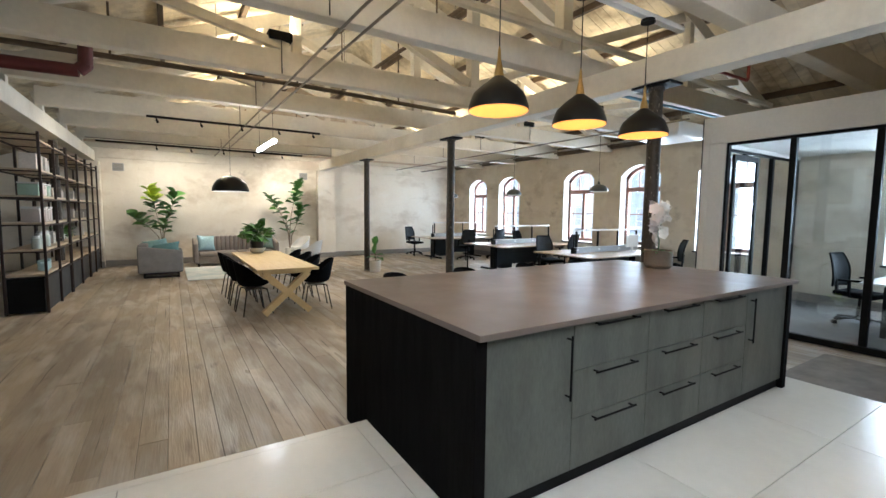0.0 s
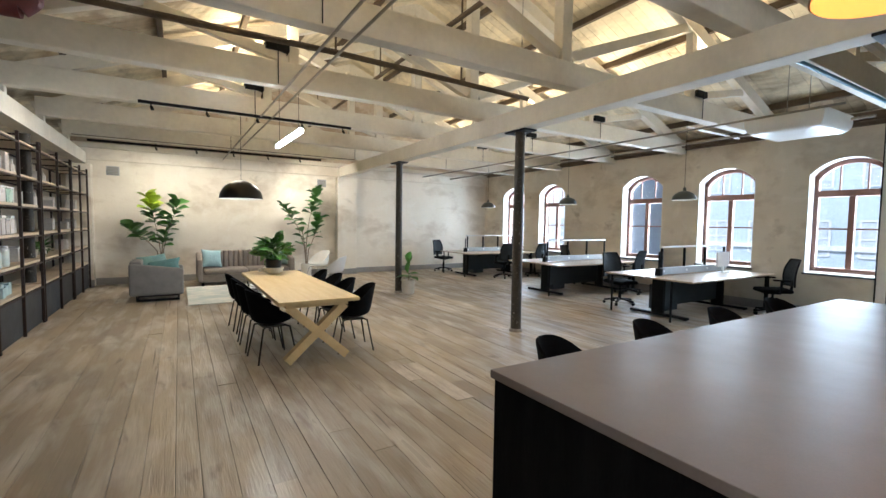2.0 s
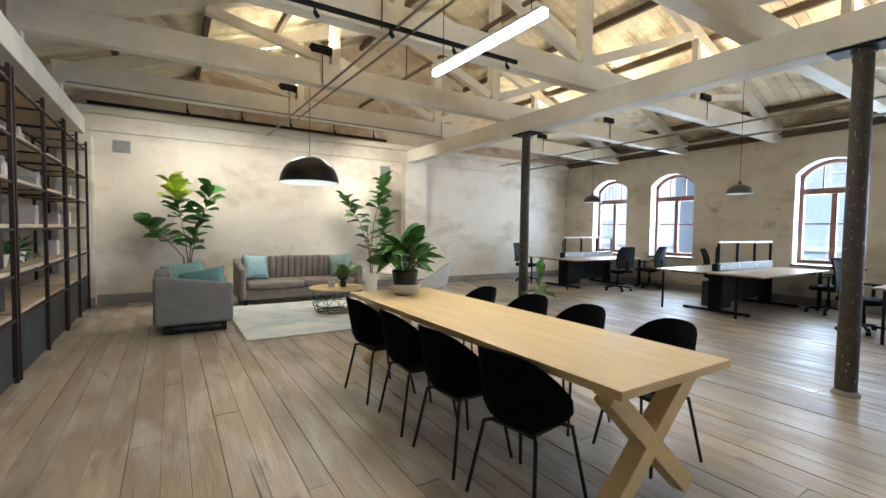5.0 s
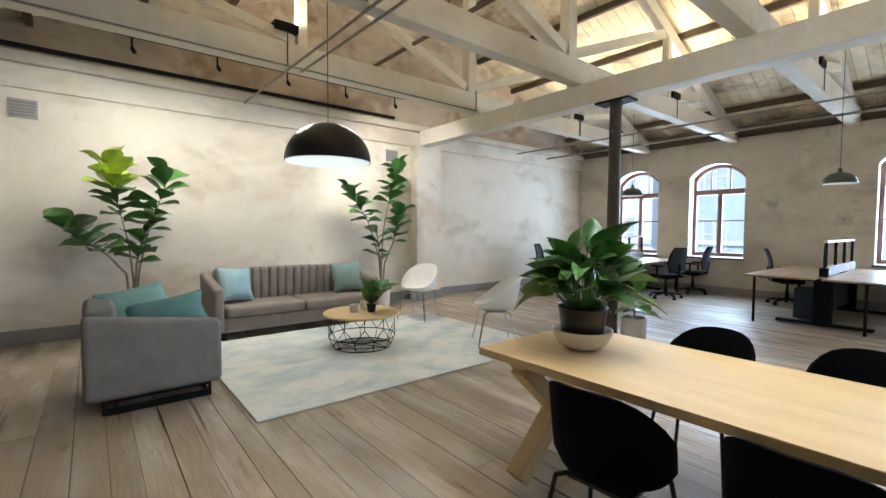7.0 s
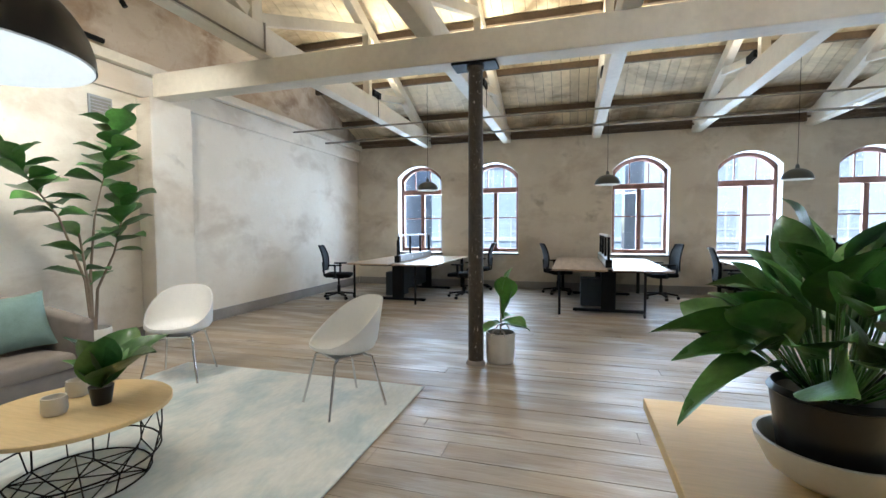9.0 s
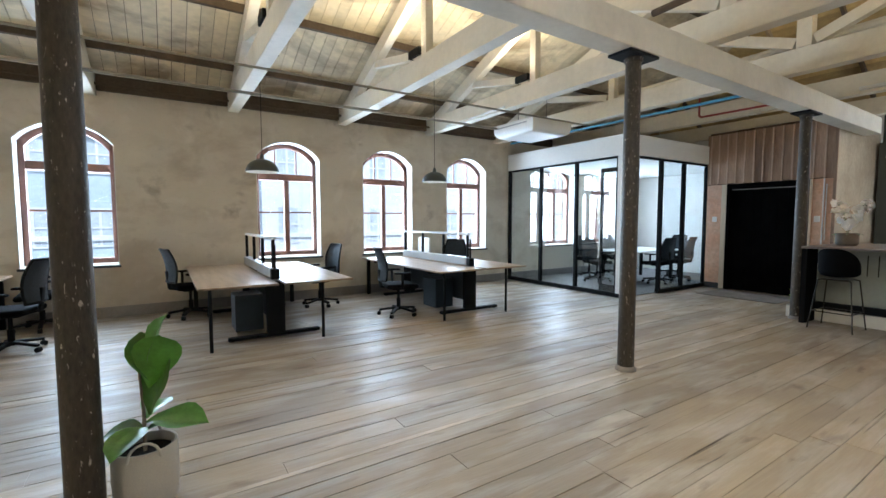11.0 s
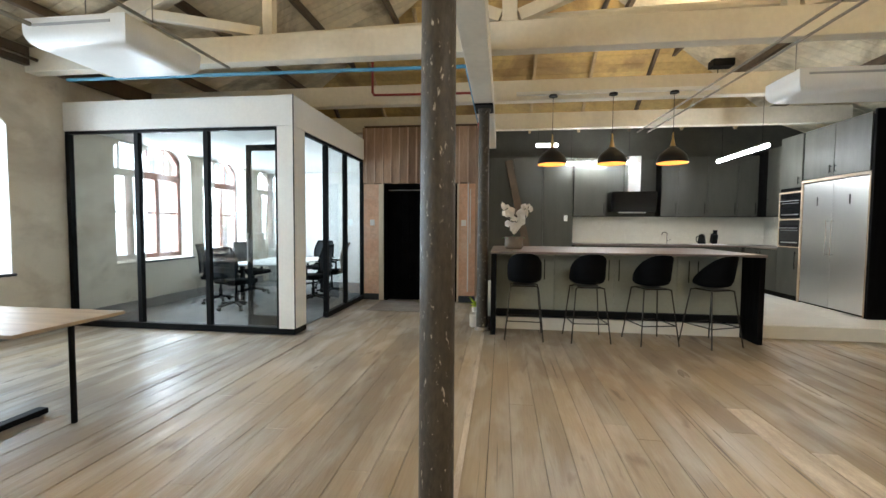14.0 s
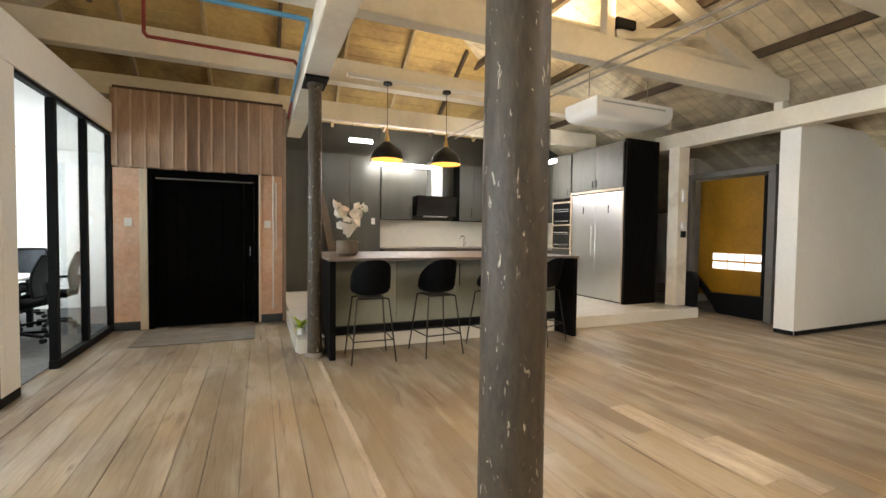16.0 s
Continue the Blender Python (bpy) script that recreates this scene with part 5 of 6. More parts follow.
# full-height dark panels between worktop and entrance
pan = thing("larder_panels", pose(4.5, -0.3, 0.17), "tall dark grey larder panels beside the worktop", "cabinet")
for i in range(3):
    a = 3.503 + i * 0.66
    boxes("door", M_CAB, pan, (a + 0.002, min(5.49, a + 0.656), KB, -0.20, 0.172, 2.98), bevel=0.003)
tagged(boxes("light_switch", M_WHITEPL, None, (3.62, 3.70, -0.198, -0.19, 1.55, 1.68), bevel=0.003), "small white switch plate on the dark panel", "switch")
# slanted dark timber against the panels
bm = bmesh.new()
beam(bm, (4.35, -0.10, 0.20), (4.95, -0.10, 2.9), 0.10, 0.16)
tagged(part("timber_brace", bm, M_PURLIN), "dark slanted timber brace in the kitchen corner", "brace", kind="structure")

# tall units: ovens and fridge, facing the island
tall = thing("tall_cabinets", pose(-0.2, 1.6, 0.17), "tall dark grey cabinet run around ovens and fridge", "cabinet")
boxes("carcass", M_CABBLACK, tall, (-0.64, 0.075, 0.14, 1.222, 0.172, 1.02), (-0.64, -0.30, -0.48, 1.222, 1.662, 3.02), (-0.64, 0.075, 1.80, 1.838, 0.172, 3.02), (-0.64, -0.02, 1.84, 3.17, 2.17, 3.02), (-0.64, 0.075, 1.2225, 1.80, 0.172, 1.08), (-0.64, 0.075, 1.2225, 1.80, 2.06, 3.02), (-0.64, 0.075, 1.2225, 1.244, 1.081, 2.059), bevel=0.003)
boxes("end_panel", M_CABBLACK, tall, (-0.66, 0.098, 3.20, 3.25, 0.172, 3.04), bevel=0.003, label="black stained end panel")
for y0, y1, z0, z1 in ((0.16, 0.69, 0.26, 1.01), (0.694, 1.22, 0.26, 1.01), (0.161, 0.69, 1.664, 3.015), (0.694, 1.221, 1.664, 3.015), (1.224, 1.80, 2.12, 3.015), (1.224, 1.80, 0.26, 1.07), (1.84, 2.505, 2.22, 3.015), (2.509, 3.17, 2.22, 3.015)):
    xf = -0.298 if z0 == 1.664 else 0.077
    d = boxes("door", M_CAB, tall, (xf, xf + 0.02, y0 + 0.002, y1 - 0.002, z0, z1), bevel=0.002)
    bm = bmesh.new()
    hz = z0 + 0.05 if z0 > 1.5 else z1 - 0.35
    hy = y1 - 0.05 if y0 in (0.16, 1.84, 1.224) else y0 + 0.05
    bar_handle(bm, (xf + 0.02, hy, hz), (xf + 0.02, hy, hz + (0.12 if z0 > 2 else 0.3)), (0.03, 0, 0))
    part("handle", bm, M_BLACK, d, smooth=True)
boxes("trim", M_TRIMWOOD, tall, (0.06, 0.10, 1.806, 1.832, 0.172, 2.17), (0.06, 0.10, 3.174, 3.198, 0.172, 2.20), (0.06, 0.10, 1.806, 3.198, 2.172, 2.212), (0.06, 0.10, 1.226, 1.80, 1.56, 1.585), (0.06, 0.10, 1.226, 1.80, 1.082, 1.10), (0.06, 0.10, 1.226, 1.80, 2.03, 2.055), (0.06, 0.10, 1.226, 1.244, 1.102, 2.028), bevel=0.002, label="light wood edge trim")
for z0, z1 in ((1.105, 1.555), (1.59, 2.025)):
    ov = thing("oven", pose(-0.2, 1.52, z0), "built-in black glass oven with a steel frame", "oven", "built-in ovens")
    boxes("body", M_BLACK, ov, (-0.5, 0.07, 1.25, 1.795, z0, z1), bevel=0.002)
    boxes("control_panel", M_OVEN, ov, (0.071, 0.09, 1.25, 1.795, z1 - 0.09, z1 - 0.005), bevel=0.002)
    dd = boxes("door", M_OVEN, ov, (0.071, 0.092, 1.25, 1.795, z0 + 0.015, z1 - 0.10), bevel=0.003)
    boxes("window_rim", M_STEEL, dd, (0.0925, 0.096, 1.30, 1.745, z0 + 0.06, z0 + 0.075), (0.0925, 0.096, 1.30, 1.745, z1 - 0.175, z1 - 0.165), bevel=0.001)
    bm = bmesh.new()
    bar_handle(bm, (0.092, 1.29, z1 - 0.13), (0.092, 1.755, z1 - 0.13), (0.035, 0, 0))
    part("handle", bm, M_STEEL, dd, "steel bar handle", True)
fr = thing("fridge", pose(-0.25, 2.5, 0.17), "double-door brushed steel fridge", "fridge")
boxes("body", M_BLACK, fr, (-0.60, 0.04, 1.845, 3.165, 0.172, 2.16), bevel=0.003)
for y0, y1, hy in ((1.85, 2.503, 2.45), (2.507, 3.16, 2.56)):
    d = boxes("door", M_STEEL, fr, (0.042, 0.085, y0, y1, 0.20, 2.15), bevel=0.006)
    bm = bmesh.new()
    bar_handle(bm, (0.085, hy, 1.0), (0.085, hy, 1.55), (0.045, 0, 0))
    part("handle", bm, M_CHROME, d, "long steel bar handle", True)
    boxes("badge", M_BLACK, d, (0.0855, 0.088, (y0 + y1) / 2 - 0.012, (y0 + y1) / 2 + 0.012, 1.78, 1.92), bevel=0.001)

# ---- passage beside the kitchen with the lift gate ----
setting("passage_post", M_PLASTER, (-0.95, -0.70, 3.42, 3.62, 0.171, 2.898), bevel=0.01, label="pale painted post beside the tall cabinets", category="post")
for i, z in enumerate((1.35, 1.50, 1.95)):
    tagged(boxes("switch_box", M_WHITEPL if i else M_BLACK, None, (-0.86, -0.78, 3.622, 3.665, z, z + (0.11 if i < 2 else 0.22)), bevel=0.005), "small switch box on the pale post", "switch", "switch boxes on the post")
lift = thing("lift_gate", pose(-1.6, 3.9, 0), "old lift gate with an amber panel and a barred light", "gate")
boxes("frame_post", M_GREYSTEEL, lift, (-1.66, -1.54, 3.10, 3.22, 0.003, 2.42), bevel=0.006)
boxes("frame_post", M_GREYSTEEL, lift, (-1.66, -1.54, 4.55, 4.66, 0.003, 2.42), bevel=0.006)
boxes("frame_head", M_GREYSTEEL, lift, (-1.66, -1.54, 3.10, 4.66, 2.422, 2.52), bevel=0.006)
boxes("amber_panel", M_AMBER, lift, (-1.80, -1.77, 3.24, 4.36, 0.30, 2.40), bevel=0.004, label="smooth amber panel")
boxes("dark_jamb", M_BLACK, lift, (-1.82, -1.76, 4.362, 4.545, 0.003, 2.40), bevel=0.004)
bm = bmesh.new()
vs = [bm.verts.new((x, y, z)) for x in (-1.72, -1.66) for y, z in ((3.23, 0.60), (3.70, 0.004), (4.54, 0.004), (4.54, 0.40), (3.55, 0.36), (3.23, 0.70))]
bm.faces.new(vs[:6]), bm.faces.new(vs[6:][::-1])
for i in range(6):
    bm.faces.new((vs[i], vs[(i + 1) % 6], vs[6 + (i + 1) % 6], vs[6 + i]))
part("kick_plate", bm, M_BLACK, lift, "black slanted kick plate")
M_LITPANE = mat("lit_lift_pane", (0.8, 0.8, 0.8), 0.4, bump=0, emit=(0.9, 0.92, 1.0), strength=0.8)
for i in range(3):
    for z in (0.80, 0.955):
        boxes("light_pane", M_LITPANE, lift, (-1.768, -1.75, 3.532 + i * 0.285, 3.79 + i * 0.285, z, z + 0.12), bevel=0.002)
setting("wall_lift_back", M_PLASTER2, (-5.0, -2.4, 2.4, 2.6, 0, 3.0), label="plain wall behind the lift", category="wall")
bag = thing("black_bin", pose(-1.25, 3.45, 0), "black rounded bin beside the passage post", "bin")
bm = bmesh.new()
lathe(bm, [(0.001, 0.003), (0.13, 0.003), (0.16, 0.45), (0.155, 0.62), (0.10, 0.72), (0.001, 0.75)], 20, Matrix.Translation((-1.25, 3.45, 0)))
part("body", bm, M_BLACK, bag, smooth=True)

# ---- entrance ----
setting("wall_entrance", M_PURLIN, (5.56, 5.93, 1.62, 1.80, 0, 3.3), (7.27, 7.70, 1.62, 1.80, 0, 3.3), (5.93, 7.27, 1.62, 1.80, 2.17, 3.3), label="boarded wall round the entrance", category="wall")
setting("entrance_plaster", M_BRICK, (5.57, 5.90, 1.802, 1.87, 0.003, 2.20), (7.392, 7.69, 1.802, 1.87, 0.003, 2.20), bevel=0.004, label="pink bare plaster beside the entrance door", category="wall")
setting("kitchen_side_wall", M_TANWALL, (5.53, 5.558, -0.5, 1.90, 0.0, 3.2), label="bare tan plaster wall beside the kitchen", category="wall")
setting("door_jamb", M_CREAMWOOD, (7.298, 7.39, 1.802, 1.895, 0.003, 2.20), (5.868, 5.901, 1.871, 1.90, 0.003, 2.20), bevel=0.004, label="cream painted timber jamb beside the entrance door", category="trim")
dr = tagged(new("door_1"), "wide closed black boarded entrance door", "door", kind="structure")
boxes("door_frame", M_DOORBLACK, dr, (5.905, 5.965, 1.70, 1.89, 0.003, 2.20), (7.235, 7.295, 1.70, 1.89, 0.003, 2.20), (5.966, 7.234, 1.70, 1.89, 2.13, 2.20), bevel=0.004)
for i in range(9):
    a = 5.968 + i * 0.1407
    boxes("board", M_DOORBLACK, dr, (a + 0.001, a + 0.1397, 1.76, 1.82, 0.012, 2.06), bevel=0.006)
boxes("head_rail", M_DOORBLACK, dr, (5.968, 7.232, 1.745, 1.835, 2.063, 2.127), bevel=0.004)
boxes("track", M_GREYSTEEL, dr, (5.99, 7.21, 1.836, 1.85, 2.075, 2.095), bevel=0.002)
bm = bmesh.new()
rod(bm, (6.02, 1.82, 1.02), (6.02, 1.88, 1.02), 0.012)
rod(bm, (6.02, 1.875, 1.02), (6.02, 1.875, 1.14), 0.010)
part("door_handle", bm, M_CHROME, dr, "steel door handle", True)
for x in (5.78, 7.52):
    tagged(boxes("wall_switch", M_WHITEPL, None, (x - 0.045, x + 0.045, 1.871, 1.885, 1.42, 1.53), bevel=0.003), "white switch plate beside the entrance door", "switch", "entrance switches")
bm = bmesh.new()
pipe(bm, [(5.70, 1.89, 0.2), (5.70, 1.89, 2.2)], 0.011)
pipe(bm, [(5.66, 1.89, 1.1), (5.66, 1.89, 2.1)], 0.009)
tagged(part("conduit", bm, M_WHITEMET, None, smooth=True), "thin white conduits beside the entrance", "conduit", kind="structure")
tagged(boxes("doormat", M_MATGREY, None, (5.95, 7.30, 2.05, 2.95, 0.003, 0.014), bevel=0.004), "grey rectangular doormat before the entrance", "doormat")
px, py, pz = 5.45, 3.62, 0.171
t = thing("step_plant", pose(px, py, pz), "small yellow-green plant in a white pot on the kitchen step", "plant")
bm = bmesh.new()
lathe(bm, [(0.001, 0), (0.04, 0), (0.052, 0.08), (0.046, 0.08), (0.001, 0.06)], 18, Matrix.Translation((px, py, pz)))
part("pot", bm, M_WHITEPL, t, smooth=True)
YOUNG = leaf_mesh("leaf", 0.14, 0.05, M_LEAFLIGHT, 0.3, 0.2, 0.45)
for i in range(12):
    put_leaf(YOUNG, t, Vector((0, 0, 0.07)), i * 137, 45 + 30 * math.sin(i * 1.7), 0.8 + 0.4 * (i % 3) / 2, 8)
tagged(boxes("entrance_skirting", M_SLATE, None, (5.57, 5.90, 1.871, 1.89, 0.003, 0.12), (7.392, 7.69, 1.871, 1.89, 0.003, 0.12), bevel=0.003), "dark skirting beside the door", "baseboard", kind="structure")
clad = tagged(boxes("cladding", M_PURLIN, None, (5.56, 7.72, 1.802, 1.835, 2.205, 3.26), bevel=0), "weathered vertical timber cladding above the entrance", "wall", kind="structure")
x = 5.565
i = 0
while x < 7.70:
    w = 0.135 if i % 2 == 0 else 0.026
    d = 0.014 if i % 2 == 0 else 0.028
    boxes("board" if i % 2 == 0 else "bead", M_CLAD if i % 2 == 0 else M_CLADPALE, clad, (x + 0.001, min(7.715, x + w - 0.001), 1.836, 1.838 + d, 2.207 + 0.008 * (i % 3), 3.25), bevel=0.003)
    x += w
    i += 1
setting("corner_board", M_CLAD, (5.522, 5.566, 1.902, 1.93, 0.003, 3.2), bevel=0.004, label="weathered timber corner board beside the entrance", category="trim")

# ---- glass meeting room ----
setting("glass_room_ceiling", M_WHITE, (7.80, 10.97, -0.48, 4.58, 2.72, 2.80), label="white meeting room ceiling", category="ceiling")
setting("glass_room_side", M_WHITE, (7.72, 7.80, -0.48, 1.79, 0, 3.04), label="white meeting room side wall", category="wall")
gr = thing("glass_partition", pose(7.76, 4.64, 0), "black framed glass partition with a white fascia", "partition")
boxes("fascia", M_WHITE, gr, (7.69, 10.975, 4.59, 4.69, 2.66, 3.04), bevel=0.004, label="white fascia panel")
boxes("fascia", M_WHITE, gr, (7.69, 7.79, 1.80, 4.588, 2.66, 3.04), bevel=0.004, label="white fascia panel")
boxes("corner_post", M_WHITE, gr, (7.69, 7.905, 4.59, 4.69, 0.08, 2.658), bevel=0.004, label="white corner post")
boxes("corner_post", M_WHITE, gr, (7.69, 7.79, 4.36, 4.588, 0.08, 2.658), bevel=0.004, label="white corner post")
boxes("corner_trim", M_BLACK, gr, (7.681, 7.692, 4.684, 4.695, 0.08, 3.045), bevel=0.001)
boxes("sill_rail", M_BLACK, gr, (7.905, 10.975, 4.60, 4.68, 0.003, 0.085), bevel=0.003)
boxes("sill_rail", M_BLACK, gr, (7.69, 7.905, 4.36, 4.69, 0.003, 0.078), bevel=0.003)
boxes("sill_rail", M_BLACK, gr, (7.70, 7.78, 1.80, 3.60, 0.003, 0.085), bevel=0.003)
boxes("head_rail", M_BLACK, gr, (7.905, 10.975, 4.61, 4.67, 2.62, 2.657), bevel=0.003)
boxes("head_rail", M_BLACK, gr, (7.71, 7.77, 1.80, 4.358, 2.62, 2.657), bevel=0.003)
for x in (10.94, 9.90, 8.90):
    boxes("mullion", M_BLACK, gr, (x - 0.032, x + 0.032, 4.605, 4.675, 0.086, 2.618), bevel=0.003)
boxes("mullion", M_BLACK, gr, (7.907, 7.94, 4.605, 4.675, 0.086, 2.618), bevel=0.003)
for y in (3.56, 2.74, 1.83):
    boxes("mullion", M_BLACK, gr, (7.705, 7.775, y - 0.035, y + 0.035, 0.086, 2.618), bevel=0.003)
boxes("mullion", M_BLACK, gr, (7.705, 7.775, 4.325, 4.358, 0.086, 2.618), bevel=0.003)
for a, b in ((9.932, 10.908), (8.932, 9.868), (7.94, 8.868)):
    boxes("pane", M_GLASS2, gr, (a, b, 4.636, 4.644, 0.086, 2.618), bevel=0)
for a, b in ((2.775, 3.525), (1.865, 2.705)):
    boxes("pane", M_GLASS2, gr, (7.736, 7.744, a, b, 0.086, 2.618), bevel=0)
leafd = tagged(new("glass_door"), "open black framed glass door leaf of the meeting room", "door")
leafd.matrix_basis = pose(7.80, 4.30, 0.02)
boxes("stile", M_BLACK, leafd, (7.80, 7.86, 4.28, 4.32, 0.02, 2.50), bevel=0.003)
boxes("stile", M_BLACK, leafd, (8.50, 8.56, 4.28, 4.32, 0.02, 2.50), bevel=0.003)
boxes("top_rail", M_BLACK, leafd, (7.861, 8.499, 4.28, 4.32, 2.42, 2.50), bevel=0.003)
boxes("bottom_rail", M_BLACK, leafd, (7.861, 8.499, 4.28, 4.32, 0.02, 0.16), bevel=0.003)
boxes("pane", M_GLASS2, leafd, (7.861, 8.499, 4.297, 4.303, 0.161, 2.419), bevel=0)
bm = bmesh.new()
bar_handle(bm, (8.53, 4.32, 0.9), (8.53, 4.32, 1.3), (0, 0.04, 0))
part("door_handle", bm, M_STEEL, leafd, "steel pull handle", True)
setting("office_carpet", M_CARPET, (7.80, 10.95, -0.4, 4.58, 0.003, 0.012), label="grey carpet in the meeting room", category="carpet")
mt = thing("meeting_table", pose(9.2, 2.1, 0), "white meeting table on black legs", "table")
boxes("tabletop", M_WHITEPL, mt, (8.65, 9.80, 1.0, 3.05, 0.715, 0.74), bevel=0.004)
for x in (8.8, 9.6):
    for y in (1.25, 2.8):
        boxes("leg", M_BLACK, mt, (x - 0.03, x + 0.03, y - 0.03, y + 0.03, 0.013, 0.713), bevel=0.004)


# ---- bench desks ----
def bench(y0, y1, x0, x1):
    ym = (y0 + y1) / 2
    t = thing("bench_desk", pose((x0 + x1) / 2, ym, 0), "double bench desk with pale ash tops and black frame", "desk", "bench desks by the windows")
    for a, b in ((y0, ym - 0.04), (ym + 0.04, y1)):
        boxes("desktop", M_DESKTOP, t, (x0, x1, a, b, 0.705, 0.73), bevel=0.003)
    for x in (x0 + 0.42, x1 - 0.42):
        bm = bmesh.new()
        bx(bm, x - 0.04, x + 0.04, ym - 0.55, ym + 0.55, 0.012, 0.055, 0.008)
        bx(bm, x - 0.035, x + 0.035, ym - 0.11, ym + 0.11, 0.05, 0.66, 0.008)
        bx(bm, x - 0.03, x + 0.03, y0 + 0.08, y1 - 0.08, 0.655, 0.703, 0.006)
        part("t_frame", bm, M_BLACK, t)
        for y in (ym - 0.5, ym + 0.5):
            bm = bmesh.new()
            rod(bm, (x, y, 0.002), (x, y, 0.014), 0.02)
            part("glide", bm, M_BLACK, t)
    for y in (y0 + 0.38, y1 - 0.12):
        bm = bmesh.new()
        rod(bm, (x0 + 0.06, y, 0.003), (x0 + 0.06, y, 0.704), 0.019)
        part("leg", bm, M_BLACK, t, smooth=True)
    for y in (y0 + 0.12, y1 - 0.12):
        bm = bmesh.new()
        bx(bm, x1 - 0.07, x1 - 0.02, y - 0.03, y + 0.03, 0.003, 0.704, 0.004)
        part("leg", bm, M_BLACK, t)
    boxes("modesty_panel", M_SCREEN, t, (x0 + 0.50, x1 - 0.50, ym - 0.012, ym + 0.012, 0.16, 0.64), bevel=0.003, label="dark blue-grey modesty panel")
    boxes("cable_tray", M_GREYMET, t, (x0 + 0.45, x1 - 0.25, ym - 0.05, ym + 0.05, 0.745, 0.87), bevel=0.006, label="grey metal cable tray")
    for i in range(4):
        x = x0 + 0.46 + i * (x1 - x0 - 0.72) / 3
        boxes("rail_post", M_BLACK, t, (x, x + 0.03, ym - 0.02, ym + 0.02, 0.871, 1.225), bevel=0.003)
        boxes("clip", M_WHITEPL, t, (x - 0.01, x + 0.04, ym - 0.056, ym - 0.051, 0.79, 0.83), bevel=0.001)
    boxes("top_rail", M_WHITEMET, t, (x0 + 0.43, x1 - 0.24, ym - 0.028, ym + 0.028, 1.227, 1.262), bevel=0.005, label="pale metal top rail")
    boxes("power_box", M_BLACK, t, (x0 + 0.36, x0 + 0.44, ym - 0.05, ym + 0.05, 0.733, 0.86), bevel=0.006)
    bm = bmesh.new()
    rod(bm, (x0 + 0.40, ym, 0.86), (x0 + 0.40, ym, 1.16), 0.016)
    part("pole", bm, M_BLACK, t, smooth=True)
    boxes("pedestal", M_SCREEN, t, (x0 + 0.78, x0 + 1.18, ym + 0.08, ym + 0.42, 0.03, 0.50), bevel=0.008, label="dark grey drawer pedestal")
    return t


bench(6.88, 8.55, 8.0, 10.88)
bench(9.80, 11.55, 8.1, 10.88)
bench(13.58, 15.30, 8.35, 10.90)
mon = thing("monitor", pose(10.2, 7.55, 0.73), "white backed monitor on the desk", "monitor")
boxes("panel", M_WHITEPL, mon, (9.98, 10.42, 7.50, 7.535, 0.84, 1.13), bevel=0.008)
boxes("stand", M_WHITEPL, mon, (10.17, 10.23, 7.50, 7.53, 0.745, 0.838), bevel=0.003)
boxes("foot", M_WHITEPL, mon, (10.08, 10.32, 7.44, 7.60, 0.732, 0.744), bevel=0.003)


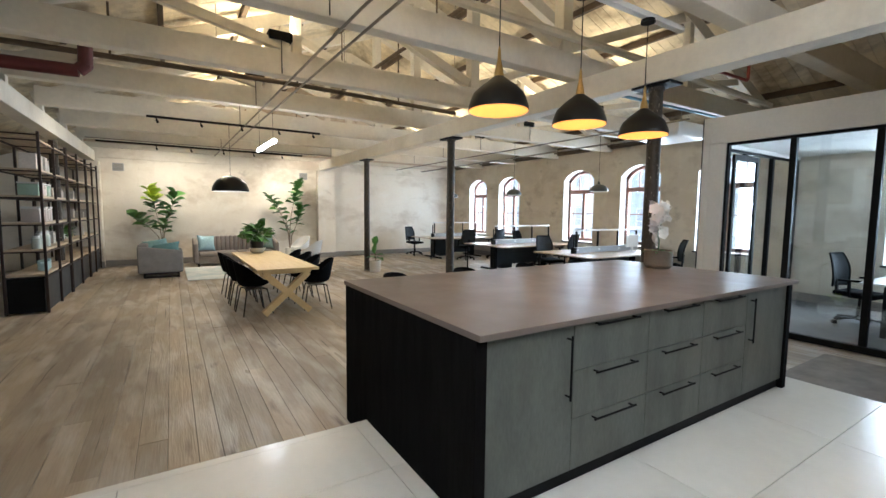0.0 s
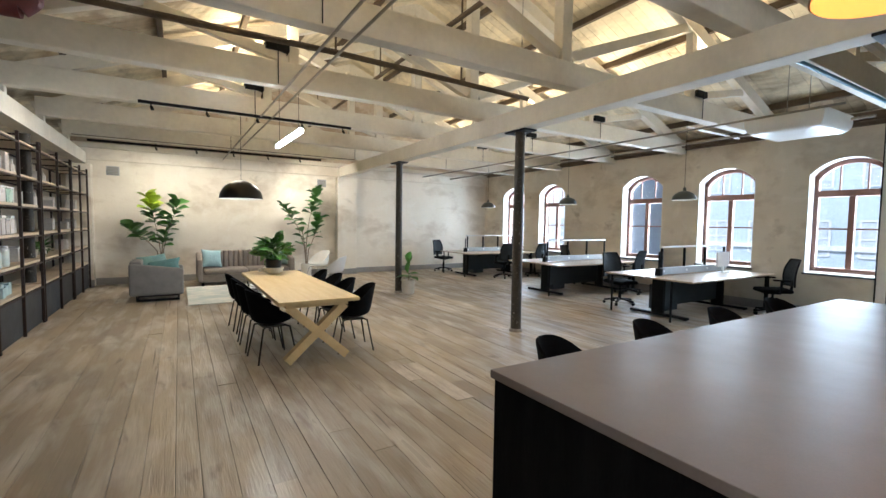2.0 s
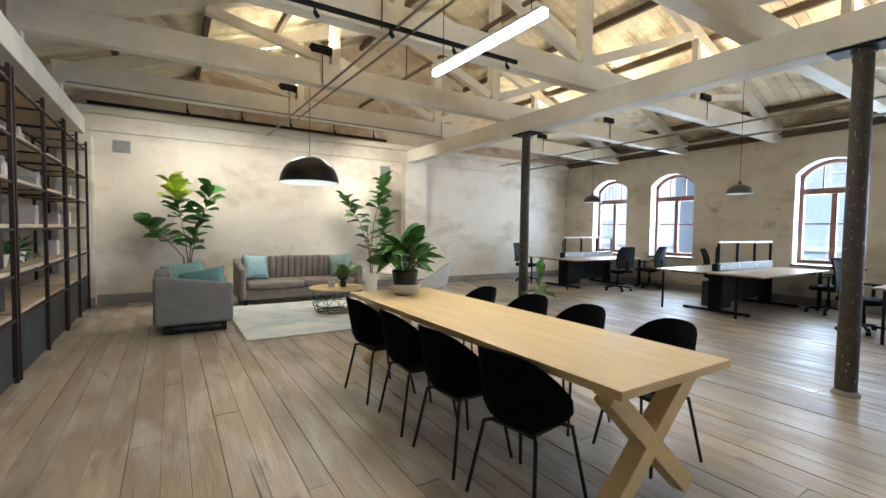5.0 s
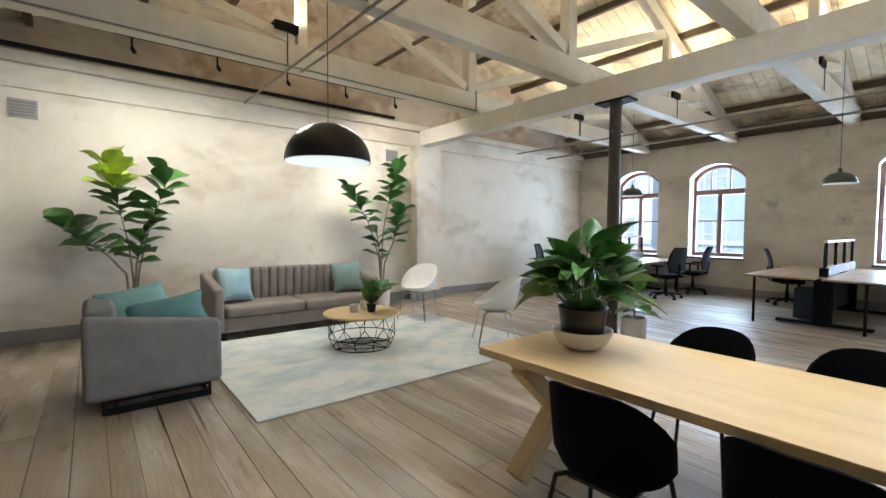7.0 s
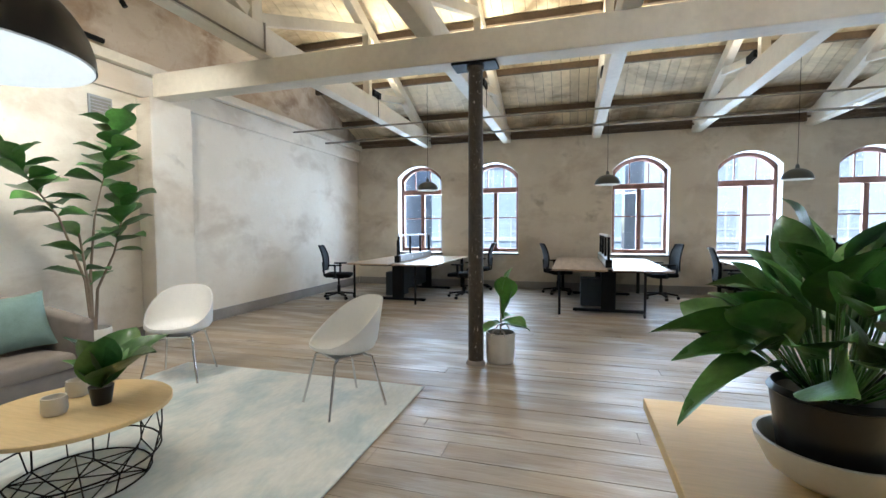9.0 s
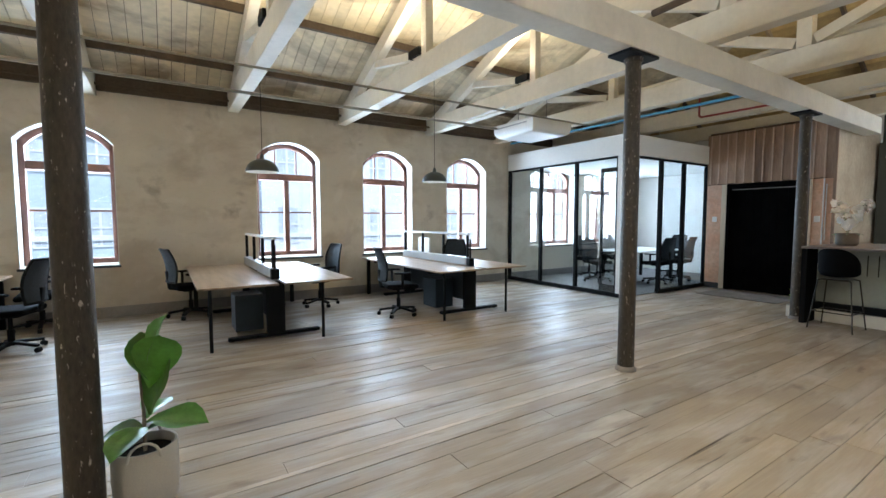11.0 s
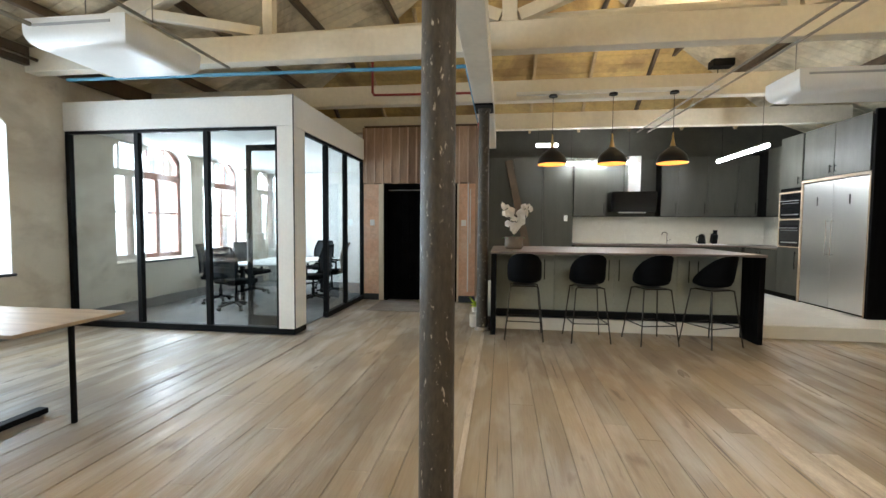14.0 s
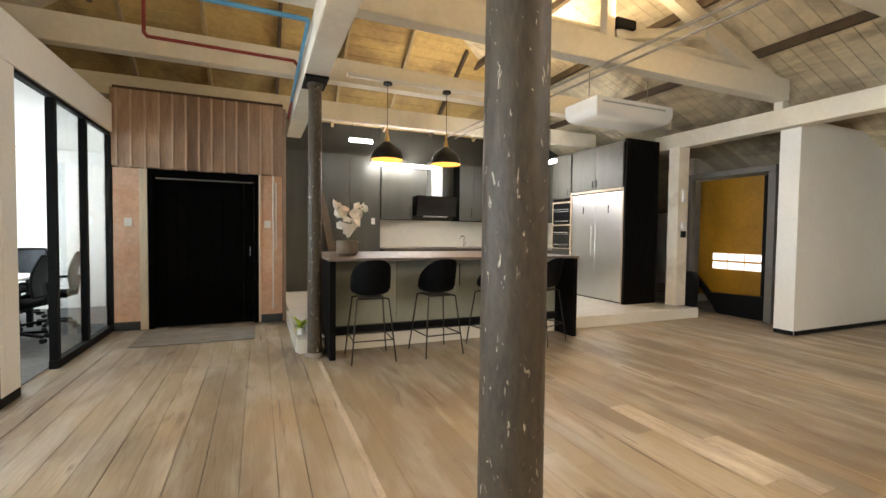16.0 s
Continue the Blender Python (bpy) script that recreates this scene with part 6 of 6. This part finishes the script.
# ---- office chairs ----
def office_chair():
    c = thing("office_chair", pose(0, 0, 0), "black office chair with a grey mesh back on castors", "office chair", "office chairs")
    for i in range(5):
        a = 2 * math.pi * i / 5 + 0.3
        bm = bmesh.new()
        e = (0.30 * math.cos(a), 0.30 * math.sin(a))
        beam(bm, (0.03 * math.cos(a), 0.03 * math.sin(a), 0.115), (*e, 0.08), 0.045, 0.032, 0.006)
        lg = part("base_leg", bm, M_BLACK, c)
        bm = bmesh.new()
        n = Vector((-math.sin(a), math.cos(a), 0))
        p = Vector((*e, 0.031))
        rod(bm, p - n * 0.024, p + n * 0.024, 0.029, seg=14)
        part("castor", bm, M_BLACK, lg, smooth=True)
    bm = bmesh.new()
    rod(bm, (0, 0, 0.08), (0, 0, 0.26), 0.032)
    rod(bm, (0, 0, 0.26), (0, 0, 0.41), 0.02)
    part("gas_lift", bm, M_BLACK, c, smooth=True)
    boxes("tilt_box", M_BLACK, c, (-0.11, 0.11, -0.08, 0.08, 0.395, 0.435), bevel=0.01)
    bm = bmesh.new()
    bx(bm, -0.24, 0.25, -0.245, 0.245, 0.435, 0.51)
    for v in bm.verts:
        if v.co.x > 0:
            v.co.z -= 0.015
    bmesh.ops.bevel(bm, geom=bm.edges[:], offset=0.034, segments=4, profile=0.5, affect="EDGES")
    part("seat", bm, M_CHARCOAL, c, smooth=True, angle=60)
    bm = bmesh.new()
    rows = []
    for j in range(9):
        t = j / 8
        z = 0.56 + 0.48 * t
        w = 0.21 + 0.03 * math.sin(math.pi * t) - 0.03 * t ** 3
        x = -0.25 + 0.05 * math.sin(math.pi * t * 0.9) - 0.09 * t
        rows.append([bm.verts.new((x - 0.05 * (1 - s * s) + 0.0, s * w, z)) for s in (-1, -0.6, -0.2, 0.2, 0.6, 1)])
    for a, b in zip(rows, rows[1:]):
        for i in range(5):
            bm.faces.new((a[i], a[i + 1], b[i + 1], b[i]))
    border = [rows[0][i].co.copy() for i in range(6)] + [r[5].co.copy() for r in rows[1:]] + [rows[-1][i].co.copy() for i in range(4, -1, -1)] + [r[0].co.copy() for r in rows[-2:0:-1]]
    solid(bm, 0.008)
    part("back_mesh", bm, M_MESH, c, "grey mesh backrest", True, 80)
    bm = bmesh.new()
    pipe(bm, border + border[:1], 0.015, 8)
    part("back_frame", bm, M_BLACK, c, smooth=True)
    bm = bmesh.new()
    beam(bm, (-0.10, 0, 0.42), (-0.28, 0, 0.46), 0.07, 0.03)
    beam(bm, (-0.28, 0, 0.45), (-0.31, 0, 0.72), 0.06, 0.03)
    part("back_stem", bm, M_BLACK, c)
    for s in (-1, 1):
        bm = bmesh.new()
        beam(bm, (-0.02, s * 0.24, 0.44), (-0.02, s * 0.285, 0.46), 0.05, 0.03)
        beam(bm, (-0.02, s * 0.285, 0.45), (-0.02, s * 0.285, 0.66), 0.045, 0.03)
        ar = part("arm", bm, M_BLACK, c)
        boxes("arm_pad", M_CHARCOAL, ar, (-0.14, 0.11, s * 0.285 - 0.04, s * 0.285 + 0.04, 0.661, 0.69), bevel=0.012)
    return c


oc = office_chair()
spots = [(8.80, 8.80, -100), (10.40, 6.72, 132), (10.2, 9.60, 100), (8.7, 15.68, -70), (9.4, 13.30, 75), (10.6, 13.25, 95), (10.42, 11.52, -75),
         (9.45, 3.22, -98), (10.08, 2.72, 187), (10.05, 1.72, 174), (9.2, 0.50, 85), (8.52, 2.3, -4), (8.52, 1.42, 8)]
oc.matrix_basis = pose(spots[0][0], spots[0][1], 0.003, 0, 0, spots[0][2])
for x, y, a in spots[1:]:
    copy_thing(oc, pose(x, y, 0.003 if y > 4.6 else 0.013, 0, 0, a))

# ---- shelving ----
SZ = (0.60, 0.98, 1.39, 1.80, 2.20, 2.66)


def shelf_unit(ys):
    y0, y1 = ys[0], ys[-1]
    t = thing("shelf_unit", pose(-1.04, (y0 + y1) / 2, 0), "tall open steel and oak shelf unit with a grey base", "shelf", "shelf units along the side")
    for y in ys:
        for x in (-0.80, -1.28):
            boxes("post", M_SHELFSTEEL, t, (x - 0.017, x + 0.017, y - 0.017, y + 0.017, 0.003, 2.76), bevel=0.002)
        for z in SZ[1:] + (2.745, ):
            boxes("cross_bar", M_SHELFSTEEL, t, (-1.262, -0.818, y - 0.012, y + 0.012, z - 0.045, z - 0.023), bevel=0.002)
    for z in SZ:
        boxes("shelf_board", M_SHELFWOOD, t, (-1.262, -0.818, y0 + 0.018, y1 - 0.018, z - 0.030, z + 0.006), bevel=0.002, label="oak shelf board")
        for x in (-0.80, -1.28):
            boxes("edge_rail", M_SHELFSTEEL, t, (x - 0.012, x + 0.012, y0 + 0.018, y1 - 0.018, z - 0.056, z - 0.032), bevel=0.002)
    boxes("base_panel", M_SLATE, t, (-0.835, -0.82, y0 + 0.02, y1 - 0.02, 0.02, 0.545), bevel=0.002, label="blue-grey base panel")
    boxes("base_side", M_BLACK, t, (-1.262, -0.838, y0 + 0.018, y0 + 0.035, 0.02, 0.545), bevel=0.002)
    boxes("base_back", M_SLATE, t, (-1.262, -1.25, y0 + 0.036, y1 - 0.02, 0.02, 0.545), bevel=0.002)


shelf_unit((9.97, 10.95, 11.93))
shelf_unit((12.02, 13.12, 14.18))
shelf_unit((14.27, 15.15, 16.02))
M_JAR = mat("pale_glass_jar", (0.50, 0.55, 0.52), 0.15, 0, 0.06, bump=0)
M_BOOK = mat("pale_paper", (0.62, 0.58, 0.54), 0.7, perobject=0.3)
M_GREENJAR = mat("green_glass", (0.22, 0.40, 0.30), 0.15, bump=0)
M_BLUEBOX = mat("blue_white_tin", (0.45, 0.62, 0.66), 0.4, perobject=0.2)


def jar(x, y, z, r, h, material, label):
    t = thing("jar", pose(x, y, z), label, "jar", "jars on the shelves")
    bm = bmesh.new()
    lathe(bm, [(0.001, 0), (r * 0.9, 0), (r, 0.01), (r, h * 0.8), (r * 0.8, h * 0.88), (0.001, h * 0.88)], 16, Matrix.Translation((x, y, z)))
    part("body", bm, material, t, smooth=True)
    bm = bmesh.new()
    lathe(bm, [(0.001, h * 0.885), (r * 0.82, h * 0.885), (r * 0.82, h), (0.001, h)], 16, Matrix.Translation((x, y, z)))
    part("lid", bm, M_WHITEMET, t, smooth=True)


M_BIN = mat("translucent_pale_bin", (0.66, 0.60, 0.58), 0.3, 0, 0.06, bump=0, perobject=0.25)
M_GREENBIN = mat("sea_green_bin", (0.36, 0.50, 0.42), 0.25, 0, 0.06, bump=0, perobject=0.2)


def storage_bin(x, y, z, w, d, h, material, label):
    t = thing("storage_bin", pose(x, y, z), label, "storage bin", "storage bins on the shelves")
    bm = bmesh.new()
    vs = bx(bm, x - d / 2, x + d / 2, y - w / 2, y + w / 2, z, z + h * 0.86, 0.014)
    part("body", bm, material, t, smooth=True)
    boxes("lid", M_WHITEMET, t, (x - d / 2 - 0.006, x + d / 2 + 0.006, y - w / 2 - 0.004, y + w / 2 + 0.004, z + h * 0.87, z + h), bevel=0.006)


for k, z in enumerate(SZ[:5]):
    z0 = z + 0.008
    if k == 0:
        for i in range(4):
            y, x = 10.45 + 0.125 * i, -0.93 + rng.uniform(-0.03, 0.03)
            ob = boxes("tin", M_BLUEBOX, None, (x - 0.05, x + 0.05, y - 0.055, y + 0.055, z0, z0 + 0.13 + 0.03 * (i % 2)), bevel=0.008)
            tagged(ob, "pale blue and white tin box on the shelf", "tin", "tins on the shelf")
    elif k == 1:
        for i in range(6):
            jar(-0.93 + rng.uniform(-0.03, 0.03), 10.09 + 0.14 * i, z0, 0.058, 0.20 + 0.03 * (i % 3), M_JAR, "pale glass storage jar with a lid on the shelf")
    elif k == 2:
        for i in range(5):
            storage_bin(-0.95, 10.11 + 0.17 * i, z0, 0.145, 0.22, 0.24 - 0.03 * (i % 2), M_BIN, "pale translucent storage bin with a lid on the shelf")
    elif k == 3:
        for i in range(3):
            storage_bin(-0.96, 10.16 + 0.29 * i, z0, 0.26, 0.24, 0.20, M_GREENBIN if i != 1 else M_BIN, "sea green storage bin with a white lid on the shelf" if i != 1 else "pale translucent storage bin with a lid on the shelf")
    else:
        for i in range(3):
            ob = boxes("file_box", M_BOOK, None, (-1.06, -0.86, 10.10 + 0.3 * i, 10.24 + 0.3 * i, z0, z0 + 0.24), bevel=0.012)
            tagged(ob, "pale rounded storage box on the upper shelf", "box", "storage boxes on the shelf")
for y, zi in ((11.2, 2), (11.4, 1), (11.15, 3), (11.55, 3), (11.25, 4), (12.3, 3), (13.5, 3), (14.5, 1), (15.5, 3), (13.4, 2), (14.6, 2), (15.4, 2), (12.9, 4)):
    for i in range(4):
        h = rng.uniform(0.13, 0.22)
        ob = boxes("book", M_BOOK, None, (-1.12, -0.94, y + i * 0.045, y + i * 0.045 + 0.036, SZ[zi] + 0.008, SZ[zi] + 0.008 + h), bevel=0.003)
        tagged(ob, "pale book standing on the shelf", "book", "books on the shelves")
for y, zi in ((12.42, 1), (13.0, 1)):
    t = thing("shelf_plant", pose(-1.02, y, SZ[zi] + 0.008), "bushy green plant in a pale pot on the shelf", "plant", "plants on the shelf")
    bm = bmesh.new()
    lathe(bm, [(0.001, 0), (0.06, 0), (0.085, 0.12), (0.075, 0.12), (0.001, 0.10)], 18, Matrix.Translation((-1.02, y, SZ[zi] + 0.008)))
    part("pot", bm, M_CREAMPOT, t, smooth=True)
    for i in range(26):
        put_leaf(SMALL, t, Vector((0, 0, 0.11)), i * 137, rng.uniform(-15, 75), rng.uniform(0.9, 1.5), rng.uniform(-30, 30))

# ---- ceiling services ----
def run(name, pts, r, material, label, category="pipe", seg=8):
    bm = bmesh.new()
    pipe(bm, pts, r, seg)
    return tagged(part(name, bm, material, None, smooth=True), label, category, "pipes under the roof")


run("conduit", [(8.2, 5.2, 3.20), (8.2, 16.3, 3.20)], 0.016, M_GALV, "thin galvanised conduit under the tie beams")
run("conduit", [(9.32, 5.2, 3.20), (9.32, 16.3, 3.20)], 0.022, M_GALV, "thin galvanised conduit under the tie beams")
run("conduit", [(2.32, 1.0, 3.25), (2.22, 4.6, 3.25), (2.05, 16.2, 3.25)], 0.014, M_GALV, "thin grey conduit under the tie beams")
run("conduit", [(2.52, 1.0, 3.25), (2.42, 4.6, 3.25), (2.22, 14.4, 3.25)], 0.014, M_GALV, "thin grey conduit under the tie beams")
run("white_pipe", [(-0.9, 4.95, 3.76), (5.9, 4.85, 3.70), (10.2, 4.85, 3.62)], 0.05, M_BEAM, "white painted pipe above the tie beams")
run("blue_pipe", [(5.50, 4.94, 3.20), (10.6, 4.94, 3.24)], 0.022, M_BLUE, "blue painted pipe along a tie beam")
run("blue_pipe", [(5.50, 4.93, 3.20), (5.49, 2.0, 3.10)], 0.018, M_BLUE, "blue painted pipe along the main beam")
run("red_pipe", [(6.93, 3.8, 3.75), (6.93, 3.8, 3.30), (6.90, 3.8, 3.265), (5.54, 3.8, 3.25), (5.49, 3.75, 3.22), (5.49, 2.0, 3.06)], 0.018, M_RED, "thin red pipe over the entrance")
run("sprinkler_pipe", [(0.05, 7.45, 3.13), (-3.0, 7.6, 3.13)], 0.07, M_DARKRED, "dark red sprinkler main under the beams", "sprinkler pipe", 16)
run("sprinkler_pipe", [(0.04, 7.45, 3.13), (0.11, 7.45, 3.20), (0.12, 7.45, 3.62), (0.12, 7.9, 3.66)], 0.07, M_DARKRED, "dark red sprinkler riser bend", "sprinkler pipe", 16)
run("white_rail", [(8.2, 7.2, 3.26), (9.9, 7.2, 3.26)], 0.018, M_WHITEMET, "white conduit across the tie beams")
for y, x0, x1, dz in ((10.50, 0.55, 3.6, 0.0), (14.70, 0.45, 3.85, 0.07)):
    tr = tagged(boxes("lamp_track", M_BLACK, None, (x0, x1, y - 0.045, y - 0.01, 3.225 + dz, 3.265 + dz), bevel=0.004), "black lighting track fixed along a tie beam", "track", "black lighting tracks")
    for i in range(5):
        x = x0 + 0.15 + i * (x1 - x0 - 0.3) / 4
        bm = bmesh.new()
        rod(bm, (x, y - 0.028, 3.226 + dz), (x, y - 0.028, 3.19), 0.01)
        rod(bm, (x, y - 0.028, 3.19), (x + 0.02, y - 0.045, 3.145), 0.020, seg=14)
        part("spotlight", bm, M_BLACK, tr, smooth=True)
run("conduit", [(-0.8, 14.445, 3.30), (5.1, 14.445, 3.30), (5.1, 14.445, 3.60)], 0.011, M_GALV, "thin grey conduit along a tie beam")
run("dark_pipe", [(-0.8, 16.22, 3.46), (4.68, 16.22, 3.46)], 0.03, M_BLACK, "black pipe along the end wall top")
run("dark_pipe", [(-0.9, 7.86, 3.44), (2.51, 7.86, 3.47), (5.3, 7.86, 3.41)], 0.034, M_PURLIN, "dark brown pipe crossing above the tie beams")
for hx in (0.3, 2.51, 4.16):
    run("hanger_rod", [(hx, 7.86, 3.46), (hx, 7.86, RZ - SLOPE * abs(RX - hx))], 0.013, M_PURLIN, "dark hanger rod under the roof", "hanger")
tray = thing("wire_tray", pose(4.0, 8.35, 3.95), "galvanised wire mesh cable tray in the roof space", "cable tray")
for ry in (8.20, 8.275, 8.35, 8.425, 8.50):
    bm = bmesh.new()
    rod(bm, (0.8, ry, 3.95), (7.2, ry, 3.95), 0.004, seg=6)
    part("long_wire", bm, M_GALV, tray)
for i in range(65):
    bm = bmesh.new()
    rod(bm, (0.8 + i * 0.1, 8.19, 3.954), (0.8 + i * 0.1, 8.51, 3.954), 0.003, seg=5)
    part("cross_wire", bm, M_GALV, tray)
for hx in (1.5, 3.4, 5.6):
    bm = bmesh.new()
    rod(bm, (hx, 8.35, 3.95), (hx, 8.35, RZ - SLOPE * abs(RX - hx)), 0.006, seg=6)
    part("hanger", bm, M_GALV, tray)
run("dark_pipe", [(3.9, 3.6, 4.05), (3.9, 15.9, 4.05)], 0.03, M_PURLIN, "dark pipe along the roof space")
for ty in (4.4, 6.2, 9.9, 13.7):
    run("hanger_rod", [(3.9, ty, 4.05), (3.9, ty, RZ - SLOPE * (RX - 3.9))], 0.012, M_PURLIN, "dark hanger rod under the roof", "hanger")
for ux, uy, uz in UPLIGHTS:
    t = thing("uplight", pose(ux, uy, 3.8), "small black uplighter box hung in the roof", "lamp", "black uplighters in the roof")
    boxes("housing", M_BLACK, t, (ux - 0.14, ux + 0.14, uy - 0.09, uy + 0.09, uz - 0.07, uz + 0.03), bevel=0.01)
    bm = bmesh.new()
    rod(bm, (ux, uy - 0.095, uz - 0.03), (ux, uy - 0.095, 3.30), 0.006)
    part("bracket", bm, M_BLACK, t, smooth=True)


def ac_unit(x0, x1, y0, y1, z0, z1, flip=False):
    t = thing("air_conditioner", pose((x0 + x1) / 2, (y0 + y1) / 2, z0), "white under-ceiling air conditioner with rounded front", "air conditioner", "air conditioners")
    bm = bmesh.new()
    bx(bm, x0, x1, y0, y1, z0, z1)
    lim = (x1 - x0) > (y1 - y0)
    es = [e for e in bm.edges if all(v.co.z < z0 + 0.01 for v in e.verts)]
    bmesh.ops.bevel(bm, geom=es, offset=(z1 - z0) * 0.62, segments=6, profile=0.55, affect="EDGES")
    part("casing", bm, M_WHITEPL, t, smooth=True, angle=40)
    if lim:
        boxes("louvre", M_GREYMET, t, (x0 + 0.15, x1 - 0.1, y1 - 0.002, y1 + 0.004, z1 - 0.075, z1 - 0.05), bevel=0.001)
    else:
        boxes("louvre", M_GREYMET, t, (x0 - 0.004, x0 + 0.002, y0 + 0.15, y1 - 0.1, z1 - 0.075, z1 - 0.05), bevel=0.001)
    for sx in (x0 + 0.15, x1 - 0.15):
        bm = bmesh.new()
        rod(bm, (sx, (y0 + y1) / 2, z1), (sx, (y0 + y1) / 2, z1 + 0.7), 0.006)
        part("hanger", bm, M_GALV, t)


ac_unit(8.36, 9.40, 5.46, 6.42, 3.0, 3.25)
ac_unit(0.25, 1.68, 3.58, 4.25, 3.0, 3.27)

# dark strip in place of the shade on exposed brick at the eaves
bm = bmesh.new()
for ya, yb in zip(sorted(TIES), sorted(TIES)[1:] + [16.4]):
    bx(bm, 10.90, 10.976, ya + 0.09, yb - 0.09, 3.36, 3.585, 0.006)
tagged(part("eaves_shade_strip", bm, M_PURLIN), "dark strip along the eaves standing in for shaded dark brick", "beam", kind="structure")
run("dark_pipe", [(10.80, 4.9, 3.42), (10.80, 16.3, 3.42)], 0.02, M_PURLIN, "dark pipe along the eaves")

# vents on the end wall
for x in (-0.35, 4.75):
    v = thing("wall_vent", pose(x, 16.41, 2.75), "small grey louvred vent high on the wall", "vent", "wall vents")
    boxes("frame", M_GREYMET, v, (x - 0.13, x + 0.13, 16.395, 16.417, 2.68, 2.90), bevel=0.004)
    for i in range(5):
        boxes("slat", M_BASE, v, (x - 0.11, x + 0.11, 16.386, 16.394, 2.70 + i * 0.037, 2.725 + i * 0.037), bevel=0.002)

# ---- floor tiles and boards ----
TW, TD = 1.29, 0.60
tile_meshes = {}
for i in range(-1, 4):
    for j in range(7):
        x0, x1 = max(-0.95, 0.57 + (i - 0) * TW), min(5.48, 0.57 + (i + 1) * TW)
        y1 = 3.80 - j * TD
        y0 = y1 - TD
        if j == 0:
            y0 = 3.26
        else:
            y1, y0 = 3.26 - (j - 1) * TD, 3.26 - j * TD
        if x1 - x0 < 0.05:
            continue
        key = (round(x1 - x0, 3), round(y1 - y0, 3))
        if key not in tile_meshes:
            bm = bmesh.new()
            w, d = key
            bx(bm, -w / 2 + 0.002, w / 2 - 0.002, -d / 2 + 0.002, d / 2 - 0.002, 0.1605, 0.170, 0.0015)
            tile_meshes[key] = mesh_of("tile", bm, M_TILE, False)
        piece("tile", tile_meshes[key], pose((x0 + x1) / 2, (y0 + y1) / 2, 0), tile_ob)

prng = random.Random(3)
board_meshes = {}
far = bmesh.new()
count = 0
x = -5.0
while x < 10.97:
    w = prng.choice((0.145, 0.16, 0.175, 0.195))
    w = min(w, 10.975 - x)
    if w < 0.03:
        break
    y = -0.4 - prng.uniform(0, 2.0)
    gap = prng.choice((0.0012, 0.0016, 0.0022, 0.0032))
    while y < 16.41:
        ln = prng.choice((3.0, 3.9, 4.8, 5.7))
        y1 = min(16.41, y + ln)
        ya = max(-0.4, y)
        if y1 - ya > 0.02:
            dz = prng.uniform(-0.004, 0.0)
            near = -0.6 < x < 8.3 and y1 > 4.0
            if near and count < 300 and y1 == y + ln and ya == y:
                key = (w, ln, gap)
                if key not in board_meshes:
                    bm = bmesh.new()
                    bx(bm, gap, w - 0.0011, 0.001, ln - 0.001, -0.019, 0.0, 0.0022)
                    board_meshes[key] = mesh_of("plank", bm, M_PLANK, False)
                piece("plank", board_meshes[key], pose(x, y, dz, 0, prng.uniform(-0.35, 0.35), 0), floor_ob)
                count += 1
            else:
                vs = bx(far, x + gap, x + w - 0.0011, ya + 0.001, y1 - 0.001, -0.019, dz)
        y = y1 if y1 < y + ln else y + ln
    x += w
tagged(part("plank_rest", far, M_PLANK_FAR, floor_ob), "old worn floorboards", kind="stuff")
setting("floor_joint", M_PALEPLANK, (5.292, 5.330, 4.20, 7.93, -0.008, 0.0025), (5.292, 5.330, 8.19, 12.05, -0.008, 0.0025), bevel=0.001, label="pale worn joint strip in the floor under the main beam", category="floor")
setting("worn_boards", M_PALEPLANK, (3.15, 3.33, 6.30, 7.45, -0.008, 0.0022), (2.99, 3.14, 6.95, 7.62, -0.008, 0.0022), bevel=0.001, label="pale worn replacement boards in the floor", category="floor")
